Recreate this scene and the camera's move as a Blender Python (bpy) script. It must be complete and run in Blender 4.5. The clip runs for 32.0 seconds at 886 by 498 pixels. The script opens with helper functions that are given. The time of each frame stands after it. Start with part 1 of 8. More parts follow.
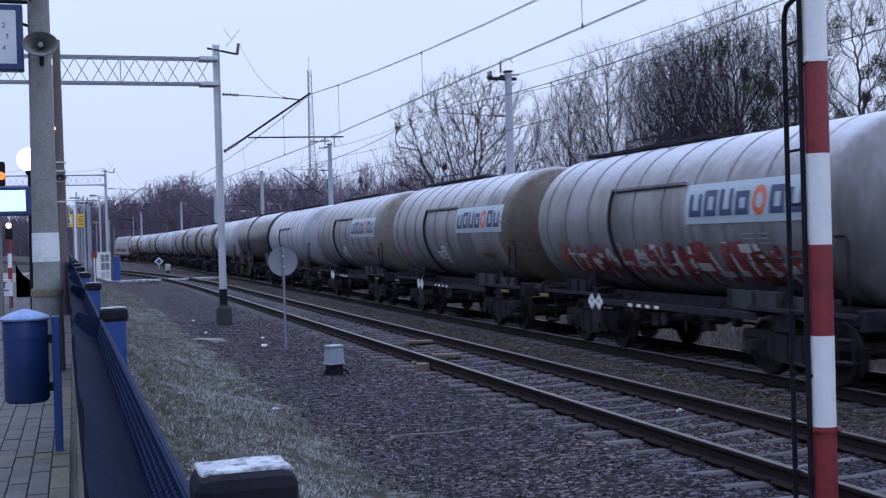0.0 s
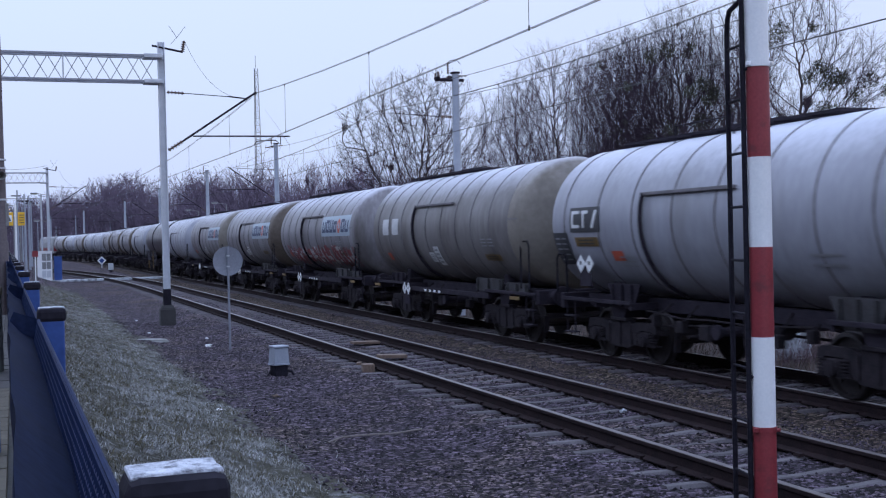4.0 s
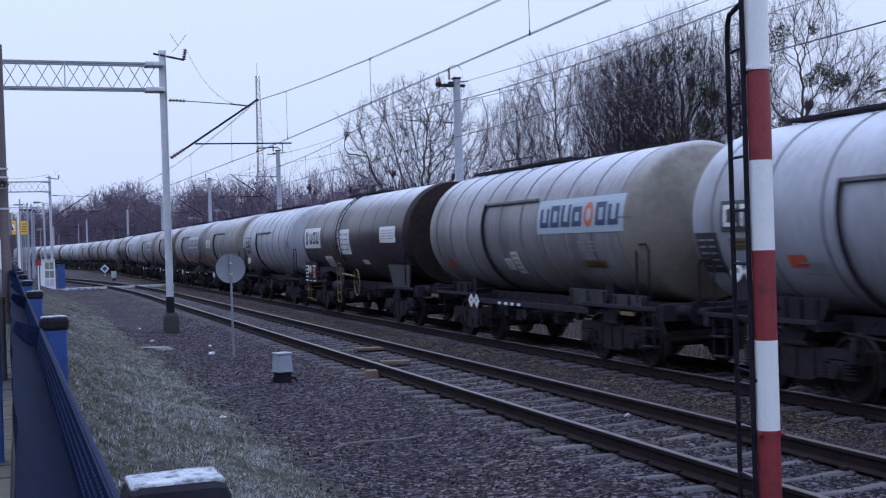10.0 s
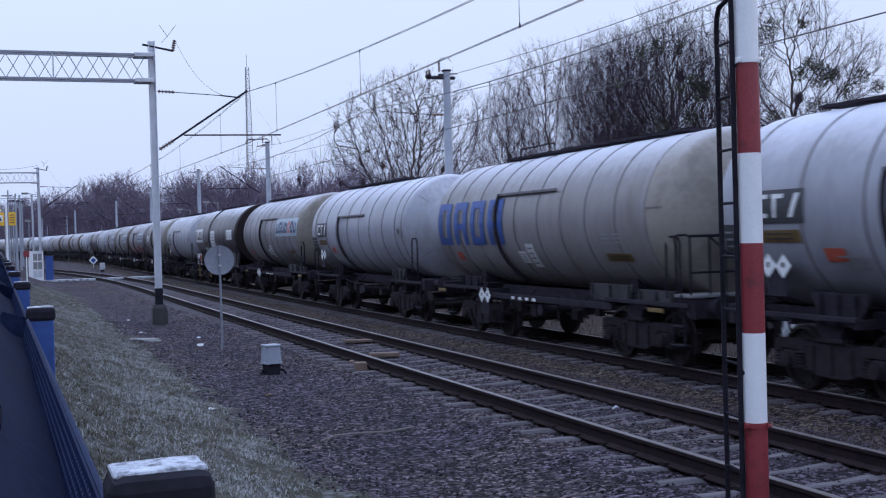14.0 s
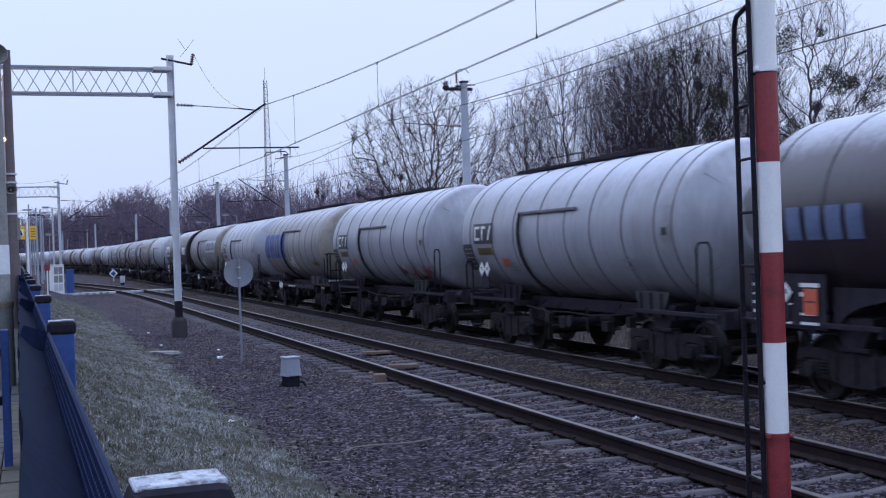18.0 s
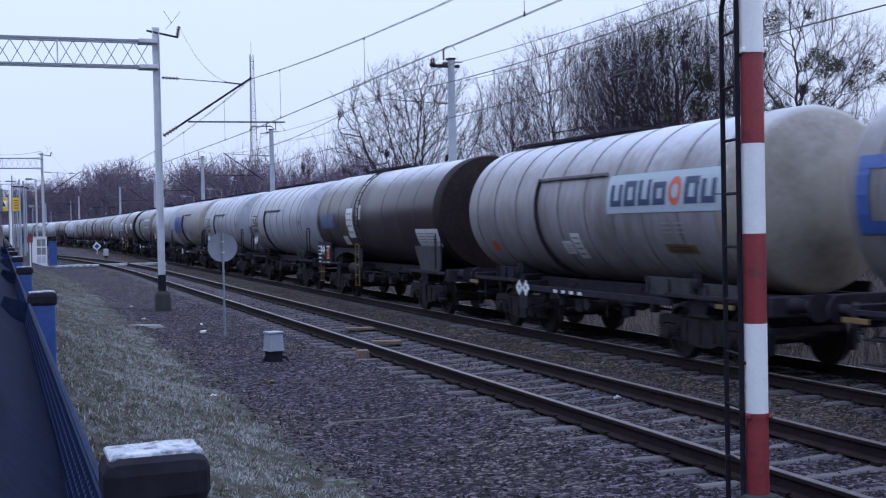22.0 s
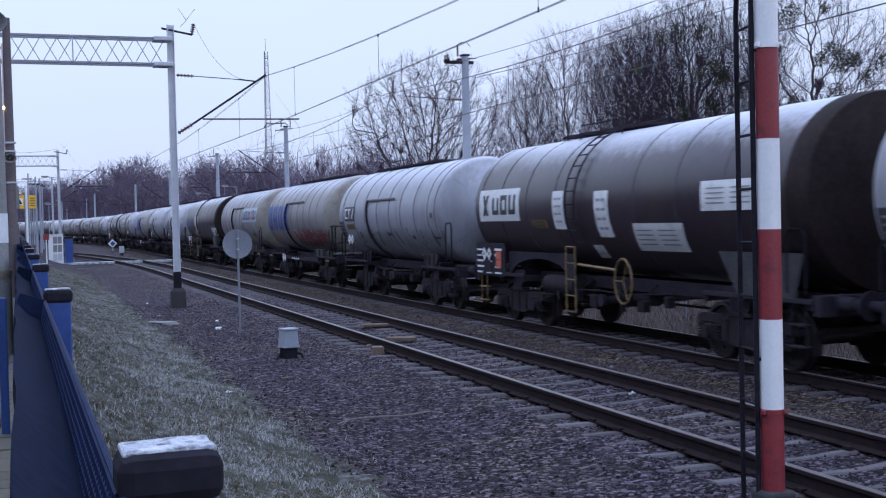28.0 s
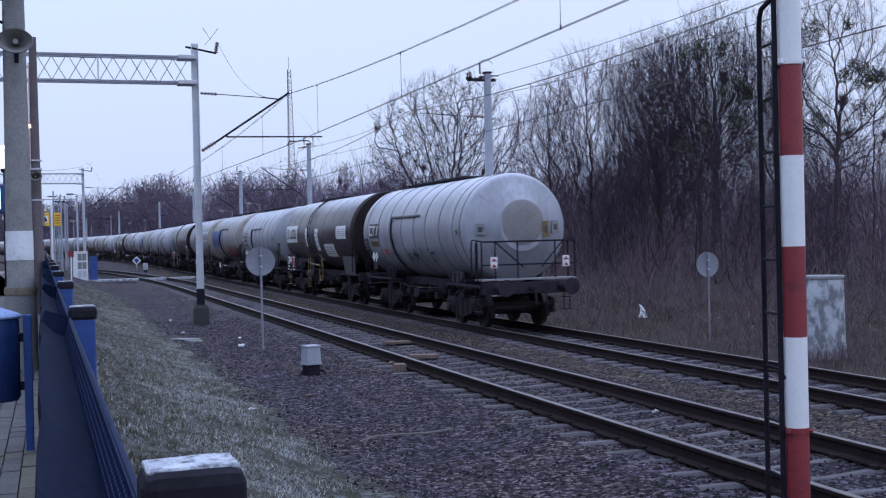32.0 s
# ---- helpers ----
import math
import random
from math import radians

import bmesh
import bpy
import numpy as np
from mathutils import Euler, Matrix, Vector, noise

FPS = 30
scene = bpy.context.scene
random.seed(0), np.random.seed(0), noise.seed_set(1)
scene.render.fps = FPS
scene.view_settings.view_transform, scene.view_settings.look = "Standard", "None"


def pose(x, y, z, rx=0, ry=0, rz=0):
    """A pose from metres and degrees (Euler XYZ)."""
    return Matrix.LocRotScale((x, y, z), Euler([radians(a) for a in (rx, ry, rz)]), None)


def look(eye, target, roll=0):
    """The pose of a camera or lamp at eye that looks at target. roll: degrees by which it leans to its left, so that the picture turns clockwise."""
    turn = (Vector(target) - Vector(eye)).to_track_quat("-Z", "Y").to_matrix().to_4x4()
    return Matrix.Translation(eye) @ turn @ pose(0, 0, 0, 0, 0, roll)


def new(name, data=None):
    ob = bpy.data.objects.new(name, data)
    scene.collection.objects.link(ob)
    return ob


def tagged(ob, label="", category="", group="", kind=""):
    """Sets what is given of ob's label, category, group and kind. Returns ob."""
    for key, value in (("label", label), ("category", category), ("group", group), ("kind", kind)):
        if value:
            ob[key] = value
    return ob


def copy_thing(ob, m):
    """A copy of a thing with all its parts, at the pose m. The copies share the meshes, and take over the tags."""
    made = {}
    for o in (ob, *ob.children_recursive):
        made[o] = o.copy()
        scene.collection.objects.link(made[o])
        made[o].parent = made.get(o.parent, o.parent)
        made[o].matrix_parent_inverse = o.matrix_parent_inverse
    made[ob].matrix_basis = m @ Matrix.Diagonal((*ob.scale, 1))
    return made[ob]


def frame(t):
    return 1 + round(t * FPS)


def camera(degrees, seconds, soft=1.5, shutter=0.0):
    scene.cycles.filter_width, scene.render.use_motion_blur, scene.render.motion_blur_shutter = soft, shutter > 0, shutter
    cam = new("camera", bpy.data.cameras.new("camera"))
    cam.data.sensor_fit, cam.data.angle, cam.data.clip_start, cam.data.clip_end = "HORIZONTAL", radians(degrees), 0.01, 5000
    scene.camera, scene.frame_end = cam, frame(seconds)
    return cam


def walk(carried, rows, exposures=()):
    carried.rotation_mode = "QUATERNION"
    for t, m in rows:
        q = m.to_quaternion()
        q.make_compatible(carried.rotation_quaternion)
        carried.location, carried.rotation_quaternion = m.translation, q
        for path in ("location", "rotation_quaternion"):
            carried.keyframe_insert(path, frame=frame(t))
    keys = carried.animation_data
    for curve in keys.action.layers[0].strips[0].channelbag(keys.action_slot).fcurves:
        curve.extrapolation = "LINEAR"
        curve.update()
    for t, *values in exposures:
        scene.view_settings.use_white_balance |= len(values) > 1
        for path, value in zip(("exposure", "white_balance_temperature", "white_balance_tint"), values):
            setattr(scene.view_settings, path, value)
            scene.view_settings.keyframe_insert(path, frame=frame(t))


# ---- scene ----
# World: y runs along the tracks, x to the right, z = 0 on the heads of the nearer rails.
cam = camera(41.4, 32.0, soft=1.2, shutter=0.5)
PATH = [
    (0, pose(-0.027, 0.000, 2.085, 89.44, 1.63, -17.49)),
    (0.5, pose(-0.024, 0.001, 2.086, 89.39, 1.61, -18.10)),
    (1, pose(-0.019, 0.005, 2.084, 89.30, 1.70, -18.98)),
    (1.5, pose(-0.016, 0.004, 2.085, 89.16, 1.51, -19.79)),
    (2, pose(-0.016, 0.006, 2.084, 89.15, 1.31, -20.19)),
    (2.5, pose(-0.016, 0.004, 2.084, 89.26, 1.21, -20.03)),
    (3, pose(-0.016, 0.003, 2.084, 89.31, 1.15, -20.02)),
    (3.5, pose(-0.015, 0.004, 2.084, 89.36, 1.29, -20.11)),
    (5.5, pose(-0.015, 0.004, 2.085, 89.51, 1.33, -20.04)),
    (6, pose(-0.017, 0.004, 2.084, 89.63, 1.26, -20.01)),
    (6.5, pose(-0.014, 0.004, 2.085, 89.76, 1.36, -20.01)),
    (7, pose(-0.014, 0.000, 2.086, 89.80, 1.50, -20.01)),
    (7.5, pose(-0.012, 0.004, 2.085, 89.61, 1.53, -20.20)),
    (8, pose(-0.012, 0.004, 2.085, 89.56, 1.37, -20.41)),
    (8.5, pose(-0.012, 0.004, 2.084, 89.53, 1.41, -20.38)),
    (9, pose(-0.014, 0.002, 2.084, 89.58, 1.43, -20.17)),
    (9.5, pose(-0.013, 0.003, 2.086, 89.64, 1.62, -19.97)),
    (10, pose(-0.012, 0.003, 2.086, 89.68, 1.78, -19.96)),
    (10.5, pose(-0.011, 0.004, 2.085, 89.59, 1.63, -20.16)),
    (11, pose(-0.010, 0.006, 2.084, 89.57, 1.52, -20.36)),
    (11.5, pose(-0.011, 0.002, 2.084, 89.50, 1.43, -20.39)),
    (12, pose(-0.011, 0.002, 2.084, 89.52, 1.54, -20.24)),
    (12.5, pose(-0.009, 0.003, 2.085, 89.60, 1.66, -20.04)),
    (13, pose(-0.007, 0.005, 2.085, 89.59, 1.75, -20.08)),
    (13.5, pose(-0.006, 0.004, 2.084, 89.46, 1.63, -20.41)),
    (14, pose(-0.007, 0.004, 2.082, 89.30, 1.60, -20.47)),
    (14.5, pose(-0.008, 0.006, 2.082, 89.23, 1.54, -20.26)),
    (16.5, pose(-0.006, 0.002, 2.083, 89.36, 1.77, -19.99)),
    (17, pose(-0.006, 0.004, 2.083, 89.56, 1.81, -19.81)),
    (17.5, pose(-0.007, 0.002, 2.083, 89.70, 1.78, -19.62)),
    (18, pose(-0.007, 0.004, 2.083, 89.87, 1.97, -19.57)),
    (18.5, pose(-0.006, 0.004, 2.082, 89.85, 1.77, -19.75)),
    (19, pose(-0.005, 0.004, 2.081, 89.60, 1.46, -19.83)),
    (19.5, pose(-0.006, 0.003, 2.080, 89.48, 1.22, -19.85)),
    (20, pose(-0.005, 0.002, 2.080, 89.62, 1.19, -19.91)),
    (20.5, pose(-0.003, 0.003, 2.079, 89.40, 1.21, -19.97)),
    (21, pose(-0.002, 0.002, 2.079, 88.98, 1.35, -19.94)),
    (21.5, pose(-0.001, 0.003, 2.079, 88.89, 1.35, -20.14)),
    (22, pose(-0.001, 0.003, 2.079, 88.75, 1.18, -20.30)),
    (22.5, pose(0.000, 0.004, 2.078, 88.49, 1.08, -20.33)),
    (23, pose(-0.000, 0.002, 2.078, 88.35, 1.04, -20.28)),
    (23.5, pose(0.000, 0.006, 2.077, 88.25, 0.99, -20.18)),
    (24, pose(-0.000, 0.002, 2.079, 88.41, 1.08, -20.06)),
    (24.5, pose(-0.001, 0.002, 2.080, 88.62, 1.29, -19.90)),
    (25, pose(0.001, 0.003, 2.078, 88.57, 1.21, -20.07)),
    (25.5, pose(0.002, 0.004, 2.079, 88.46, 1.12, -20.24)),
    (27.5, pose(0.003, 0.004, 2.079, 88.52, 1.44, -19.66)),
    (28, pose(0.001, -0.000, 2.079, 88.59, 1.33, -19.59)),
    (28.5, pose(0.002, 0.000, 2.080, 88.66, 1.64, -19.46)),
    (29, pose(0.000, -0.001, 2.081, 88.82, 1.66, -19.25)),
    (29.5, pose(-0.000, 0.001, 2.081, 89.10, 1.59, -18.90)),
    (30, pose(-0.002, -0.001, 2.081, 89.27, 1.44, -18.60)),
    (30.5, pose(0.000, 0.002, 2.081, 89.31, 1.69, -18.55)),
    (31, pose(-0.000, 0.000, 2.081, 89.24, 1.63, -18.65)),
    (31.5, pose(-0.001, -0.001, 2.081, 89.32, 1.45, -18.58)),
    (32, pose(-0.000, -0.000, 2.080, 89.45, 1.35, -18.50)),
]
walk(cam, PATH, exposures=[(0, 0.03), (20, 0.03), (22.5, 0.13), (29, 0.13), (31.5, 0.04), (32, 0.03)])
# ---- sky and light: an overcast winter dusk ----
world = bpy.data.worlds.new("overcast_sky")
scene.world = world
world.use_nodes = True
wn, wl = world.node_tree.nodes, world.node_tree.links
wn.clear()
w_out = wn.new("ShaderNodeOutputWorld")
w_bg = wn.new("ShaderNodeBackground")
w_sky = wn.new("ShaderNodeTexSky")
w_sky.sky_type, w_sky.sun_disc = "NISHITA", False
w_sky.sun_elevation, w_sky.sun_rotation = radians(8), radians(140)
w_sky.dust_density, w_sky.air_density, w_sky.ozone_density = 4.0, 1.5, 3.0
w_coord = wn.new("ShaderNodeTexCoord")
w_sep = wn.new("ShaderNodeSeparateXYZ")
w_ramp = wn.new("ShaderNodeValToRGB")
w_ramp.color_ramp.elements[0].position, w_ramp.color_ramp.elements[0].color = 0.0, (0.635, 0.75, 1.09, 1)
w_ramp.color_ramp.elements[1].position, w_ramp.color_ramp.elements[1].color = 0.55, (1.08, 1.33, 2.02, 1)
w_el = w_ramp.color_ramp.elements.new(0.2)
w_el.color = (0.71, 0.83, 1.15, 1)
w_noise = wn.new("ShaderNodeTexNoise")
w_noise.inputs["Scale"].default_value, w_noise.inputs["Detail"].default_value = 1.6, 3.0
w_cloud = wn.new("ShaderNodeMix")
w_cloud.data_type, w_cloud.blend_type = "RGBA", "MULTIPLY"
w_cloud.inputs[0].default_value = 0.12
w_mix = wn.new("ShaderNodeMix")
w_mix.data_type = "RGBA"
w_mix.inputs[0].default_value = 0.02
wl.new(w_coord.outputs["Generated"], w_sep.inputs[0])
wl.new(w_coord.outputs["Generated"], w_noise.inputs["Vector"])
wl.new(w_sep.outputs["Z"], w_ramp.inputs["Fac"])
wl.new(w_ramp.outputs["Color"], w_cloud.inputs[6])
wl.new(w_noise.outputs["Color"], w_cloud.inputs[7])
wl.new(w_cloud.outputs[2], w_mix.inputs[6])
wl.new(w_sky.outputs["Color"], w_mix.inputs[7])
wl.new(w_mix.outputs[2], w_bg.inputs["Color"])
w_bg.inputs["Strength"].default_value = 1.0
wl.new(w_bg.outputs[0], w_out.inputs["Surface"])

sun = new("sun", bpy.data.lights.new("sun", "SUN"))
sun.data.energy, sun.data.angle, sun.data.color = 0.2, radians(30), (1.0, 0.95, 0.9)
sun.matrix_world = look((0, 0, 60), (25, -30, 0))
# ---- materials ----
def material(name, low, high, rough=0.7, metal=0.0, scale=6.0, fine=60.0, bump=0.15, depth=0.01, spots=None, spot_scale=2.0,
             spot_at=(0.55, 0.7), rand=0.0, stretch=(1, 1, 1), glow=0.0, coat=0.0, rough2=None, island=False, spec=0.5, cells=0.0, contrast=(0.4, 1.7), frost=0.0, sheen_at=0.42):
    """Two tones mixed by coarse and fine noise, optional stains, per-object variation and relief."""
    m = bpy.data.materials.new(name)
    m.use_nodes = True
    n, l = m.node_tree.nodes, m.node_tree.links
    b = n["Principled BSDF"]
    tc = n.new("ShaderNodeTexCoord")
    mp = n.new("ShaderNodeMapping")
    mp.inputs["Scale"].default_value = stretch
    l.new(tc.outputs["Object"], mp.inputs[0])
    vec = mp.outputs[0]
    if rand or island:
        add = n.new("ShaderNodeVectorMath")
        info = n.new("ShaderNodeObjectInfo")
        mul = n.new("ShaderNodeMath")
        mul.operation = "MULTIPLY"
        mul.inputs[1].default_value = 37.0
        l.new(info.outputs["Random"], mul.inputs[0])
        l.new(vec, add.inputs[0])
        l.new(mul.outputs[0], add.inputs[1])
        vec = add.outputs[0]
    a = n.new("ShaderNodeTexNoise")
    a.inputs["Scale"].default_value, a.inputs["Detail"].default_value, a.inputs["Roughness"].default_value = scale, 5.0, 0.6
    f = n.new("ShaderNodeTexNoise")
    f.inputs["Scale"].default_value, f.inputs["Detail"].default_value = fine, 3.0
    l.new(vec, a.inputs["Vector"]), l.new(vec, f.inputs["Vector"])
    mixf = n.new("ShaderNodeMath")
    mixf.operation = "MULTIPLY_ADD"
    mixf.inputs[1].default_value = 0.45
    l.new(f.outputs["Fac"], mixf.inputs[0])
    sc = n.new("ShaderNodeMath")
    sc.operation = "MULTIPLY"
    sc.inputs[1].default_value = 0.55
    l.new(a.outputs["Fac"], sc.inputs[0]), l.new(sc.outputs[0], mixf.inputs[2])
    ramp = n.new("ShaderNodeValToRGB")
    ramp.color_ramp.elements[0].position, ramp.color_ramp.elements[0].color = 0.36, (*low, 1)
    ramp.color_ramp.elements[1].position, ramp.color_ramp.elements[1].color = 0.64, (*high, 1)
    l.new(mixf.outputs[0], ramp.inputs["Fac"])
    col = ramp.outputs["Color"]
    if spots:
        s = n.new("ShaderNodeTexNoise")
        s.inputs["Scale"].default_value, s.inputs["Detail"].default_value, s.inputs["Roughness"].default_value = spot_scale, 6.0, 0.65
        l.new(vec, s.inputs["Vector"])
        r2 = n.new("ShaderNodeMapRange")
        r2.inputs["From Min"].default_value, r2.inputs["From Max"].default_value = spot_at
        l.new(s.outputs["Fac"], r2.inputs["Value"])
        mx = n.new("ShaderNodeMix")
        mx.data_type = "RGBA"
        l.new(r2.outputs[0], mx.inputs[0]), l.new(col, mx.inputs[6])
        mx.inputs[7].default_value = (*spots, 1)
        col = mx.outputs[2]
    if rand or island:
        hs = n.new("ShaderNodeHueSaturation")
        mr = n.new("ShaderNodeMapRange")
        mr.inputs["To Min"].default_value, mr.inputs["To Max"].default_value = 1 - (rand or 0.3), 1 + (rand or 0.3)
        if island:
            geo = n.new("ShaderNodeNewGeometry")
            l.new(geo.outputs["Random Per Island"], mr.inputs["Value"])
        else:
            l.new(info.outputs["Random"], mr.inputs["Value"])
        l.new(mr.outputs[0], hs.inputs["Value"]), l.new(col, hs.inputs["Color"])
        col = hs.outputs["Color"]
    height = mixf.outputs[0]
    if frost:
        # upward faces whitened: frost, plus overhead sky light put into the colour
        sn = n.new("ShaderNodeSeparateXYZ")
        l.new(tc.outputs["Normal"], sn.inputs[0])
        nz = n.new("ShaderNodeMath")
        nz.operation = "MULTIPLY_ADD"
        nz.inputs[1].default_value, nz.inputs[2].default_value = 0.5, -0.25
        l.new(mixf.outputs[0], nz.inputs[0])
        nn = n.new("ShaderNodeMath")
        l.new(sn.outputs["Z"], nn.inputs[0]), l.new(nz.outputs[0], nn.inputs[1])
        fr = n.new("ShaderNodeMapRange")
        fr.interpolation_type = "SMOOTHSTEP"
        fr.inputs["From Min"].default_value, fr.inputs["From Max"].default_value, fr.inputs["To Max"].default_value = sheen_at, 1.0, frost
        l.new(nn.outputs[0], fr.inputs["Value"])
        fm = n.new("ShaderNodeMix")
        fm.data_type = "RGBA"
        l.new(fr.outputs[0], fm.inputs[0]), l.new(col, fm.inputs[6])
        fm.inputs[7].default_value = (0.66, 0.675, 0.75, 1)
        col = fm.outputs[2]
    if cells:
        # crushed stones: every cell its own tone and its own hump
        vo = n.new("ShaderNodeTexVoronoi")
        vo.inputs["Scale"].default_value = cells
        l.new(vec, vo.inputs["Vector"])
        sx = n.new("ShaderNodeSeparateColor")
        l.new(vo.outputs["Color"], sx.inputs[0])
        pw = n.new("ShaderNodeMath")
        pw.operation = "POWER"
        pw.inputs[1].default_value = 3.0
        l.new(sx.outputs[0], pw.inputs[0])
        cr = n.new("ShaderNodeMapRange")
        cr.inputs["To Min"].default_value, cr.inputs["To Max"].default_value = contrast
        l.new(pw.outputs[0], cr.inputs["Value"])
        ch = n.new("ShaderNodeHueSaturation")
        l.new(cr.outputs[0], ch.inputs["Value"]), l.new(col, ch.inputs["Color"])
        col = ch.outputs["Color"]
        hm = n.new("ShaderNodeMath")
        hm.operation = "MULTIPLY_ADD"
        hm.inputs[1].default_value = -1.2
        l.new(vo.outputs["Distance"], hm.inputs[0]), l.new(mixf.outputs[0], hm.inputs[2])
        height = hm.outputs[0]
    l.new(col, b.inputs["Base Color"])
    b.inputs["Specular IOR Level"].default_value = spec
    b.inputs["Metallic"].default_value = metal
    rr = n.new("ShaderNodeMapRange")
    rr.inputs["To Min"].default_value, rr.inputs["To Max"].default_value = rough - 0.08, min(1.0, (rough2 or rough) + 0.08)
    l.new(a.outputs["Fac"], rr.inputs["Value"]), l.new(rr.outputs[0], b.inputs["Roughness"])
    if bump:
        bp = n.new("ShaderNodeBump")
        bp.inputs["Strength"].default_value, bp.inputs["Distance"].default_value = bump, depth
        l.new(height, bp.inputs["Height"]), l.new(bp.outputs[0], b.inputs["Normal"])
    if glow:
        l.new(col, b.inputs["Emission Color"])
        b.inputs["Emission Strength"].default_value = glow
    if coat:
        b.inputs["Coat Weight"].default_value = coat
    return m


def grey(v, tint=(1, 1, 1)):
    return tuple(v * c for c in tint)


M_BALLAST = material("ballast", (0.0187, 0.0143, 0.0191), (0.0447, 0.0349, 0.0451), 0.92, scale=0.7, fine=34, bump=1.0, depth=0.05,
                     spots=(0.05, 0.038, 0.033), spot_scale=0.4, spot_at=(0.46, 0.7), spec=0.2, cells=22, contrast=(0.2, 6.5))
M_STONE = material("ballast_stone", (0.0239, 0.0186, 0.0249), (0.079, 0.063, 0.0806), 0.9, scale=9, fine=60, bump=0.4, island=True, rand=0.95, spec=0.2)
M_GRASSGROUND = material("grassy_soil", (0.022, 0.020, 0.014), (0.062, 0.058, 0.042), 0.95, scale=1.6, fine=26, bump=1.0, depth=0.05,
                         spots=(0.18, 0.182, 0.19), spot_scale=9, spot_at=(0.5, 0.72), spec=0.2)
M_FARGROUND = material("winter_soil", (0.027, 0.0201, 0.0191), (0.0624, 0.0478, 0.0424), 0.95, scale=1.0, fine=30, bump=1.0, depth=0.05, spec=0.2)
M_RAIL = material("rusty_rail", (0.0112, 0.0071, 0.0085), (0.0274, 0.0163, 0.0174), 0.85, scale=5, fine=50, bump=0.3, spec=0.15)
M_RAILHEAD = material("worn_rail_head", (0.114, 0.095, 0.0893), (0.247, 0.2185, 0.209), 0.4, metal=0.75, scale=8, fine=120, bump=0.05)
M_SLEEPER = material("concrete_sleeper", (0.0652, 0.0574, 0.0641), (0.1235, 0.1092, 0.1177), 0.85, scale=5, fine=70, bump=0.3, rand=0.25,
                     spots=(0.045, 0.038, 0.037), spot_scale=2.5)
M_WOOD = material("new_timber", (0.1003, 0.0653, 0.048), (0.1888, 0.1305, 0.099), 0.8, scale=4, fine=40, stretch=(1, 8, 1), bump=0.3)
# tank paints turn paler towards the top: frost with sky light mixed in
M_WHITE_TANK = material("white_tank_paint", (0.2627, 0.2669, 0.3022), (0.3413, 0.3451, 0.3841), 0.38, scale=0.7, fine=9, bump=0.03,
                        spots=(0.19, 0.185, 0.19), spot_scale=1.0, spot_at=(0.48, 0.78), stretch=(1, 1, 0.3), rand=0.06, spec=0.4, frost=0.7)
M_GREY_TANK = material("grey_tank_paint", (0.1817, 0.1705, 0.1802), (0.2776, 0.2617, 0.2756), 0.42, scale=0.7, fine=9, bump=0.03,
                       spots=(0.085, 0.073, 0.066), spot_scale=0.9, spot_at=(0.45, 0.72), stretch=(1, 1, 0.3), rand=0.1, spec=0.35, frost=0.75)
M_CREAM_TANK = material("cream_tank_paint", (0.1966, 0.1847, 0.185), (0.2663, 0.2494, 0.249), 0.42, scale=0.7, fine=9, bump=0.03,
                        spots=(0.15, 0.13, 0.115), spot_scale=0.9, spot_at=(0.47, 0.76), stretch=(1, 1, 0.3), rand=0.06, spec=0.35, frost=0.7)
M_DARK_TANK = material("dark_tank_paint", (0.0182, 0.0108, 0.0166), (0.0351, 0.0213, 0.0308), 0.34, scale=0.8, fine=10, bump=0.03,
                       spots=(0.042, 0.03, 0.025), spot_scale=1.2, spot_at=(0.5, 0.85), stretch=(1, 1, 0.35), rand=0.1, spec=0.6, frost=0.8, sheen_at=0.52)
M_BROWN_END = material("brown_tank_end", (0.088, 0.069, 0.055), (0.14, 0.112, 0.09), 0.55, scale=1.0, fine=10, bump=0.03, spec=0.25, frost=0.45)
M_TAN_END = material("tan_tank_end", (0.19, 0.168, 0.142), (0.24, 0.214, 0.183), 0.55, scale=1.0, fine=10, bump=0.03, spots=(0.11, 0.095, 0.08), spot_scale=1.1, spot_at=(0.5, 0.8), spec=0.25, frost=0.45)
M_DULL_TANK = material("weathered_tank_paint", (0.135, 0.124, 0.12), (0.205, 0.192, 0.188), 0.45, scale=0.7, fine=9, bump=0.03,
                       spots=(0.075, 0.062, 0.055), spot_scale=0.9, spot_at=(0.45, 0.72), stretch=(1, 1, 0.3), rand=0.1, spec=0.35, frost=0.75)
M_BLACK_END = material("sooty_tank_end", (0.0168, 0.0115, 0.0121), (0.0336, 0.0238, 0.0236), 0.7, scale=1.2, fine=14, bump=0.03, spec=0.1)
M_SEAM = material("dirty_seam", (0.103, 0.0951, 0.1007), (0.1957, 0.1813, 0.1908), 0.6, scale=3, fine=30, bump=0.05)
M_DARKSEAM = material("black_seam", (0.03, 0.028, 0.028), (0.06, 0.055, 0.055), 0.6, scale=3, fine=30, bump=0.05)
M_UNDER = material("grimy_underframe", (0.0184, 0.0157, 0.0227), (0.0439, 0.0364, 0.0476), 0.88, scale=4, fine=40, bump=0.2, spec=0.12)
M_BOGIE = material("bogie_iron", (0.0127, 0.0111, 0.0147), (0.0377, 0.0305, 0.0353), 0.88, scale=6, fine=50, bump=0.3, spec=0.15)
M_WHEEL = material("wheel_steel", (0.0187, 0.0158, 0.0175), (0.0468, 0.0387, 0.0413), 0.55, metal=0.5, scale=6, fine=50, bump=0.1)
M_TREAD = material("wheel_tread", (0.25, 0.24, 0.24), (0.40, 0.39, 0.38), 0.35, metal=0.9, scale=6, fine=50, bump=0.05)
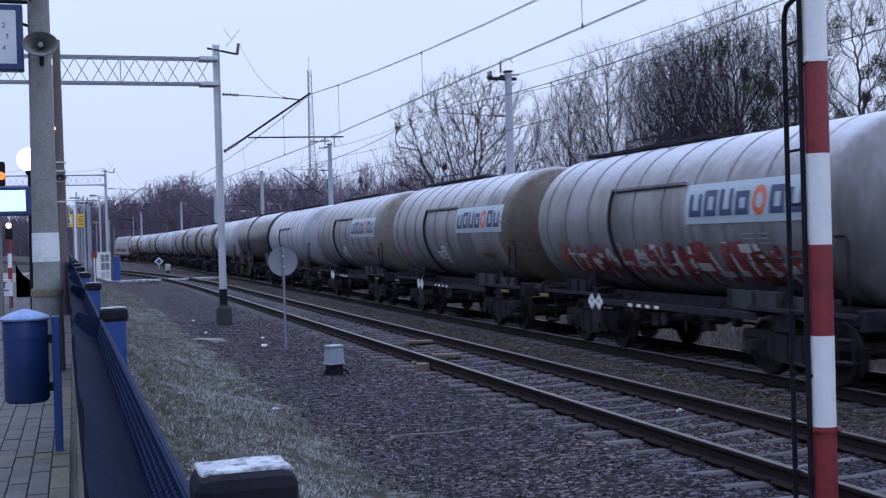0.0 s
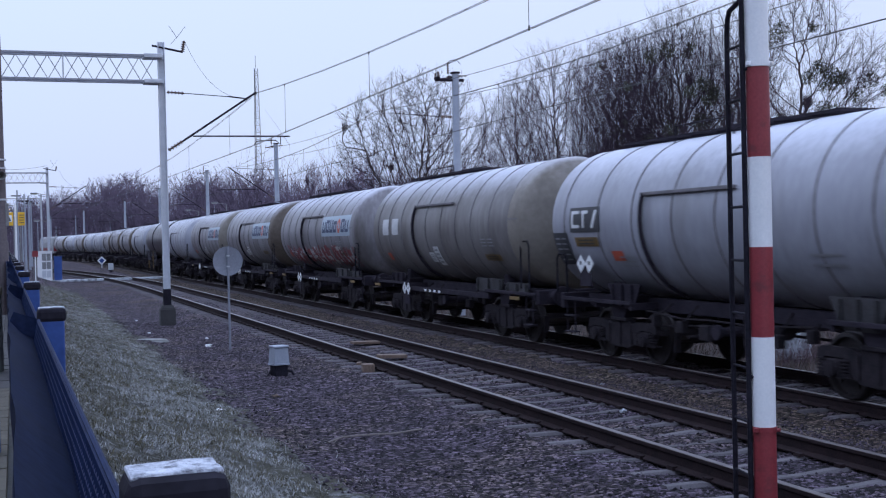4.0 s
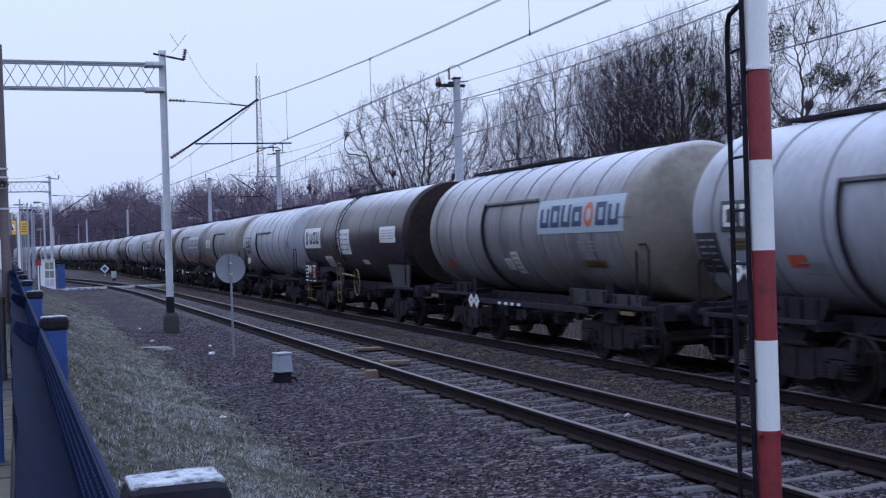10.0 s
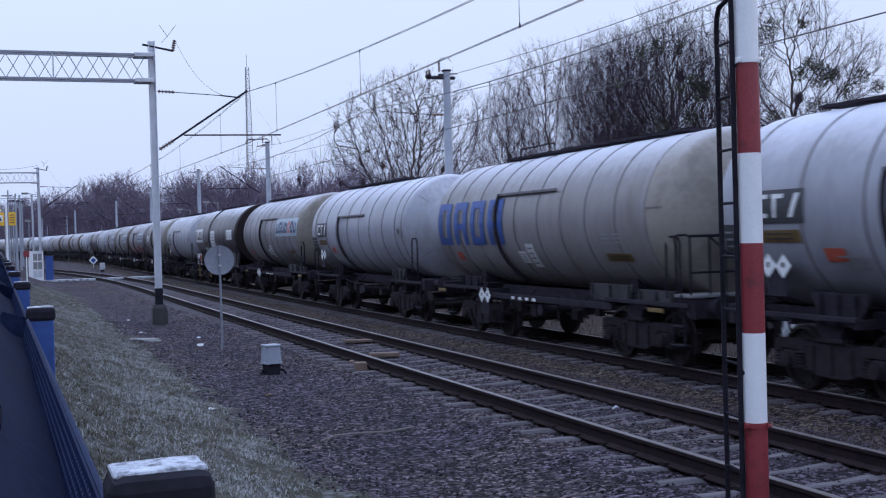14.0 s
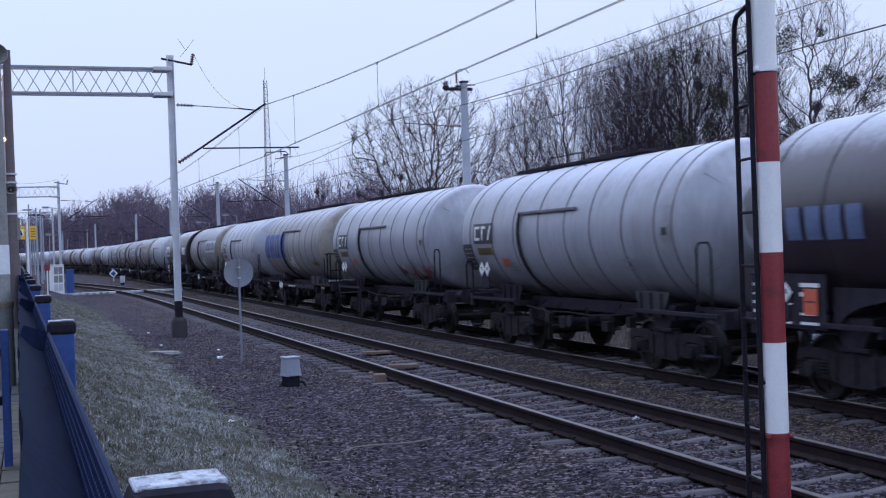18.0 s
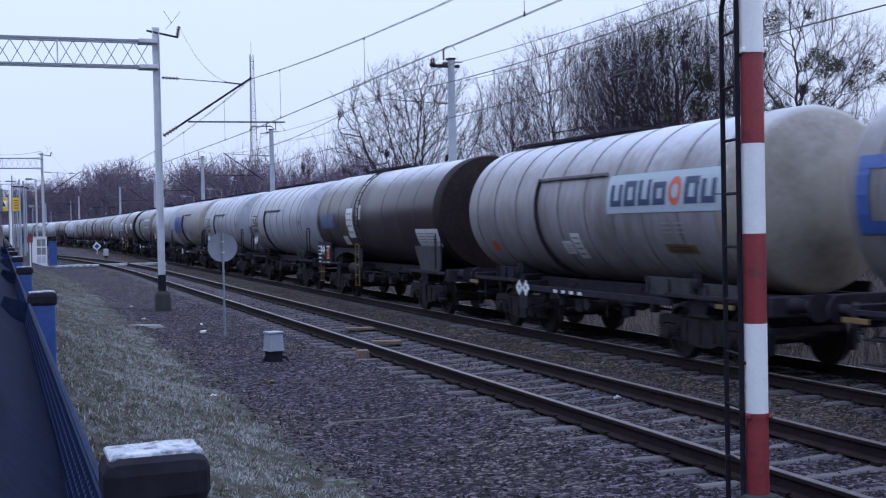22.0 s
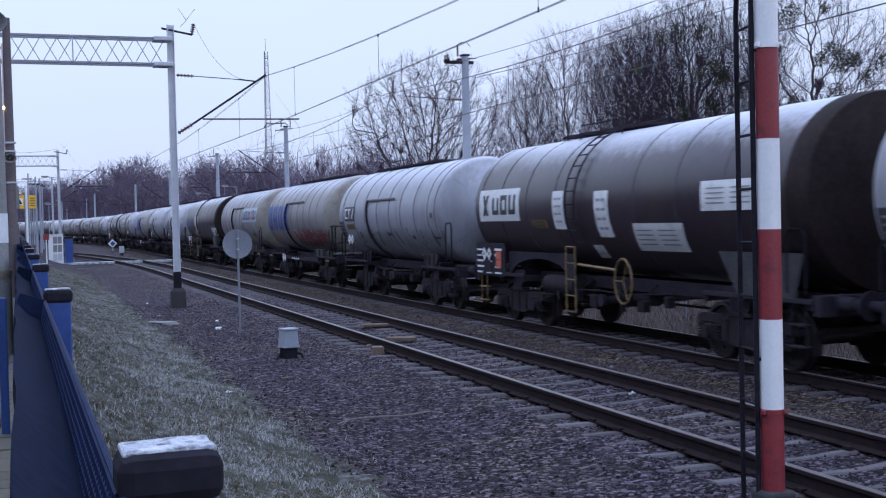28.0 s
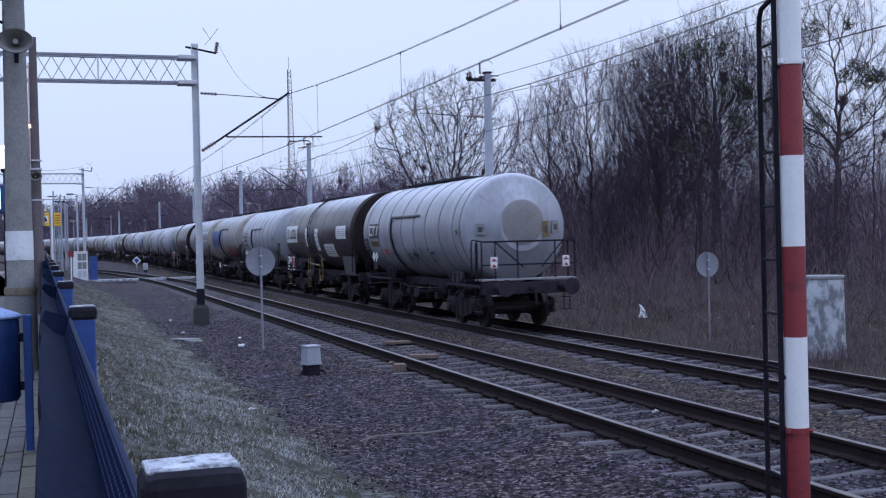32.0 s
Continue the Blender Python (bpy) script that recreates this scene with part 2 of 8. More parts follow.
M_STEELGREY = material("frame_grey_paint", (0.16, 0.16, 0.165), (0.27, 0.27, 0.275), 0.55, scale=4, fine=40, bump=0.1)
M_BEARER = material("grimy_grey_steel", (0.033, 0.0318, 0.0348), (0.069, 0.066, 0.0696), 0.7, scale=3, fine=30, bump=0.1, spots=(0.03, 0.026, 0.026), spot_scale=2.2, spec=0.2)
M_BLACK = material("black_paint", (0.0108, 0.0099, 0.0145), (0.0243, 0.0223, 0.0317), 0.7, scale=5, fine=40, bump=0.1, spec=0.08)
# distance haze put into the base colour: paler, more violet twigs
M_FARWOOD = material("haze_tinted_twigs", (0.1, 0.078, 0.108), (0.172, 0.136, 0.182), 0.9, scale=0.15, fine=2, bump=0, island=True, rand=0.35, spec=0.1)
M_YELLOW = material("safety_yellow", (0.13, 0.08, 0.028), (0.22, 0.14, 0.048), 0.5, scale=5, fine=40, bump=0.1, spots=(0.06, 0.042, 0.03), spot_scale=4)
M_LABEL = material("white_lettering_plate", (0.64, 0.65, 0.65), (0.78, 0.78, 0.77), 0.55, scale=3, fine=30, bump=0.02,
                   spots=(0.5, 0.49, 0.47), spot_scale=4)
M_PALEBLUE = material("pale_blue_panel", (0.34, 0.41, 0.46), (0.41, 0.48, 0.53), 0.5, scale=2, fine=20, bump=0.02)
M_NAVY = material("navy_lettering", (0.02, 0.035, 0.09), (0.035, 0.055, 0.13), 0.5, scale=3, fine=20, bump=0.02)
M_BLUE = material("blue_lettering", (0.03, 0.075, 0.26), (0.05, 0.11, 0.34), 0.5, scale=3, fine=20, bump=0.02)
M_REDMARK = material("orange_red_mark", (0.50, 0.09, 0.05), (0.62, 0.14, 0.08), 0.5, scale=3, fine=20, bump=0.02)
M_DARKMARK = material("dark_lettering", (0.03, 0.03, 0.035), (0.06, 0.06, 0.065), 0.5, scale=3, fine=20, bump=0.02)
M_GRAFRED = material("red_graffiti", (0.28, 0.05, 0.06), (0.42, 0.10, 0.11), 0.5, scale=2, fine=20, bump=0.02)
M_GRAFWHITE = material("pale_graffiti", (0.5, 0.5, 0.5), (0.66, 0.66, 0.66), 0.5, scale=2, fine=20, bump=0.02)
M_GALV = material("galvanised_steel", (0.40, 0.42, 0.45), (0.55, 0.57, 0.60), 0.5, metal=0.2, scale=3, fine=40, bump=0.08)
M_MASTGREY = material("mast_grey_paint", (0.46, 0.48, 0.52), (0.60, 0.62, 0.66), 0.5, scale=3, fine=40, bump=0.08)
M_CONCRETE = material("weathered_concrete", (0.17, 0.172, 0.172), (0.28, 0.28, 0.275), 0.85, scale=2, fine=50, bump=0.25,
                      spots=(0.15, 0.14, 0.12), spot_scale=2.2)
M_PALECONC = material("pale_lime_washed_concrete", (0.36, 0.38, 0.42), (0.54, 0.57, 0.61), 0.85, scale=2, fine=40, bump=0.25,
                      spots=(0.17, 0.175, 0.185), spot_scale=5.0, spot_at=(0.44, 0.58), stretch=(1, 1, 0.6))
M_DEADWOOD = material("grey_dead_wood", (0.12, 0.10, 0.095), (0.22, 0.19, 0.175), 0.9, scale=8, fine=60, bump=0.3)
M_BRICK = material("dull_brick_wall", (0.09, 0.062, 0.055), (0.15, 0.11, 0.098), 0.9, scale=1.5, fine=25, bump=0.2)
M_SIGRED = material("signal_red_paint", (0.20, 0.022, 0.03), (0.27, 0.036, 0.043), 0.5, scale=3, fine=60, bump=0.06,
                    spots=(0.14, 0.025, 0.03), spot_scale=9)
M_SIGWHITE = material("signal_white_paint", (0.72, 0.73, 0.74), (0.82, 0.82, 0.82), 0.5, scale=3, fine=60, bump=0.06)
M_INSUL = material("brown_insulator", (0.06, 0.03, 0.025), (0.10, 0.05, 0.04), 0.3, scale=8, fine=50, bump=0.05)
M_WIRE = material("copper_wire", (0.035, 0.035, 0.04), (0.06, 0.06, 0.065), 0.5, metal=0.4, scale=4, fine=40, bump=0)
M_BLUEPAINT = material("blue_powder_coat", (0.015, 0.05, 0.20), (0.03, 0.085, 0.30), 0.45, scale=3, fine=40, bump=0.05)
M_BINBLUE = material("dark_blue_bin_paint", (0.012, 0.03, 0.115), (0.022, 0.05, 0.17), 0.4, scale=3, fine=40, bump=0.06)
M_MESH = material("navy_fence_mesh", (0.0087, 0.0148, 0.0423), (0.0175, 0.0285, 0.077), 0.75, scale=3, fine=40, bump=0.05, spec=0.1)
M_KERB = material("mossy_kerb", (0.045, 0.042, 0.030), (0.10, 0.092, 0.066), 0.9, scale=4, fine=40, bump=0.3)
M_BRUSH = material("bare_stems", (0.0815, 0.0557, 0.0689), (0.1922, 0.1326, 0.152), 0.9, scale=2, fine=20, bump=0, island=True, rand=0.55, spec=0.12)
M_POSTBLUE = material("bluish_post_paint", (0.2472, 0.2755, 0.3234), (0.3399, 0.361, 0.4116), 0.5, scale=3, fine=40, bump=0.08)
M_SNOW = material("frost_snow", (0.30, 0.315, 0.36), (0.60, 0.62, 0.67), 0.8, scale=30, fine=160, bump=0.8, spots=(0.10, 0.105, 0.12), spot_scale=55, spot_at=(0.5, 0.66))
M_BARK = material("dark_bark", (0.0258, 0.0199, 0.0235), (0.0671, 0.0521, 0.058), 0.9, scale=4, fine=40, bump=0.4, rand=0.35, spec=0.15)
M_TWIG = material("twigs", (0.0312, 0.0218, 0.0323), (0.0624, 0.0444, 0.0621), 0.9, scale=2, fine=20, bump=0, rand=0.3, spec=0.12)
M_IVY = material("ivy_leaves", (0.0375, 0.0413, 0.03), (0.075, 0.08, 0.0575), 0.85, scale=3, fine=30, bump=0, rand=0.3, island=True, spec=0.15)
M_DRYGRASS = material("dry_grass", (0.0624, 0.0439, 0.0403), (0.208, 0.1576, 0.1378), 0.9, scale=0.5, fine=6, bump=0, island=True, rand=0.5, spec=0.15)
M_GRASS = material("frosted_grass", (0.0596, 0.0556, 0.029), (0.1627, 0.1418, 0.0926), 0.9, scale=0.9, fine=14, bump=0, island=True, rand=0.55,
                   spots=(0.45, 0.455, 0.46), spot_scale=9.0, spot_at=(0.47, 0.6), spec=0.2)
M_FROSTGRASS = material("hoar_frosted_grass", (0.22, 0.215, 0.19), (0.52, 0.525, 0.53), 0.9, scale=1.5, fine=16, bump=0, island=True, rand=0.35, spec=0.2)
M_PAVER = material("grey_pavers", (0.08, 0.078, 0.08), (0.135, 0.13, 0.132), 0.8, scale=5, fine=60, bump=0.3, rand=0.15)
M_PAVERY = material("yellowish_pavers", (0.11, 0.10, 0.078), (0.17, 0.155, 0.12), 0.8, scale=5, fine=60, bump=0.3, rand=0.15)
M_DARKCONC = material("sooty_concrete", (0.025, 0.024, 0.025), (0.055, 0.052, 0.053), 0.9, scale=2, fine=50, bump=0.3)
M_SIGNBACK = material("grey_sign_back", (0.17, 0.18, 0.215), (0.24, 0.25, 0.29), 0.5, scale=3, fine=40, bump=0.05)
M_GRIMY_END = material("grimy_tank_end", (0.245, 0.222, 0.192), (0.3, 0.273, 0.238), 0.55, scale=1.2, fine=12, bump=0.03, spots=(0.12, 0.105, 0.09), spot_scale=1.1, spot_at=(0.5, 0.8), spec=0.25, frost=0.4)
M_DISC = material("pale_end_disc", (0.1897, 0.1823, 0.1864), (0.2466, 0.2339, 0.2345), 0.45, scale=1.2, fine=12, bump=0.03, spec=0.3)
M_LATTICE = material("grey_lattice_paint", (0.19, 0.20, 0.235), (0.29, 0.30, 0.335), 0.55, scale=3, fine=40, bump=0.08)
M_BALLAST2 = material("brown_ballast", (0.0291, 0.0208, 0.0184), (0.0641, 0.047, 0.0398), 0.92, scale=0.9, fine=34, bump=1.0, depth=0.05,
                      spots=(0.075, 0.062, 0.046), spot_scale=1.6, spot_at=(0.5, 0.72), spec=0.2, cells=22, contrast=(0.3, 4.6))
# ---- mesh helpers ----
def part(name, bm, mat, parent=None, label="", smooth=False):
    """Links a bmesh as one mesh object, under a thing or a part when one is given."""
    me = bpy.data.meshes.new(name)
    bm.to_mesh(me)
    bm.free()
    me.materials.append(mat)
    if smooth:
        for p in me.polygons:
            p.use_smooth = True
        me.set_sharp_from_angle(angle=radians(40))
    ob = new(name, me)
    if parent:
        ob.parent = parent
    if label:
        tagged(ob, label)
    return ob


def thing(name, m, label, category, group="", kind=""):
    ob = new(name)
    ob.matrix_world = m
    ob.empty_display_size = 0.2
    return tagged(ob, label, category, group, kind)


def again(src, name, parent, m):
    """Another part on the same mesh."""
    ob = new(name, src.data)
    ob.parent = parent
    ob.matrix_basis = m
    return ob


def box(bm, lo, hi, bevel=0.0, m=None):
    c = [(lo[i] + hi[i]) / 2 for i in range(3)]
    s = [abs(hi[i] - lo[i]) for i in range(3)]
    mat = Matrix.Translation(c) @ Matrix.Diagonal((*s, 1))
    r = bmesh.ops.create_cube(bm, size=1, matrix=mat)
    vs = r["verts"]
    if bevel:
        es = list({e for v in vs for e in v.link_edges})
        r2 = bmesh.ops.bevel(bm, geom=es, offset=min(bevel, min(s) * 0.45), segments=2, affect="EDGES", profile=0.5)
        vs = list({v for f in r2["faces"] for v in f.verts} | {v for v in vs if v.is_valid})
    if m is not None:
        bmesh.ops.transform(bm, matrix=m, verts=[v for v in vs if v.is_valid])
    return vs


def rod(bm, a, b, r, seg=6, r2=None, caps=True):
    a, b = Vector(a), Vector(b)
    d = b - a
    m = Matrix.Translation((a + b) / 2) @ d.to_track_quat("Z", "Y").to_matrix().to_4x4()
    bmesh.ops.create_cone(bm, cap_ends=caps, segments=seg, radius1=r, radius2=r if r2 is None else r2, depth=d.length, matrix=m)


def path_rod(bm, pts, r, seg=6):
    """One bent tube through the points."""
    pts = [Vector(p) for p in pts]
    rings = []
    for i, p in enumerate(pts):
        d = (pts[min(i + 1, len(pts) - 1)] - pts[max(i - 1, 0)]).normalized()
        q = d.to_track_quat("Z", "Y")
        if rings:
            u = last - d * last.dot(d)
            u.normalize()
        else:
            u = q @ Vector((1, 0, 0))
        last = u
        v = d.cross(u)
        rings.append([bm.verts.new(p + (u * math.cos(2 * math.pi * k / seg) + v * math.sin(2 * math.pi * k / seg)) * r) for k in range(seg)])
    for p, q in zip(rings, rings[1:]):
        for k in range(seg):
            j = (k + 1) % seg
            bm.faces.new((p[k], p[j], q[j], q[k]))
    bm.faces.new(list(reversed(rings[0]))), bm.faces.new(rings[-1])


def lathe(bm, prof, zc=0.0, seg=40, axis="y", a0=0.0, a1=2 * math.pi, x=0.0):
    """Turns a profile of (along, radius) about the y or z axis."""
    full = abs(a1 - a0 - 2 * math.pi) < 1e-4
    n = seg if full else seg + 1
    rings = []
    for y, r in prof:
        ring = []
        for i in range(n):
            a = a0 + (a1 - a0) * i / seg
            if axis == "y":
                co = (x + r * math.cos(a), y, zc + r * math.sin(a))
            else:
                co = (x + r * math.cos(a), zc + r * math.sin(a), y)
            ring.append(bm.verts.new(co))
        rings.append(ring)
    for p, q in zip(rings, rings[1:]):
        for i in range(seg):
            j = (i + 1) % n
            bm.faces.new((p[i], p[j], q[j], q[i]))
    if full:
        for ring in (rings[0], rings[-1]):
            if (ring[0].co - ring[1].co).length > 1e-4:
                bm.faces.new(ring)
    bmesh.ops.recalc_face_normals(bm, faces=bm.faces[:])


def curved_plate(bm, y0, y1, z0, z1, R, zc, side=-1, lift=0.012, n=6, skew=0.0):
    """A thin plate laid on the flank of a tank."""
    rows = []
    for i in range(n + 1):
        z = z0 + (z1 - z0) * i / n
        a = math.asin(max(-1, min(1, (z - zc) / R)))
        rr = R + lift
        rows.append([bm.verts.new((side * rr * math.cos(a), y + skew * (z - z0), zc + rr * math.sin(a))) for y in (y0, y1)])
    for p, q in zip(rows, rows[1:]):
        bm.faces.new((p[0], p[1], q[1], q[0]))
    g = bmesh.ops.solidify(bm, geom=bm.faces[:], thickness=0.006)
    bmesh.ops.recalc_face_normals(bm, faces=bm.faces[:])


def sheet(name, xs, ys, height, mat, label, category, kind="structure"):
    """One ground sheet over a grid; height(x, y) gives z."""
    verts = [(x, y, height(x, y)) for y in ys for x in xs]
    w = len(xs)
    faces = [(j * w + i, j * w + i + 1, (j + 1) * w + i + 1, (j + 1) * w + i) for j in range(len(ys) - 1) for i in range(w - 1)]
    me = bpy.data.meshes.new(name)
    me.from_pydata(verts, [], faces)
    me.materials.append(mat)
    for p in me.polygons:
        p.use_smooth = True
    return tagged(new(name, me), label, category, "", kind)
# ---- ground, tracks, platform ----
NEAR_X, FAR_X, FAR_Z, PLAT_Z = 6.62, 11.35, -0.25, 0.90


def bend(y):
    """How far the line swings to the left beyond the station."""
    return -(y - 140) ** 2 / 1400 if y > 140 else 0.0


def near_bend(y):
    """The nearer track leaves the line to the left beyond the crossing."""
    if y < 58:
        return 0.0
    return -(y - 58) ** 2 / 700 if y < 100 else -2.52 - 0.12 * (y - 100)


def lerp_table(x, table):
    for (x0, z0), (x1, z1) in zip(table, table[1:]):
        if x <= x1:
            u = max(0.0, min(1.0, (x - x0) / (x1 - x0)))
            return z0 + (z1 - z0) * u
    return table[-1][1]


PROFILE = [(-400, -0.6), (-30, -0.5), (-7, -0.4), (-6, -0.3), (0.1, 0.62), (0.35, 0.60), (1.2, 0.22), (2.4, -0.14), (3.3, -0.24), (4.6, -0.26),
           (5.1, -0.21), (5.38, -0.185), (5.62, -0.192), (5.75, -0.208), (7.5, -0.208), (7.65, -0.19), (7.85, -0.19), (8.05, -0.22), (8.6, -0.36), (9.4, -0.48), (9.95, -0.46), (10.2, -0.44), (10.45, -0.456), (12.25, -0.456), (12.4, -0.44), (12.75, -0.47), (13.3, -0.62), (14.6, -0.85), (16, -0.75),
           (19, -0.45), (24, 0.1), (40, 0.8), (120, 1.5), (900, 2)]


def ground_z(x, y):
    z = lerp_table(x - bend(y), PROFILE)
    rough = 0.02 if 2.9 < x < 14 else 0.05
    return z + rough * (noise.noise((x * 1.3, y * 1.3, 0.0)) * 1.2 + 0.5 * noise.noise((x * 5, y * 5, 3.0)))


def ground_sheet():
    xs = [-900, -400, -100, -30, -8, -6.5, -5.9, 0.1] + [0.1 + 0.22 * i for i in range(1, 70)] + [16 + i * 0.8 for i in range(20)] + [34, 40, 60, 120, 300, 900]
    ys = [-300, -60, -20, -6] + [-2 + 0.3 * i for i in range(130)] + [37 + 1.2 * i for i in range(70)] + [125 + 9 * i for i in range(50)] + [600, 800, 1200, 2500]
    verts, faces, mi = [], [], []
    for y in ys:
        for x in xs:
            xx = x + bend(min(y, 600)) if -30 < x < 120 else x
            verts.append((xx, y, ground_z(xx, min(y, 600)) if y < 600 else lerp_table(x, PROFILE)))
    w = len(xs)
    for j in range(len(ys) - 1):
        for i in range(w - 1):
            faces.append((j * w + i, j * w + i + 1, (j + 1) * w + i + 1, (j + 1) * w + i))
            xc, yc = (xs[i] + xs[i + 1]) / 2, (ys[j] + ys[j + 1]) / 2
            e = 0.35 * noise.noise((yc * 0.7, 1.0, 0.0)) + 0.25 * noise.noise((yc * 2.5, 7.0, 0.0))
            mi.append(1 if 0.1 < xc < 2.75 + e and yc < 60 else (3 if 8.15 + e * 0.6 < xc < 10.1 - e * 0.6 or 12.6 + e < xc < 14.2 + e else (0 if 0.1 < xc < 14.2 + e else 2)))
    me = bpy.data.meshes.new("ground")
    me.from_pydata(verts, [], faces)
    for m in (M_BALLAST, M_GRASSGROUND, M_FARGROUND, M_BALLAST2):
        me.materials.append(m)
    me.polygons.foreach_set("material_index", mi)
    for p in me.polygons:
        p.use_smooth = True
    return tagged(new("ground", me), "dark ballast, frosted grass bank and brown winter soil", "ground", "", "structure")


ground = ground_sheet()


def rail_profile(head=False):
    if head:
        return [(-0.034, -0.006), (-0.03, 0.002), (0.03, 0.002), (0.034, -0.006)]
    return [(-0.075, -0.172), (-0.075, -0.160), (-0.012, -0.135), (-0.010, -0.05), (-0.036, -0.036), (-0.036, -0.004),
            (0.036, -0.004), (0.036, -0.036), (0.010, -0.05), (0.012, -0.135), (0.075, -0.160), (0.075, -0.172)]


def extrude_along(name, prof, xc, zc, ys, mat, parent=None, label="", off=None):
    off = off or bend
    verts, faces = [], []
    n = len(prof)
    for y in ys:
        for px, pz in prof:
            verts.append((xc + off(y) + px, y, zc + pz))
    for j in range(len(ys) - 1):
        for i in range(n):
            k = (i + 1) % n
            faces.append((j * n + i, j * n + k, (j + 1) * n + k, (j + 1) * n + i))
    faces.append(tuple(range(n)))
    faces.append(tuple((len(ys) - 1) * n + i for i in reversed(range(n))))
    me = bpy.data.meshes.new(name)
    me.from_pydata(verts, [], faces)
    me.materials.append(mat)
    bm = bmesh.new()
    bm.from_mesh(me)
    bmesh.ops.recalc_face_normals(bm, faces=bm.faces[:])
    bm.to_mesh(me)
    bm.free()
    ob = new(name, me)
    if parent:
        ob.parent = parent
    return tagged(ob, label)


RAIL_YS = [-60, 0, 58, 66, 74, 82, 90, 98, 106, 120, 140] + [150 + 10 * i for i in range(45)]


def sleeper_mesh():
    bm = bmesh.new()
    # a concrete sleeper, waisted in the middle
    prof = [(-1.25, 0.078, 0.0), (-0.95, 0.078, 0.0), (-0.5, 0.078, -0.01), (-0.2, 0.074, -0.03), (0.2, 0.074, -0.03), (0.5, 0.078, -0.01), (0.95, 0.078, 0.0), (1.25, 0.078, 0.0)]
    rings = []
    for x, w, dz in prof:
        rings.append([bm.verts.new((x, -w, -0.2)), bm.verts.new((x, -w, dz - 0.03)), bm.verts.new((x, -w + 0.03, dz)),
                      bm.verts.new((x, w - 0.03, dz)), bm.verts.new((x, w, dz - 0.03)), bm.verts.new((x, w, -0.2))])
    for p, q in zip(rings, rings[1:]):
        for i in range(5):
            bm.faces.new((p[i], p[i + 1], q[i + 1], q[i]))
    bm.faces.new(rings[0]), bm.faces.new(rings[-1])
    bmesh.ops.recalc_face_normals(bm, faces=bm.faces[:])
    me = bpy.data.meshes.new("sleeper")
    bm.to_mesh(me)
    bm.free()
    me.materials.append(M_SLEEPER)
    return me


def clip_mesh():
    bm = bmesh.new()
    for s in (-1, 1):
        box(bm, (s * 0.72 - 0.13, -0.05, 0.0), (s * 0.72 - 0.075, 0.05, 0.035))
        box(bm, (s * 0.72 + 0.075, -0.05, 0.0), (s * 0.72 + 0.13, 0.05, 0.035))
    me = bpy.data.meshes.new("rail_clips")
    bm.to_mesh(me)
    bm.free()
    me.materials.append(M_RAIL)
    return me


SLEEPER_ME, CLIP_ME = sleeper_mesh(), clip_mesh()


def railway_track(name, xc, zc, y0, y1, label, off):
    track = thing(name, pose(xc, 0, zc), label, "railway track", "tracks of the line", "structure")
    for s in (-1, 1):
        r = extrude_along("rail", rail_profile(), s * 0.7535, 0, RAIL_YS, M_RAIL, track, "rusty steel rail", off)
        extrude_along("rail_head", rail_profile(True), s * 0.7535, 0, RAIL_YS, M_RAILHEAD, r, "worn bright rail head", off)
    y, k = y0, 0
    rest = bmesh.new()
    while y < 300:
        if y < y1:
            ob = new("sleeper", SLEEPER_ME)
            ob.parent = track
            ob.matrix_basis = pose(random.uniform(-.02, .02) + off(y), y + random.uniform(-.012, .012), -0.172 + random.uniform(-.006, .004), 0, 0, random.uniform(-.5, .5))
            cl = new("rail_clips", CLIP_ME)
            cl.parent = track
            cl.matrix_basis = pose(off(y), y, -0.172)
        else:
            box(rest, (-1.25 + off(y), y - 0.09, -0.35), (1.25 + off(y), y + 0.09, -0.178))
        y += 0.61
    tagged(part("sleepers_far", rest, M_SLEEPER, track), kind="stuff")
    return track


track_near = railway_track("track_near", NEAR_X, 0, 3, 78, "rusty rails on pale concrete sleepers in dark ballast", near_bend)
track_far = railway_track("track_far", FAR_X, FAR_Z, 8, 70, "rails on concrete sleepers under the passing tank train", bend)
# ---- the tank train ----
def wheel_profile(s):
    return [(s * 0.68, 0.10), (s * 0.68, 0.16), (s * 0.70, 0.18), (s * 0.705, 0.38), (s * 0.69, 0.40), (s * 0.69, 0.49), (s * 0.715, 0.49),
            (s * 0.73, 0.462), (s * 0.82, 0.455), (s * 0.825, 0.40), (s * 0.765, 0.38), (s * 0.755, 0.18), (s * 0.80, 0.15), (s * 0.80, 0.10)]


def lathe_x(bm, prof, seg=20):
    """Turns a profile of (x, radius) about the x axis."""
    rings = []
    for x, r in prof:
        rings.append([bm.verts.new((x, r * math.cos(2 * math.pi * i / seg), r * math.sin(2 * math.pi * i / seg))) for i in range(seg)])
    for p, q in zip(rings, rings[1:]):
        for i in range(seg):
            j = (i + 1) % seg
            bm.faces.new((p[i], p[j], q[j], q[i]))
    bm.faces.new(rings[0]), bm.faces.new(rings[-1])
    bmesh.ops.recalc_face_normals(bm, faces=bm.faces[:])


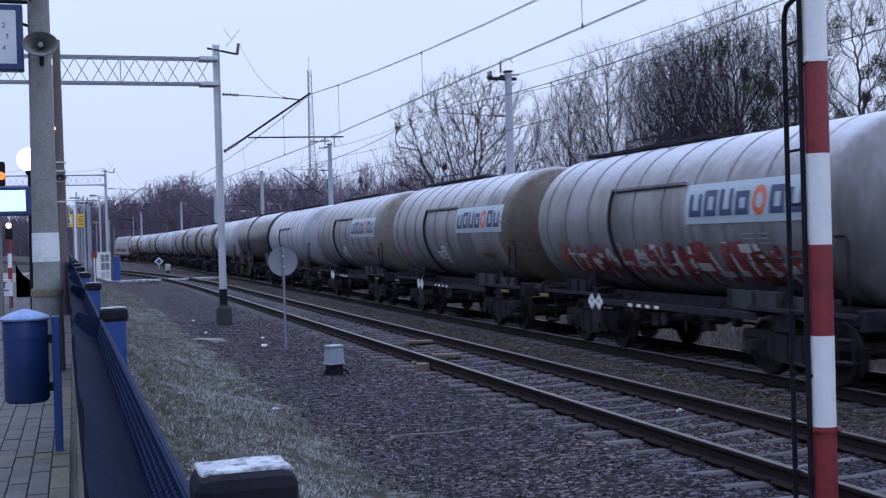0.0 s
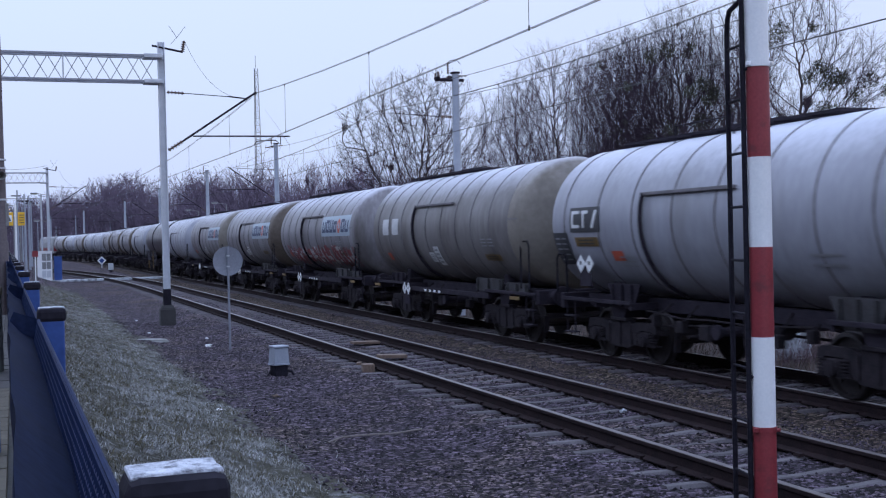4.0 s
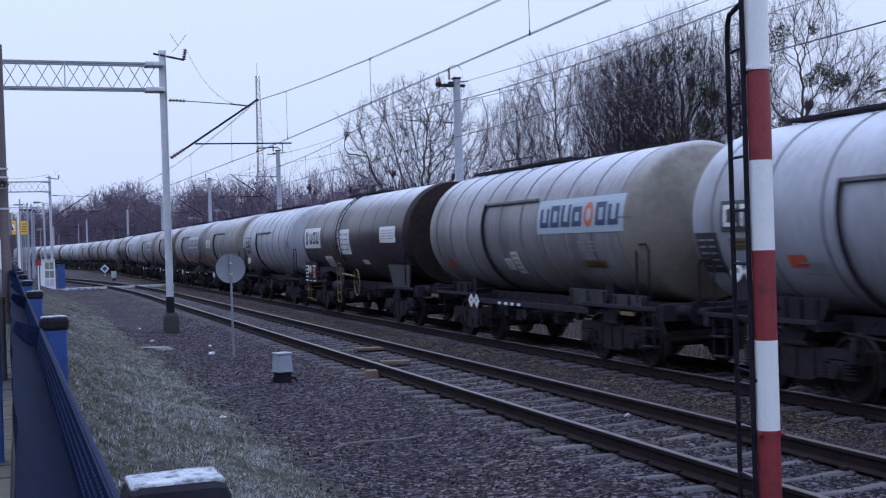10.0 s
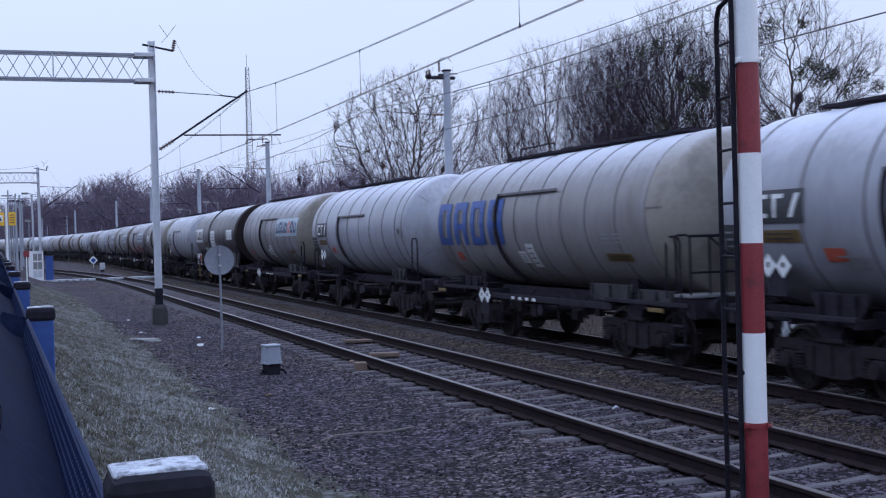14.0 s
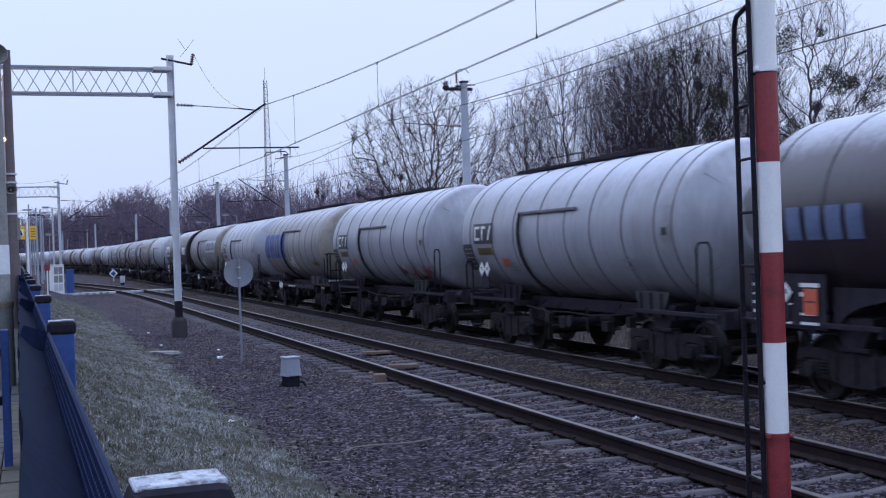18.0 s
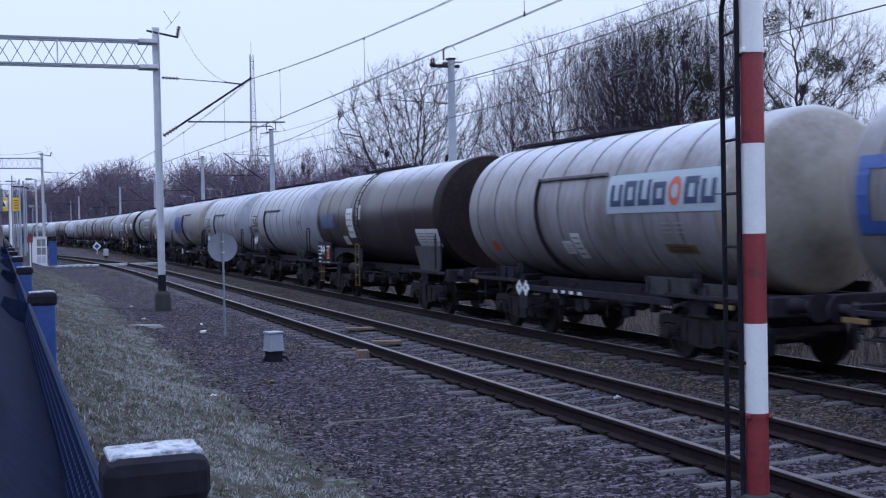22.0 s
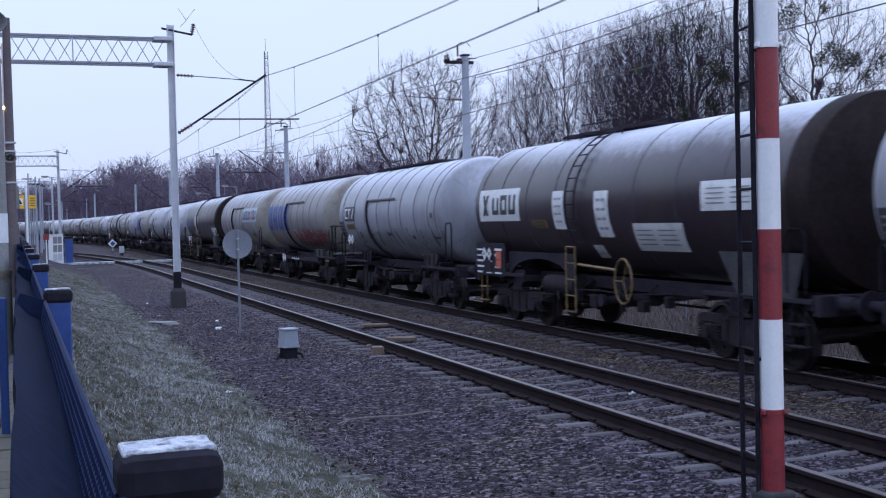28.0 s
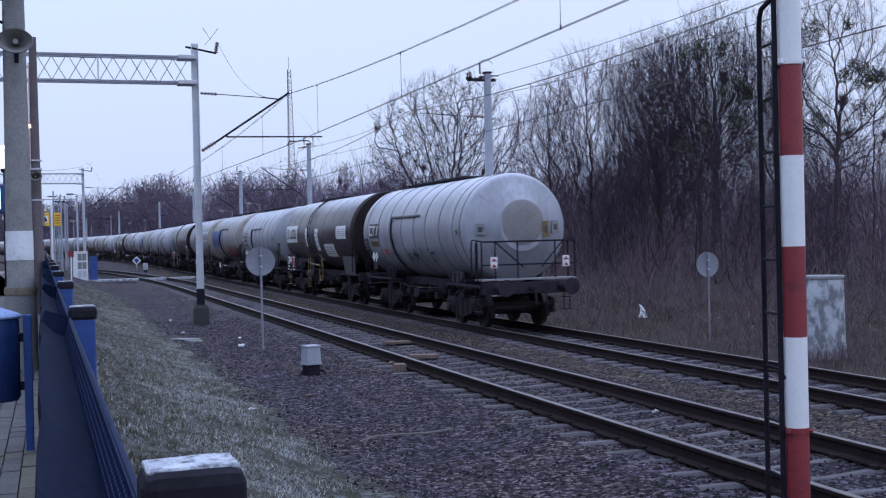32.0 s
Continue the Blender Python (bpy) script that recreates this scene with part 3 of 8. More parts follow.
def wheelset_mesh():
    bm = bmesh.new()
    for s in (-1, 1):
        lathe_x(bm, wheel_profile(s))
        for i in range(5):
            a = 2 * math.pi * i / 5
            rod(bm, (s * 0.74, 0.30 * math.cos(a), 0.30 * math.sin(a)), (s * 0.775, 0.30 * math.cos(a), 0.30 * math.sin(a)), 0.035, 8)
    lathe_x(bm, [(-0.95, 0.06), (-0.8, 0.085), (0.8, 0.085), (0.95, 0.06)], 12)
    me = bpy.data.meshes.new("wheelset")
    bm.to_mesh(me)
    bm.free()
    me.materials.append(M_WHEEL), me.materials.append(M_TREAD)
    for p in me.polygons:
        c = p.center
        if abs(c.x) > 0.73 and 0.455 < math.hypot(c.y, c.z) < 0.47:
            p.material_index = 1
    return me


def slab(bm, outline, x0, x1):
    """A plate cut to an outline of (y, z) points, x0 to x1 thick."""
    va = [bm.verts.new((x0, y, z)) for y, z in outline]
    vb = [bm.verts.new((x1, y, z)) for y, z in outline]
    f = [bm.faces.new(va), bm.faces.new(vb)]
    n = len(outline)
    for i in range(n):
        j = (i + 1) % n
        f.append(bm.faces.new((va[i], va[j], vb[j], vb[i])))
    bmesh.ops.recalc_face_normals(bm, faces=f)


FRAME_HALF = [(0.0, 0.76), (0.30, 0.76), (0.42, 0.70), (0.58, 0.74), (1.14, 0.74), (1.24, 0.70), (1.26, 0.58), (1.18, 0.50), (1.12, 0.50), (1.10, 0.60),
              (0.70, 0.60), (0.66, 0.48), (0.52, 0.34), (0.30, 0.27), (0.0, 0.26)]


def bogie_mesh():
    """Cast two-axle bogie: arched side frames, coil springs in pairs, round axle-box covers, brake blocks."""
    bm = bmesh.new()
    outline = FRAME_HALF + [(-y, z) for y, z in reversed(FRAME_HALF[1:-1])]
    for s in (-1, 1):
        x0, x1 = sorted((s * 0.96, s * 1.05))
        slab(bm, outline, x0, x1)
        box(bm, (min(s * 0.9, s * 1.1), -0.30, 0.74), (max(s * 0.9, s * 1.1), 0.30, 0.80), 0.01)
        # ribs and lightening pocket on the frame's outer face
        for y, z0, z1 in ((-0.40, 0.34, 0.68), (0.40, 0.34, 0.68), (0.0, 0.30, 0.72)):
            box(bm, (min(s * 1.04, s * 1.08), y - 0.025, z0), (max(s * 1.04, s * 1.08), y + 0.025, z1), 0.005)
        for y in (-0.9, 0.9):
            box(bm, (min(s * 0.93, s * 1.09), y - 0.15, 0.34), (max(s * 0.93, s * 1.09), y + 0.15, 0.58), 0.04)
            rod(bm, (s * 1.07, y, 0.455), (s * 1.15, y, 0.455), 0.115, 14)
            rod(bm, (s * 1.14, y, 0.455), (s * 1.165, y, 0.455), 0.07, 8)
            box(bm, (min(s * 0.93, s * 1.08), y - 0.34, 0.33), (max(s * 0.93, s * 1.08), y + 0.34, 0.37), 0.01)
            for dy in (-0.25, 0.25):
                for k in range(5):
                    rod(bm, (s * 1.03, y + dy, 0.375 + 0.045 * k), (s * 1.03, y + dy, 0.398 + 0.045 * k), 0.082, 10)
            g = 1 if y > 0 else -1
            slab(bm, [(y - g * 0.50, 0.24), (y - g * 0.60, 0.24), (y - g * 0.62, 0.62), (y - g * 0.55, 0.62)], s * 0.70, s * 0.80)
            slab(bm, [(y + g * 0.50, 0.26), (y + g * 0.58, 0.26), (y + g * 0.60, 0.60), (y + g * 0.54, 0.60)], s * 0.70, s * 0.80)
    box(bm, (-1.0, -0.22, 0.46), (1.0, 0.22, 0.72), 0.04)
    for y in (-1.27, 1.27):
        box(bm, (-1.0, y - 0.04, 0.54), (1.0, y + 0.04, 0.64), 0.01)
    for y in (-0.28, 0.28):
        rod(bm, (-0.78, y, 0.3), (0.78, y, 0.3), 0.03, 6)
    me = bpy.data.meshes.new("bogie")
    bm.to_mesh(me)
    bm.free()
    me.materials.append(M_BOGIE)
    return me


WHEELSET_ME, BOGIE_ME = wheelset_mesh(), bogie_mesh()


def add_running_gear(car, half, mat_frame, mat_beam):
    """Underframe, bogies, buffers, couplings, steps and hoses; half: half the length over the buffers."""
    by = half - 2.75
    for y in (-by, by):
        bg = new("bogie", BOGIE_ME)
        bg.parent = car
        bg.matrix_basis = pose(0, y, 0)
        for dy in (-0.9, 0.9):
            ws = new("wheelset", WHEELSET_ME)
            ws.parent = bg
            ws.matrix_basis = pose(0, dy, 0.46)
    bm = bmesh.new()
    for s in (-1, 1):
        x0, x1 = sorted((s * 0.55, s * 0.68))
        box(bm, (x0, -half + 0.75, 0.92), (x1, half - 0.75, 1.16), 0.015)
        x0, x1 = sorted((s * 1.20, s * 1.27))
        for y0, y1 in ((-half + 0.75, -by + 0.75), (by - 0.75, half - 0.75)):
            box(bm, (x0, y0, 1.05), (x1, y1, 1.12), 0.01)
            for y in (y0 + 0.05, (y0 + y1) / 2, y1 - 0.05):
                box(bm, (min(s * 0.6, s * 1.24), y - 0.04, 0.96), (max(s * 0.6, s * 1.24), y + 0.04, 1.09), 0.01)
    for y in (-by, by):
        box(bm, (-0.7, y - 0.35, 0.78), (0.7, y + 0.35, 0.98), 0.03)
        for s in (-1, 1):
            slab(bm, [(y - 0.42, 1.20), (y + 0.42, 1.20), (y + 0.2, 0.80), (y - 0.2, 0.80)], s * 0.5, s * 1.08)
    part("underframe", bm, mat_frame, car)
    for s in (-1, 1):
        bm = bmesh.new()
        y0, y1 = sorted((s * (half - 0.62), s * (half - 0.80)))
        box(bm, (-1.22, y0, 0.88), (1.22, y1, 1.18), 0.02)
        beam = part("buffer_beam", bm, mat_beam, car)
        for x in (-0.875, 0.875):
            bm = bmesh.new()
            lathe(bm, [(s * (half - 0.63), 0.14), (s * (half - 0.60), 0.14), (s * (half - 0.58), 0.105), (s * (half - 0.30), 0.10),
                       (s * (half - 0.29), 0.075), (s * (half - 0.04), 0.075), (s * (half - 0.035), 0.20), (s * half, 0.21)], 1.06, 16, x=x)
            part("buffer", bm, M_UNDER, car, smooth=True)
        bm = bmesh.new()
        box(bm, (-0.05, min(s * (half - 0.63), s * (half - 0.25)), 0.96), (0.05, max(s * (half - 0.63), s * (half - 0.25)), 1.08), 0.02)
        rod(bm, (0, s * (half - 0.28), 1.0), (0, s * (half - 0.2), 0.62), 0.025, 6)
        part("coupling_hook", bm, M_BOGIE, beam)
        bm = bmesh.new()
        path_rod(bm, [(0.35, s * (half - 0.62), 0.98), (0.36, s * (half - 0.4), 0.85), (0.36, s * (half - 0.32), 0.6), (0.38, s * (half - 0.42), 0.45)], 0.022, 6)
        part("brake_hose", bm, M_BLACK, beam)
    # brake cylinder, air tank, levers, cross pipe under the belly
    bm = bmesh.new()
    lathe(bm, [(-0.75, 0.05), (-0.72, 0.17), (-0.1, 0.17), (-0.07, 0.05)], 0.82, 14, x=-0.45)
    part("air_reservoir", bm, M_BOGIE, car, smooth=True)
    bm = bmesh.new()
    rod(bm, (-0.9, 0.6, 0.8), (-0.9, by - 1.0, 0.7), 0.02, 5)
    rod(bm, (-1.18, 0.9, 0.62), (1.18, 0.9, 0.62), 0.03, 6)
    rod(bm, (0, -by + 0.8, 0.66), (0, by - 0.8, 0.66), 0.025, 5)
    rod(bm, (0.3, -by + 0.8, 0.85), (0.3, by - 0.8, 0.85), 0.03, 5)
    box(bm, (-0.25, 0.5, 0.55), (0.25, 0.85, 0.95), 0.05)
    box(bm, (-1.16, 0.35, 0.58), (-1.04, 0.65, 0.84), 0.03)
    for x, y, z, w in ((-1.05, 1.3, 0.66, 0.2), (-0.98, -1.15, 0.6, 0.26), (-0.8, -1.75, 0.7, 0.16), (-1.1, 2.05, 0.72, 0.12)):
        box(bm, (x - 0.07, y - w / 2, z), (x + 0.07, y + w / 2, z + 0.2), 0.02)
        rod(bm, (x, y, z + 0.15), (x * 0.7, y, 1.1), 0.02, 5)
    path_rod(bm, [(-1.12, 2.3, 0.98), (-1.12, 1.2, 0.9), (-1.1, 0.4, 0.92), (-1.12, -0.8, 0.9), (-1.12, -2.2, 0.98)], 0.016, 5)
    rod(bm, (-1.1, -0.55, 0.55), (-1.1, -0.55, 1.05), 0.022, 5)
    rod(bm, (-1.18, -0.72, 0.62), (-1.0, -0.38, 0.62), 0.018, 5)
    part("brake_rigging", bm, M_BOGIE, car)
    # outlet valve below the tank
    bm = bmesh.new()
    rod(bm, (0, 0.1, 0.7), (0, 0.1, 1.3), 0.12, 12)
    rod(bm, (-1.15, 0.1, 0.75), (1.15, 0.1, 0.75), 0.075, 10)
    for s in (-1, 1):
        rod(bm, (s * 1.12, 0.1, 0.75), (s * 1.2, 0.1, 0.75), 0.12, 12)
    part("outlet_pipe", bm, M_UNDER, car)


def step_ladder(car, y, z0, z1, side, mat, w=0.36, x=1.34):
    bm = bmesh.new()
    for dy in (-w / 2, w / 2):
        rod(bm, (side * x, y + dy, z0), (side * x, y + dy, z1), 0.018, 6)
    n = max(2, int((z1 - z0) / 0.28))
    for i in range(n + 1):
        z = z0 + (z1 - z0) * i / n
        rod(bm, (side * x, y - w / 2, z), (side * x, y + w / 2, z), 0.014, 5)
    return part("side_ladder", bm, mat, car)


def grab_rail(car, y, z0, z1, side, mat, w=0.42, x=1.33):
    bm = bmesh.new()
    pts = [(side * x, y - w / 2, z0), (side * x, y - w / 2, z1 - 0.1), (side * x, y - w / 2 + 0.08, z1), (side * x, y + w / 2 - 0.08, z1),
           (side * x, y + w / 2, z1 - 0.1), (side * x, y + w / 2, z0)]
    path_rod(bm, pts, 0.02, 6)
    return part("grab_rail", bm, mat, car)


def roof_walkway(car, y0, y1, R, zc, mat, hatch=0.0):
    """Slim grated walkway on short legs along the top, hand rail, manhole lid and filling pipes beside it."""
    top = zc + R
    bm = bmesh.new()
    for x in (-0.30, 0.30):
        box(bm, (x - 0.02, y0, top + 0.03), (x + 0.02, y1, top + 0.07))
    for x in (-0.2, -0.1, 0.0, 0.1, 0.2):
        box(bm, (x - 0.03, y0, top + 0.05), (x + 0.03, y1, top + 0.065))
    n = max(2, round((y1 - y0) / 0.75))
    for i in range(n + 1):
        y = y0 + 0.03 + (y1 - y0 - 0.06) * i / n
        box(bm, (-0.34, y - 0.025, top + 0.015), (0.34, y + 0.025, top + 0.045))
        for x in (-0.30, 0.30):
            rod(bm, (x, y, top - 0.07), (x, y, top + 0.03), 0.018, 5)
    w = part("roof_walkway", bm, mat, car)
    bm = bmesh.new()
    lathe(bm, [(top - 0.05, 0.28), (top + 0.10, 0.28), (top + 0.11, 0.32), (top + 0.15, 0.32), (top + 0.18, 0.2), (top + 0.19, 0.05)], 0, 18, axis="z")
    for v in bm.verts:
        v.co.y += hatch
        v.co.x += 0.62
        v.co.z -= 0.12
    part("manhole_dome", bm, mat, car, smooth=True)
    for s in (-1, 1):
        bm = bmesh.new()
        path_rod(bm, [(s * 0.50, hatch - 0.9, top - 0.1), (s * 0.50, hatch - 0.85, top + 0.2), (s * 0.50, hatch + 0.85, top + 0.2), (s * 0.50, hatch + 0.9, top - 0.1)], 0.016, 5)
        part("roof_rail", bm, mat, car)
    return w


def ring(car, y, R, zc, mat, name="band", w=0.05, lift=0.012):
    bm = bmesh.new()
    lathe(bm, [(y - w / 2, R - 0.01), (y - w / 2, R + lift), (y + w / 2, R + lift), (y + w / 2, R - 0.01)], zc, 48)
    return part(name, bm, mat, car, smooth=True)


def saddles(car, ys, R, zc, mat, width=0.14, base=1.12):
    """Cradles between the tank's belly and the frame."""
    n = 14
    for y in ys:
        bm = bmesh.new()
        top = [(R * 1.003 * math.cos(a), zc + R * 1.003 * math.sin(a)) for a in (radians(-128 + 76 * i / n) for i in range(n + 1))]
        va, vb, vc, vd = [], [], [], []
        for x, z in top:
            low = base if z > base + 0.02 else z - 0.02
            va.append(bm.verts.new((x, y - width, z))), vb.append(bm.verts.new((x, y - width, low)))
            vc.append(bm.verts.new((x, y + width, z))), vd.append(bm.verts.new((x, y + width, low)))
        for i in range(n):
            bm.faces.new((va[i], va[i + 1], vb[i + 1], vb[i]))
            bm.faces.new((vc[i + 1], vc[i], vd[i], vd[i + 1]))
            bm.faces.new((vb[i], vb[i + 1], vd[i + 1], vd[i]))
        bm.faces.new((va[0], vb[0], vd[0], vc[0])), bm.faces.new((va[n], vc[n], vd[n], vb[n]))
        bmesh.ops.recalc_face_normals(bm, faces=bm.faces[:])
        part("saddle", bm, mat, car)


def cradle_plate(car, y0, y1, z0, z1, slope, mat):
    """Pale bearer plate between tank and frame, cut to a trapezium, on both flanks."""
    for side in (-1, 1):
        bm = bmesh.new()
        slab(bm, [(y0, z1), (y1, z1), (y1 - slope, z0), (y0 + slope, z0)], side * 1.10, side * 1.13)
        for y in (y0 + slope, (y0 + y1) / 2, y1 - slope):
            slab(bm, [(y - 0.015, z1 - 0.02), (y + 0.015, z1 - 0.02), (y + 0.015, z0 + 0.02), (y - 0.015, z0 + 0.02)], side * 1.13, side * 1.19)
        part("bearer_plate", bm, mat, car, "pale grey bearer plate")


def corner_steps(car, y, mat):
    """Shunter's step and handle at the frame's corners."""
    for side in (-1, 1):
        bm = bmesh.new()
        for dy in (-0.17, 0.17):
            rod(bm, (side * 1.22, y + dy, 0.42), (side * 1.22, y + dy, 1.1), 0.016, 5)
        for z in (0.43, 0.74):
            box(bm, (min(side * 1.12, side * 1.28), y - 0.18, z), (max(side * 1.12, side * 1.28), y + 0.18, z + 0.025), 0.004)
        part("steps", bm, mat, car)


def end_platform(car, half, s, mat):
    """Brakeman's step and railing over one buffer beam."""
    bm = bmesh.new()
    y0, y1 = sorted((s * (half - 0.62), s * (half - 1.12)))
    box(bm, (-1.28, y0, 1.22), (1.28, y1, 1.27), 0.01)
    floor_ = part("end_platform", bm, M_STEELGREY, car)
    ye = s * (half - 0.66)
    yi = s * (half - 1.08)
    for x in (-1.26, 1.26):
        bm = bmesh.new()
        path_rod(bm, [(x, yi, 1.25), (x, yi, 2.14), (x, yi + s * 0.08, 2.22), (x, ye - s * 0.08, 2.22), (x, ye, 2.18), (x, ye, 1.25)], 0.022, 6)
        part("side_loop", bm, M_BLACK, floor_)
    for a, b, r in (((-1.26, ye, 2.2), (1.26, ye, 2.2), 0.022), ((-1.26, ye, 1.62), (1.26, ye, 1.62), 0.018), ((-0.9, ye, 1.25), (-0.9, ye, 2.2), 0.018),
                    ((-0.3, ye, 1.25), (-0.3, ye, 2.2), 0.018), ((0.72, ye, 1.25), (0.72, ye, 2.2), 0.018), ((-0.9, ye, 2.2), (-0.15, ye, 1.55), 0.018), ((0.95, ye, 2.2), (0.35, ye, 1.55), 0.018)):
        bm = bmesh.new()
        rod(bm, a, b, r, 6)
        part("railing_bar", bm, M_BLACK, floor_)


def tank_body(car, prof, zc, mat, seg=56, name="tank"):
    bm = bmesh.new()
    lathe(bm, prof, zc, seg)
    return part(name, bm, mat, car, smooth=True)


def dome(y, R, depth, s, n=7, r_end=0.0):
    """Profile of a dished end."""
    out = []
    for i in range(1, n + 1):
        a = (math.pi / 2) * i / n
        r = R * math.cos(a)
        if r < r_end:
            out.append((y + s * depth * math.sin(a), max(r, r_end)))
            break
        out.append((y + s * depth * math.sin(a), max(r, 0.02)))
    return out


def hatch_bar(car, y0, y1, z, R, zc, side, mat):
    """The drip ledge above the filling hatch on the flank, and the pipe below its end."""
    a = math.asin((z - zc) / R)
    x = side * R * math.cos(a)
    bm = bmesh.new()
    box(bm, (min(x, x + side * 0.07), y0, z - 0.03), (max(x, x + side * 0.07), y1, z + 0.03), 0.008)
    b = part("drip_ledge", bm, mat, car)
    bm = bmesh.new()
    pts = []
    for i in range(9):
        zz = z + (1.25 - z) * i / 8
        aa = math.asin(max(-1, min(1, (zz - zc) / R)))
        pts.append((side * (R + 0.05) * math.cos(aa), y1 - 0.02, zc + (R + 0.05) * math.sin(aa)))
    path_rod(bm, pts, 0.035, 6)
    part("overflow_pipe", bm, M_UNDER, car)
    return b


def white_tank_car():
    """Cone-ended insulated car, white."""
    half, R, zc = 6.15, 1.42, 2.55
    car = thing("tank_wagon", pose(0, 0, 0), "white four-axle tank wagon with seamed jacket and round end disc", "tank wagon", "wagons of the train")
    prof = [(-5.56, 0.60), (-5.54, 0.62), (-5.10, 1.31), (-5.04, 1.375), (-4.96, 1.41), (-4.86, R), (4.9, R), (5.02, 1.40), (5.16, 1.28), (5.50, 0.62), (5.52, 0.62)]
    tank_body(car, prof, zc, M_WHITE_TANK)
    for s in (-1, 1):
        bm = bmesh.new()
        lathe(bm, [(s * 5.51, 0.60), (s * 5.53, 0.61), (s * 5.56, 0.56), (s * 5.57, 0.3), (s * 5.575, 0.02)], zc + 0.1, 32)
        part("end_disc", bm, M_DISC, car, "grey round end cover", smooth=True)
        for ang in (40, 140, 220, 320):
            bm = bmesh.new()
            c, sn = math.cos(radians(ang)), math.sin(radians(ang))
            rod(bm, (0.64 * c, s * 5.51, zc + 0.64 * sn), (1.29 * c, s * 5.115, zc + 1.29 * sn), 0.007, 4)
            part("end_seam", bm, M_SEAM, car)
    for y in (-4.78, -4.2, -3.05, -1.8, -0.7, 0.55, 1.85, 3.1, 4.45):
        ring(car, y, R, zc, M_SEAM, "seam_band", 0.035, 0.012)
    add_running_gear(car, half, M_UNDER, M_UNDER)
    saddles(car, (-3.4, 3.4), R, zc, M_UNDER)
    cradle_plate(car, -4.15, -2.95, 0.98, 1.42, 0.25, M_BEARER)
    cradle_plate(car, 2.1, 3.3, 0.98, 1.42, 0.25, M_UNDER)
    corner_steps(car, -half + 1.1, M_UNDER), corner_steps(car, half - 1.1, M_UNDER)
    roof_walkway(car, -2.3, 4.0, R, zc, M_UNDER, 1.0)
    for side in (-1, 1):
        hatch_bar(car, -1.2, 1.5, zc + 0.43, R, zc, side, M_SEAM)
        grab_rail(car, -half + 1.0, 1.2, 2.25, side, M_BLACK)
        grab_rail(car, half - 0.95, 1.2, 1.95, side, M_BLACK)
    shift_gear(car, -0.42)
    return car, half, R, zc


GEAR = ("underframe", "bogie", "buffer", "buffer_beam", "air_reservoir", "brake_rigging", "outlet_pipe", "end_platform", "grab_rail", "side_sill", "steps")


def shift_gear(car, dy):
    """Moves the running gear along under the tank."""
    for c in car.children:
        if c.name.split(".")[0] in GEAR:
            c.matrix_basis = pose(0, dy, 0) @ c.matrix_basis


def grey_tank_car(mat, end_mat, name_label, rail_end=False):
    half, R, zc = 6.3, 1.42, 2.57
    car = thing("tank_wagon", pose(0, 0, 0), name_label, "tank wagon", "wagons of the train")
    prof = [(-5.0, 0.3), (-5.0, R), (5.1, R)] + dome(5.1, R, 0.5, 1)
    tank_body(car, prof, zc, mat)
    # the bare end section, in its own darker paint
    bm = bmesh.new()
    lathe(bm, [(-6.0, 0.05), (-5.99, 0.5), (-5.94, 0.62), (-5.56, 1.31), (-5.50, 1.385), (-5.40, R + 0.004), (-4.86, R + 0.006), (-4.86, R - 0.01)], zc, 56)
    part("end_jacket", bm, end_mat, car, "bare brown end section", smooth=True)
    for side in (-1, 1):
        bm = bmesh.new()
        curved_plate(bm, -5.42, -4.86, zc + 0.10, zc + 0.125, R, zc, side, 0.014, 1)
        part("end_seam", bm, M_SEAM, car)
    for y in (-4.86, -3.8, -2.68, -1.65, -0.62, 0.5, 1.46, 2.5, 3.62, 4.62):
        ring(car, y, R, zc, M_SEAM, "seam_band", 0.035, 0.012)
    add_running_gear(car, half, M_UNDER, M_UNDER)
    saddles(car, (-3.5, 3.5), R, zc, M_UNDER)
    cradle_plate(car, -3.9, -2.3, 1.06, 1.36, 0.12, M_BEARER)
    cradle_plate(car, -5.3, -4.1, 1.02, 1.30, 0.1, M_BEARER)
    cradle_plate(car, 3.0, 4.3, 1.04, 1.36, 0.2, M_UNDER)
    corner_steps(car, -half + 1.1, M_UNDER), corner_steps(car, half - 1.1, M_UNDER)
    if rail_end:
        roof_walkway(car, -4.6, 3.3, R, zc, M_UNDER, 1.2)
    else:
        roof_walkway(car, -0.8, 4.7, R, zc, M_UNDER, 1.6)
    for side in (-1, 1):
        hatch_bar(car, -1.35, 1.43, zc + 0.58, R, zc, side, M_SEAM)
        grab_rail(car, -half + 1.05, 1.2, 2.2, side, M_BLACK)
        bm = bmesh.new()
        box(bm, (min(side * 1.2, side * 1.26), -3.0, 0.90), (max(side * 1.2, side * 1.26), 2.6, 1.02), 0.01)
        part("side_sill", bm, M_UNDER, car)
    if rail_end:
        end_platform(car, half, -1, M_STEELGREY)
    shift_gear(car, -0.3)
    return car, half, R, zc


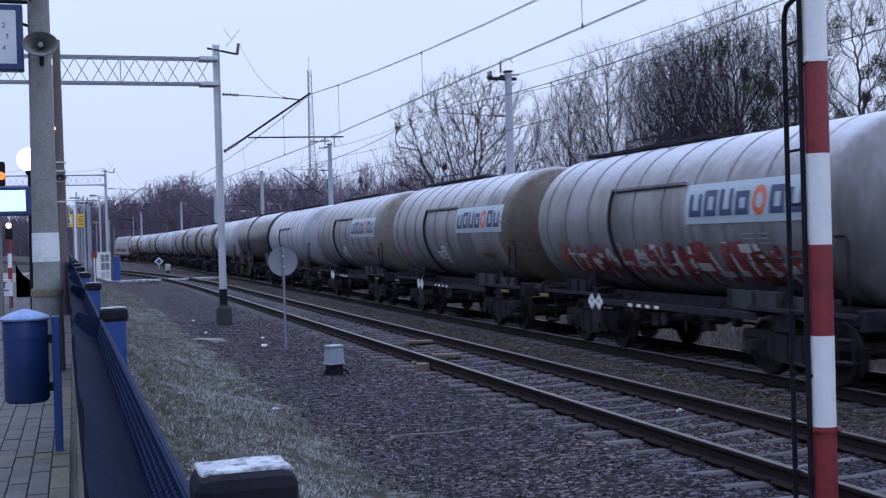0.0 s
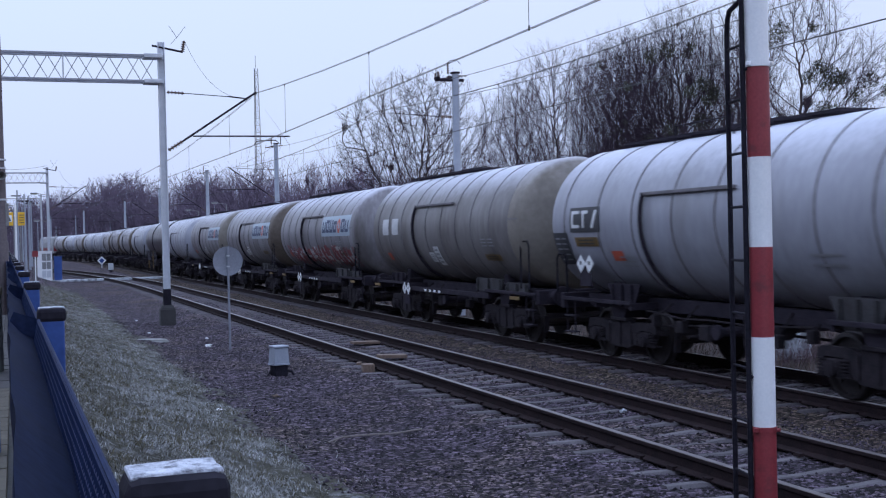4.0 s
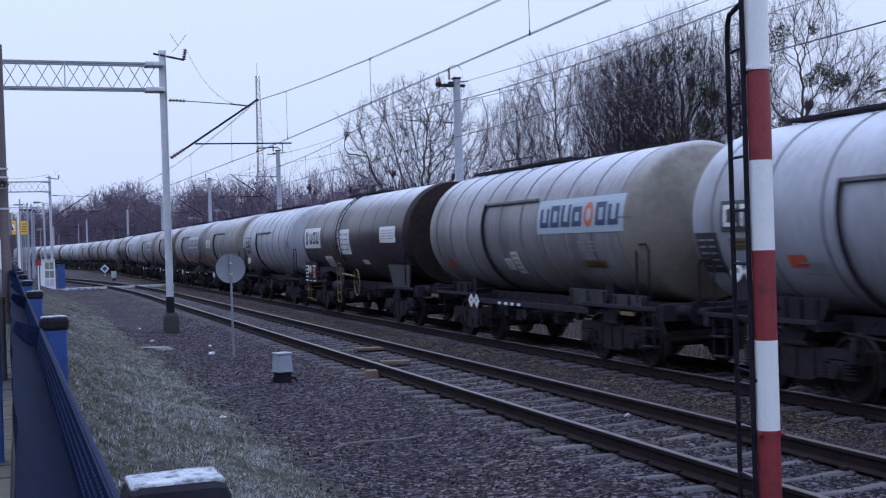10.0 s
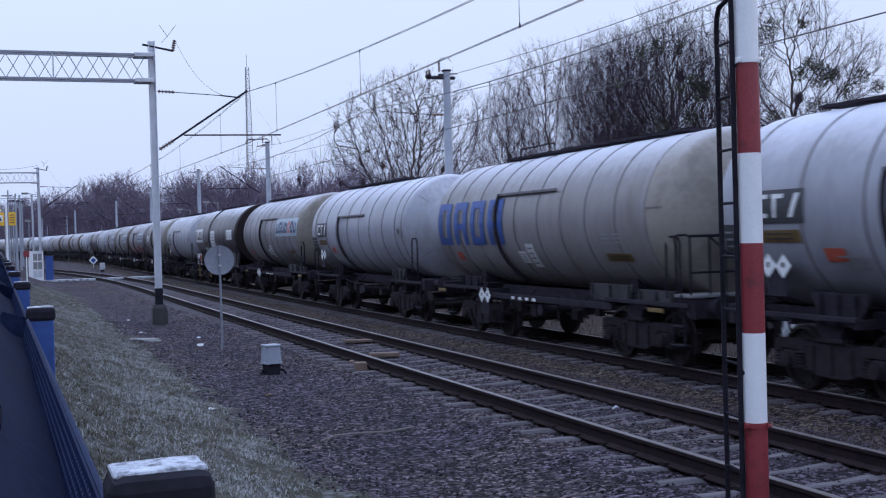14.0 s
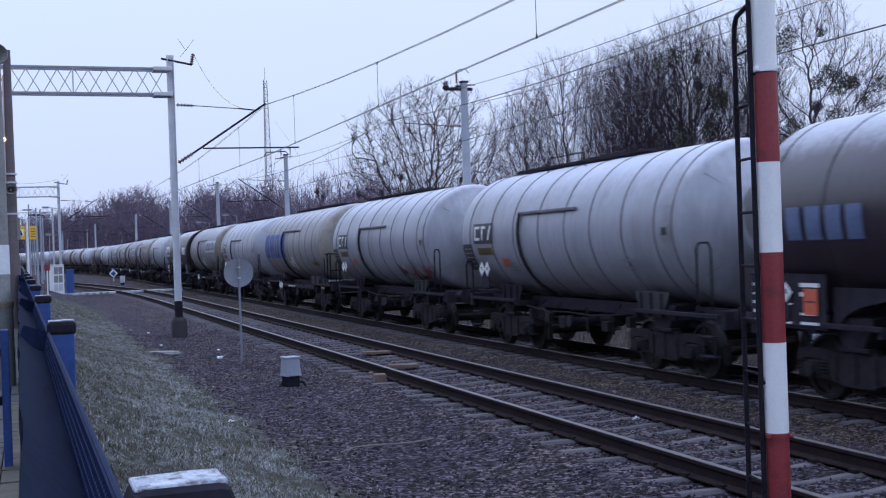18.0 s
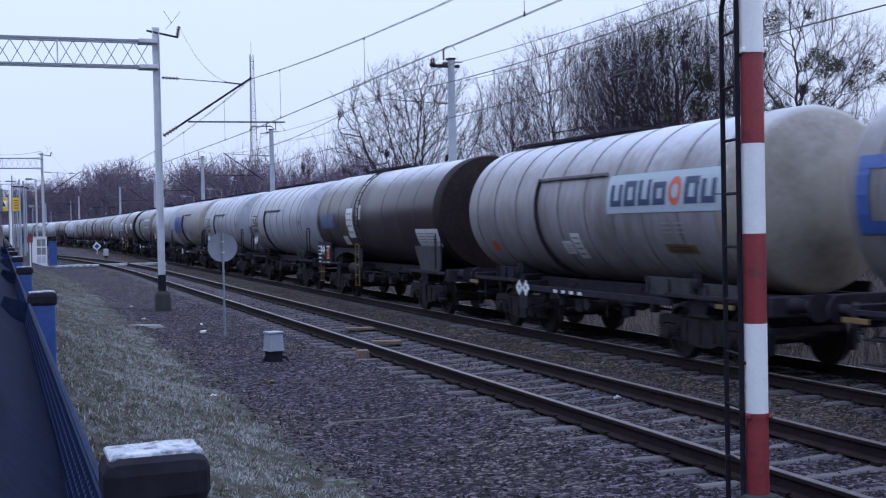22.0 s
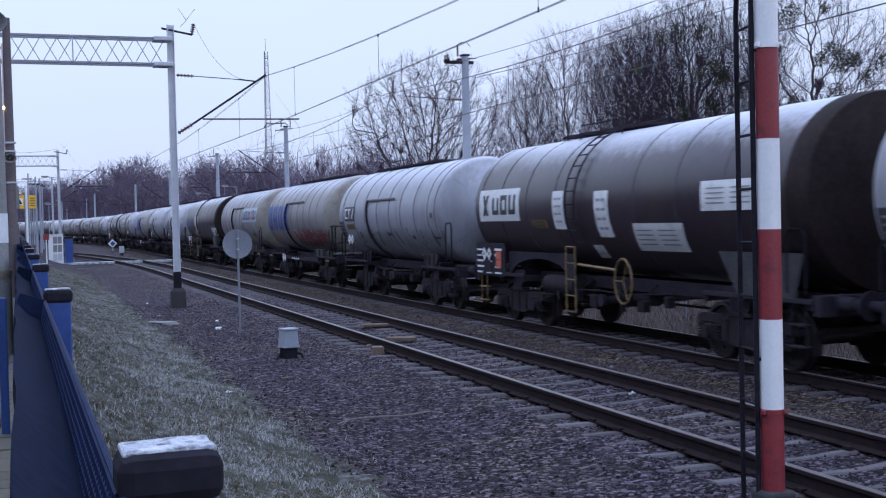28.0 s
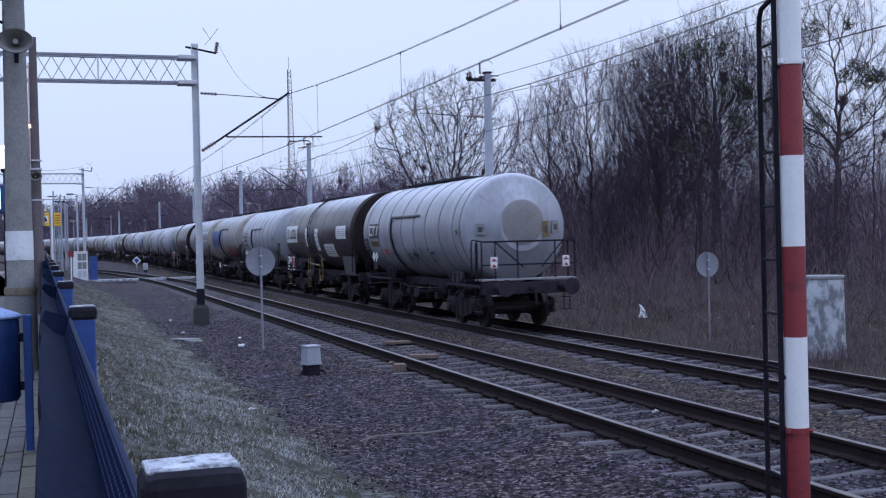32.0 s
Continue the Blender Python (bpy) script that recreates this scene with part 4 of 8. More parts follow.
def dark_tank_car():
    half, R, zc = 7.05, 1.42, 2.585
    car = thing("tank_wagon", pose(0, 0, 0), "dark grey four-axle tank wagon with white plates and sooty flat end", "tank wagon", "wagons of the train")
    prof = [(-6.5, 0.02), (-6.49, 0.6), (-6.45, 1.18), (-6.40, 1.39), (-6.3, R), (5.9, R)] + dome(5.9, R, 0.5, 1)
    tank_body(car, prof, zc, M_DARK_TANK)
    bm = bmesh.new()
    lathe(bm, [(-6.515, 0.05), (-6.51, 0.6), (-6.47, 1.18), (-6.42, 1.405), (-6.3, R + 0.01), (-5.95, R + 0.01), (-5.95, R - 0.01)], zc, 56)
    part("end_cap", bm, M_BLACK_END, car, "sooty dark brown end", smooth=True)
    for y in (-4.4, -3.0, -1.6, 1.6, 3.0, 4.4, 5.6):
        ring(car, y, R, zc, M_DARKSEAM, "weld_band", 0.03, 0.006)
    add_running_gear(car, half, M_UNDER, M_UNDER)
    saddles(car, (-4.4, 4.4), R, zc, M_UNDER)
    # skirts over the bogies: a data board ahead, a tapering plate behind, arched bearers between
    for side in (-1, 1):
        bm = bmesh.new()
        slab(bm, [(6.35, 1.78), (4.62, 1.78), (4.62, 1.02), (6.35, 1.02)], side * 1.22, side * 1.255)
        part("side_panel", bm, M_UNDER, car, "black data panel over the bogie")
        bm = bmesh.new()
        slab(bm, [(-6.1, 1.75), (-4.0, 1.75), (-4.5, 1.10), (-5.9, 1.10)], side * 1.22, side * 1.25)
        part("side_panel", bm, M_BEARER, car, "grey tapering bearer plate")
        bm = bmesh.new()
        arch = [(4.5 - 1.5 * (1 - math.cos(a)), 1.05 + 0.42 * math.sin(a)) for a in (math.pi * i / 8 for i in range(9))]
        slab(bm, [(4.6, 1.05), (4.6, 1.60), (1.3, 1.60), (1.3, 1.05)] + arch[::-1], side * 1.12, side * 1.15)
        part("arched_bearer", bm, M_UNDER, car)
        bm = bmesh.new()
        lathe(bm, [(1.3, 0.05), (1.33, 0.2), (2.75, 0.2), (2.78, 0.05)], 0.95, 14, x=side * 1.0)
        part("air_reservoir", bm, M_BOGIE, car, "dull air reservoir", smooth=True)
    corner_steps(car, -half + 1.1, M_UNDER), corner_steps(car, half - 1.1, M_YELLOW)
    roof_walkway(car, -0.6, 3.4, R, zc, M_UNDER, 1.3)
    for side in (-1, 1):
        bm = bmesh.new()
        pts0, pts1 = [], []
        for i in range(13):
            a = radians(-30 + 118 * i / 12)
            for l, y in ((pts0, 0.55), (pts1, 0.95)):
                l.append((side * (R + 0.08) * math.cos(a), y, zc + (R + 0.08) * math.sin(a)))
        path_rod(bm, pts0, 0.018, 5), path_rod(bm, pts1, 0.018, 5)
        for p, q in zip(pts0, pts1):
            rod(bm, p, q, 0.014, 5)
        lad = part("tank_ladder", bm, M_UNDER, car)
        step_ladder(car, 0.85, 0.5, 1.75, side, M_YELLOW, 0.4, 1.44)
        grab_rail(car, -half + 1.0, 1.2, 2.1, side, M_BLACK)
    return car, half, R, zc


def hand_brake(car):
    """Yellow rail and brake wheel on the near flank."""
    for side in (-1,):
        bm = bmesh.new()
        path_rod(bm, [(side * 1.4, 0.6, 1.42), (side * 1.4, -0.95, 1.36)], 0.03, 6)
        part("yellow_handrail", bm, M_YELLOW, car)
        bm = bmesh.new()
        n = 18
        pts = [(side * 1.42, -1.22 + 0.0 + 0.32 * math.cos(2 * math.pi * i / n), 1.17 + 0.40 * math.sin(2 * math.pi * i / n)) for i in range(n + 1)]
        path_rod(bm, pts, 0.02, 5)
        for i in range(0, n, 6):
            rod(bm, (side * 1.42, -1.22, 1.17), pts[i], 0.012, 5)
        part("hand_brake_wheel", bm, M_YELLOW, car)


# decoration of a flank: (kind, y0, y1, z0, z1) in the wagon's own space
def plate(car, name, y0, y1, z0, z1, R, zc, mat, label="", side=-1, lift=0.014, skew=0.0):
    bm = bmesh.new()
    curved_plate(bm, y0, y1, z0, z1, R, zc, side, lift, 6, skew)
    return part(name, bm, mat, car, label)


def bars_on(car, parent, y0, y1, z0, z1, R, zc, mat, rows=1, cols=1, side=-1, lift=0.022, fill=0.6, skew=0.0):
    """Writing that cannot be drawn letter by letter: plain bars."""
    bm = bmesh.new()
    for r in range(rows):
        za = z0 + (z1 - z0) * (r + 0.5 - fill / 2) / rows
        zb = z0 + (z1 - z0) * (r + 0.5 + fill / 2) / rows
        for c in range(cols):
            ya = y0 + (y1 - y0) * (c + 0.12) / cols
            yb = y0 + (y1 - y0) * (c + 0.88) / cols
            b2 = bmesh.new()
            curved_plate(b2, ya, yb, za, zb, R, zc, side, lift, 3, skew)
            me = bpy.data.meshes.new("tmp")
            b2.to_mesh(me)
            b2.free()
            bm.from_mesh(me)
            bpy.data.meshes.remove(me)
    return tagged(part("small_writing", bm, mat, parent), kind="stuff")


protos = {"white": white_tank_car(), "grey": grey_tank_car(M_GREY_TANK, M_BROWN_END, "grey four-axle tank wagon with seamed jacket and brown end"),
          "cream": grey_tank_car(M_CREAM_TANK, M_GRIMY_END, "cream four-axle tank wagon with seamed jacket and big blue lettering", True), "dark": dark_tank_car()}

# fronts of the wagons along the train, and their kinds, from the engine back
FRONTS = [(281.0 - 12.72 * i, k) for i, k in enumerate(("grey", "white", "grey", "white", "white", "grey", "grey", "grey", "white", "dark", "white"))]
FRONTS += [(141.1, "grey"), (128.4, "grey"), (115.8, "grey"), (103.0, "grey"), (90.7, "white"), (78.4, "dark"), (64.2, "grey"), (51.7, "white"), (39.2, "cream"),
           (27.0, "white"), (14.3, "white"), (2.3, "dark"), (-12.1, "grey"), (-25.1, "cream"), (-37.4, "white"), (-50.0, "dark"), (-63.8, "white")]
FRONTS = [f for f in FRONTS if f[0] > 141.5] + FRONTS[11:]
cars = []
used = set()
for i, (f, k) in enumerate(FRONTS):
    ob, half, R, zc = protos[k]
    if k in used:
        ob = copy_thing(ob, pose(0, 0, 0))
    used.add(k)
    cars.append((ob, f - {'white': 5.0, 'grey': 5.2, 'cream': 5.2, 'dark': 6.05}[k], k, R, zc))


def train_s(t):
    u = (t - 16) / 16
    return 97.53 * u + 5.31 * u * u - 0.94 * u ** 3


def on_line(s):
    """The pose on the far track, s metres along it."""
    if s <= 140:
        return pose(FAR_X, s, FAR_Z)
    a = (s - 140) / 700
    return pose(FAR_X - 700 * (1 - math.cos(a)), 140 + 700 * math.sin(a), FAR_Z, 0, 0, math.degrees(a))
# ---- markings on the wagons that pass near: plates, plain-shape emblems, graffiti ----
def emblem(car, R, zc, y0, y1, z0, z1, mat, n, gap=0.22, skip=(), lift=0.02, kind="bars"):
    """A brand mark as a row of plain shapes of its colour, front to back."""
    w = (y0 - y1) / n
    for i in range(n):
        if i in skip:
            continue
        a, b = y0 - w * i, y0 - w * (i + 1 - gap)
        u = abs(a - b)
        bm = bmesh.new()
        if kind == "frames":
            pieces = [(a, a - u * 0.3, z0, z1), (b + u * 0.3, b, z0, z1), (a, b, z1 - (z1 - z0) * 0.17, z1)]
            if i % 2 == 0:
                pieces.append((a, b, z0, z0 + (z1 - z0) * 0.17))
            else:
                pieces.append((a, b, z0 + (z1 - z0) * 0.35, z0 + (z1 - z0) * 0.5))
        else:
            zz = z1 if i % 3 else z1 - 0.12 * (z1 - z0)
            pieces = [(a, a - u * 0.32, z0, zz), (b + u * 0.28, b, z0, zz), (a, b, z0, z0 + (z1 - z0) * 0.24)] + ([(a, b, zz - (z1 - z0) * 0.24, zz)] if i % 2 else [])
        for ya, yb, za, zb in pieces:
            t = bmesh.new()
            curved_plate(t, ya, yb, za, zb, R, zc, -1, lift, 4)
            me = bpy.data.meshes.new("tmp")
            t.to_mesh(me)
            t.free()
            bm.from_mesh(me)
            bpy.data.meshes.remove(me)
        part("emblem_shape", bm, mat, car)


def ring_mark(car, R, zc, yc, z, r, mat, lift=0.021):
    bm = bmesh.new()
    n = 20
    rows = []
    for rr in (r, r * 0.52):
        ring_ = []
        for i in range(n):
            a = 2 * math.pi * i / n
            zz = z + rr * math.sin(a)
            aa = math.asin(max(-1, min(1, (zz - zc) / R)))
            ring_.append(bm.verts.new((-(R + lift) * math.cos(aa), yc + rr * 0.85 * math.cos(a), zc + (R + lift) * math.sin(aa))))
        rows.append(ring_)
    for i in range(n):
        j = (i + 1) % n
        bm.faces.new((rows[0][i], rows[0][j], rows[1][j], rows[1][i]))
    bmesh.ops.solidify(bm, geom=bm.faces[:], thickness=0.004)
    part("ring_mark", bm, mat, car, "orange-red ring mark")


def diamonds(car, y, z, x=-1.36, s=0.17, mat=None):
    for k in range(2):
        bm = bmesh.new()
        box(bm, (-0.005, -s / 1.414, -s / 1.414), (0.005, s / 1.414, s / 1.414), 0.002, pose(x, y - k * 2 * s * 0.98, z, 45, 0, 0))
        d = part("hazard_diamond", bm, mat or M_LABEL, car, "white diamond plate")
        bm = bmesh.new()
        box(bm, (-0.008, -0.035, -0.02), (-0.006, 0.035, 0.05), 0, pose(x, y - k * 2 * s * 0.98, z))
        part("diamond_mark", bm, M_DARKMARK, d)
    bm = bmesh.new()
    box(bm, (x + 0.006, y - 2 * s - 0.06, z - 0.42), (x + 0.03, y + 0.06, z - 0.02), 0.006)
    part("plate_holder", bm, M_UNDER, car)


def graffiti(car, R, zc, y0, y1, z0, z1, mats, n, seed):
    """Sprayed graffiti as overlapping slanted strokes."""
    rng = random.Random(seed)
    for i in range(n):
        y = y0 + (y1 - y0) * (i + rng.random()) / n
        za = z0 + (z1 - z0) * rng.uniform(0, 0.3)
        zb = z1 - (z1 - z0) * rng.uniform(0, 0.25)
        w = rng.uniform(0.07, 0.2)
        bm = bmesh.new()
        curved_plate(bm, y, y + w, za, zb, R, zc, -1, 0.016 + 0.0006 * (i % 14), 5, rng.uniform(-0.5, 0.5))
        part("graffiti_stroke", bm, mats[i % len(mats)], car)
        if i % 2 == 0:
            bm = bmesh.new()
            zm = za + (zb - za) * rng.uniform(0.1, 0.8)
            curved_plate(bm, y, y + rng.uniform(0.25, 0.45), zm, zm + rng.uniform(0.05, 0.14), R, zc, -1, 0.0185 + 0.0006 * (i % 14), 3)
            part("graffiti_stroke", bm, mats[(i + 1) % len(mats)], car)


M_DULLRED = material("dull_red_graffiti", (0.14, 0.03, 0.035), (0.24, 0.06, 0.06), 0.5, scale=2, fine=20, bump=0.02)
M_GREYMARK = material("faded_grey_marking", (0.24, 0.24, 0.25), (0.33, 0.33, 0.34), 0.5, scale=3, fine=20, bump=0.02)
M_DULLBLUE = material("faded_blue_patch", (0.09, 0.12, 0.22), (0.14, 0.18, 0.30), 0.5, scale=3, fine=20, bump=0.02)


def data_panel(car, y0, y1, x=-1.275, orange=True, seed=1):
    """Black panel with white data writing as bars, and an orange square."""
    rng = random.Random(seed)
    for r in range(5):
        for c in range(3):
            if rng.random() < 0.75:
                bm = bmesh.new()
                ya = y0 + (y1 - y0) * (c + 0.1) / 3
                yb = ya + (y1 - y0) * rng.uniform(0.12, 0.26)
                z = 1.08 + 0.13 * r
                box(bm, (x - 0.004, min(ya, yb), z), (x, max(ya, yb), z + rng.uniform(0.03, 0.06)))
                part("writing_bar", bm, M_LABEL, car)
    if orange:
        bm = bmesh.new()
        yo = y1 + 0.12
        box(bm, (x - 0.007, yo, 1.22), (x - 0.001, yo + 0.3, 1.58), 0.002)
        o = part("orange_plate", bm, M_REDMARK, car, "orange-red hazard number plate")
        bm = bmesh.new()
        box(bm, (x - 0.01, yo + 0.04, 1.39), (x - 0.008, yo + 0.26, 1.41))
        part("plate_bar", bm, M_DARKMARK, o)


def mark_white(car, R, zc, graf=None):
    p = plate(car, "emblem_panel", 3.02, 4.2, 2.36, 2.82, R, zc, M_DARKMARK, "dark emblem panel")
    for ya, yb, za, zb, sk in ((4.12, 4.04, 2.44, 2.76, 0), (4.12, 3.80, 2.70, 2.76, 0), (4.12, 3.80, 2.44, 2.50, 0), (3.68, 3.60, 2.44, 2.76, 0), (3.70, 3.45, 2.70, 2.76, 0), (3.34, 3.24, 2.44, 2.76, -0.45)):
        bm = bmesh.new()
        curved_plate(bm, yb, ya, za, zb, R, zc, -1, 0.022, 3, sk)
        part("emblem_shape", bm, M_LABEL, p)
    y = plate(car, "yellow_plate", 3.15, 4.05, 2.10, 2.27, R, zc, M_YELLOW, "yellow notice plate")
    bars_on(car, y, 3.2, 4.0, 2.12, 2.25, R, zc, M_DARKMARK, 2, 1, fill=0.3)
    d = plate(car, "data_field", 4.35, 4.95, 1.75, 2.36, R, zc, M_DARKMARK, "dark field with small writing")
    bars_on(car, d, 4.4, 4.9, 1.8, 2.3, R, zc, M_GREYMARK, 5, 2, fill=0.3)
    plate(car, "orange_plate", 2.35, 2.75, 1.84, 2.02, R, zc, M_REDMARK, "orange-red hazard plate")
    bars_on(car, car, 1.9, 2.6, 1.72, 1.95, R, zc, M_GREYMARK, 3, 1, fill=0.35)
    bars_on(car, car, -3.6, -2.7, 1.78, 2.05, R, zc, M_GREYMARK, 2, 1, fill=0.3)
    bars_on(car, car, -4.85, -4.45, 2.86, 2.90, R, zc, M_GREYMARK, 1, 1, fill=0.9)
    diamonds(car, 3.9, 1.77)
    q = plate(car, "square_label", -4.72, -4.38, 2.32, 2.60, R, zc, M_GREYMARK, "small grey square label")
    bars_on(car, q, -4.66, -4.44, 2.37, 2.55, R, zc, M_DARKMARK, 1, 1, fill=0.7)
    if graf:
        graffiti(car, R, zc, *graf)


def mark_grey(car, R, zc, panel=True, graf=None, squares=False):
    if panel:
        p = plate(car, "pale_blue_panel", -5.1, -1.5, 2.44, 3.10, R, zc, M_PALEBLUE, "pale blue name panel")
        emblem(car, R, zc, -1.65, -5.0, 2.56, 2.98, M_NAVY, 7, 0.16, skip=(4,))
        ring_mark(car, R, zc, -1.65 - 3.35 * 4.42 / 7, 2.77, 0.23, M_REDMARK)
    if squares:
        for y in (3.3, 4.15):
            plate(car, "white_patch", y - 0.55, y, 2.42, 2.86, R, zc, M_GRAFWHITE, "pale painted-over patch")
    bars_on(car, car, -4.0, -3.2, 2.08, 2.3, R, zc, M_GREYMARK, 3, 2, fill=0.35)
    y = plate(car, "yellow_plate", -4.1, -3.2, 1.78, 1.92, R, zc, M_YELLOW, "yellow notice plate")
    bars_on(car, y, -4.05, -3.25, 1.80, 1.90, R, zc, M_DARKMARK, 2, 1, fill=0.3)
    for ya, za, zb in ((0.15, 1.62, 2.1), (0.6, 1.7, 1.95)):
        w = plate(car, "inspection_plate", ya - 0.38, ya, za, zb, R, zc, M_LABEL, "white inspection plate")
        bars_on(car, w, ya - 0.34, ya - 0.04, za + 0.04, zb - 0.04, R, zc, M_GREYMARK, 4, 1, fill=0.35)
    plate(car, "orange_plate", 3.9, 4.2, 1.72, 1.92, R, zc, M_REDMARK, "orange-red hazard plate")
    diamonds(car, 2.6, 0.95, -1.32)
    bm = bmesh.new()
    for k in range(4):
        box(bm, (-1.300, -0.2 + 0.35 * k, 0.92), (-1.293, -0.05 + 0.35 * k, 0.98))
    part("sill_writing", bm, M_LABEL, car)
    bm = bmesh.new()
    box(bm, (-1.33, -5.2, 0.95), (-1.31, -4.7, 1.02), 0.004)
    part("release_handle", bm, M_YELLOW, car, "yellow release handle")
    bm = bmesh.new()
    box(bm, (-1.33, 4.9, 0.95), (-1.31, 5.4, 1.02), 0.004)
    part("release_handle", bm, M_YELLOW, car, "yellow release handle")
    if graf:
        graffiti(car, R, zc, *graf)


def mark_cream(car, R, zc, graf=None):
    emblem(car, R, zc, 4.98, 0.86, 2.09, 3.06, M_BLUE, 4, 0.24, kind="frames")
    mark_grey(car, R, zc, panel=False, graf=graf)


DARK_PLATES = {
    5: ((0.92, -0.45, 2.05, 2.85, 0.0), (3.3, 2.3, 1.62, 2.0, -0.2), (-3.8, -5.3, 2.38, 2.84, 0), (-1.3, -1.95, 1.74, 1.88, -0.1)),
    11: ((2.1, 1.4, 1.95, 2.85, 0.0), (0.85, 0.5, 2.50, 2.92, 0), (2.95, 2.4, 1.72, 2.0, -0.2), (-4.3, -6.0, 1.75, 2.2, -0.3)),
    15: ((-0.15, -0.7, 1.95, 2.80, 0.0), (1.67, 1.17, 2.1, 2.85, 0), (-1.4, -3.05, 1.72, 2.2, -0.25), (-3.8, -5.3, 2.38, 2.84, 0), (0.4, 0.0, 1.55, 1.8, -0.2))}


def mark_dark(car, R, zc, emblem_on=True, plates=()):
    if emblem_on:
        p = plate(car, "white_name_panel", 3.35, 5.65, 2.28, 2.98, R, zc, M_LABEL, "white name panel")
        emblem(car, R, zc, 4.85, 3.45, 2.42, 2.84, M_DARKMARK, 3, 0.2)
        for sk in (-0.5, 0.5):
            bm = bmesh.new()
            curved_plate(bm, 5.25 - sk * 0.21 - 0.07, 5.25 - sk * 0.21 + 0.07, 2.40, 2.86, R, zc, -1, 0.021, 4, sk)
            part("emblem_shape", bm, M_DARKMARK, p)
    else:
        for k in range(4):
            plate(car, "faded_blue_patch", 5.2 - 0.42 * k - 0.32, 5.2 - 0.42 * k, 2.25, 2.7, R, zc, M_DULLBLUE, "faded blue lettering patch")
    for ya, yb, za, zb, sk in plates:
        w = plate(car, "white_plate", yb, ya, za, zb, R, zc, M_LABEL, "white notice plate", skew=sk)
        bars_on(car, w, yb + 0.08, ya - 0.08, za + 0.08, zb - 0.08, R, zc, M_GREYMARK, 4, 2, fill=0.3, skew=sk)
    y = plate(car, "yellow_plate", 2.0, 2.75, 2.12, 2.3, R, zc, M_YELLOW, "yellow notice plate")
    bars_on(car, y, 2.05, 2.7, 2.14, 2.28, R, zc, M_DARKMARK, 2, 1, fill=0.3)
    data_panel(car, 6.3, 4.65, seed=3)
    diamonds(car, 5.75, 1.52, -1.29, 0.15)


def repaint(car, body, end):
    """Gives one wagon its own jacket and end paint."""
    for c in car.children:
        kind_ = c.name.split(".")[0]
        if kind_ in ("tank", "end_jacket"):
            c.material_slots[0].link = "OBJECT"
            c.material_slots[0].material = body if kind_ == "tank" else end


GREY_PAINT = {0: (M_GREY_TANK, M_TAN_END), 1: (M_GREY_TANK, M_BROWN_END), 2: (M_GREY_TANK, M_GREY_TANK), 3: (M_DULL_TANK, M_TAN_END), 6: (M_GREY_TANK, M_TAN_END), 12: (M_GREY_TANK, M_GRIMY_END)}
GRAF = {"pale": [M_GRAFWHITE, M_GREYMARK], "red": [M_GRAFRED, M_GRAFWHITE, M_DULLRED, M_GRAFRED], "dull": [M_DULLRED, M_GRAFRED, M_GRAFWHITE, M_DULLRED], "dark": [M_GREYMARK, M_DARKMARK, M_GREYMARK]}
for i, (ob, centre, k, R, zc) in enumerate(cars[-17:]):
    if k == "white":
        g = {14: (-5.0, 3.2, 1.55, 2.15, GRAF["dark"], 24, 9), 16: (-2.4, 0.6, 1.62, 2.05, GRAF["dark"], 12, 10), 9: (-4.6, -2.0, 1.4, 1.9, GRAF["dull"], 8, 12)}.get(i)
        mark_white(ob, R, zc, g)
        if g:
            tagged(ob, "white four-axle tank wagon with graffiti on its flank")
    elif k == "grey":
        g = {1: dict(), 2: dict(graf=(-4.9, 3.8, 1.42, 2.16, GRAF["red"], 72, 4)), 3: dict(panel=False, squares=True)}.get(i, {})
        mark_grey(ob, R, zc, **g)
        repaint(ob, *GREY_PAINT[i])
        tagged(ob, {2: "grey tank wagon with pale blue panel and red graffiti", 3: "weathered grey tank wagon with pale painted-over patches"}.get(i, "grey four-axle tank wagon with pale blue name panel"))
    elif k == "cream":
        g = (-4.8, 0.4, 1.4, 2.15, GRAF["dull"], 46, 6) if i == 13 else None
        mark_cream(ob, R, zc, g)
        tagged(ob, "cream tank wagon with big blue lettering and dull red graffiti" if g else "cream four-axle tank wagon with big blue lettering")
    else:
        mark_dark(ob, R, zc, i != 11, DARK_PLATES[i])
        if i != 11:
            hand_brake(ob)

# tail of the train: lamp boards, cover plates and warning label on the last wagon's end
last = cars[-1][0]
end_platform(last, 6.57, -1, M_STEELGREY)
for x in (-0.95, 1.0):
    bm = bmesh.new()
    box(bm, (x - 0.09, -5.96, 1.54), (x + 0.09, -5.935, 1.82), 0.006)
    tb = part("tail_board", bm, M_LABEL, last, "white and red tail board")
    for z in (1.56, 1.71):
        bm = bmesh.new()
        f1 = bm.faces.new([bm.verts.new(v) for v in ((x - 0.075, -5.964, z), (x + 0.075, -5.964, z), (x, -5.964, z + 0.09))])
        bmesh.ops.solidify(bm, geom=[f1], thickness=0.002)
        part("red_triangle", bm, M_SIGRED, tb)
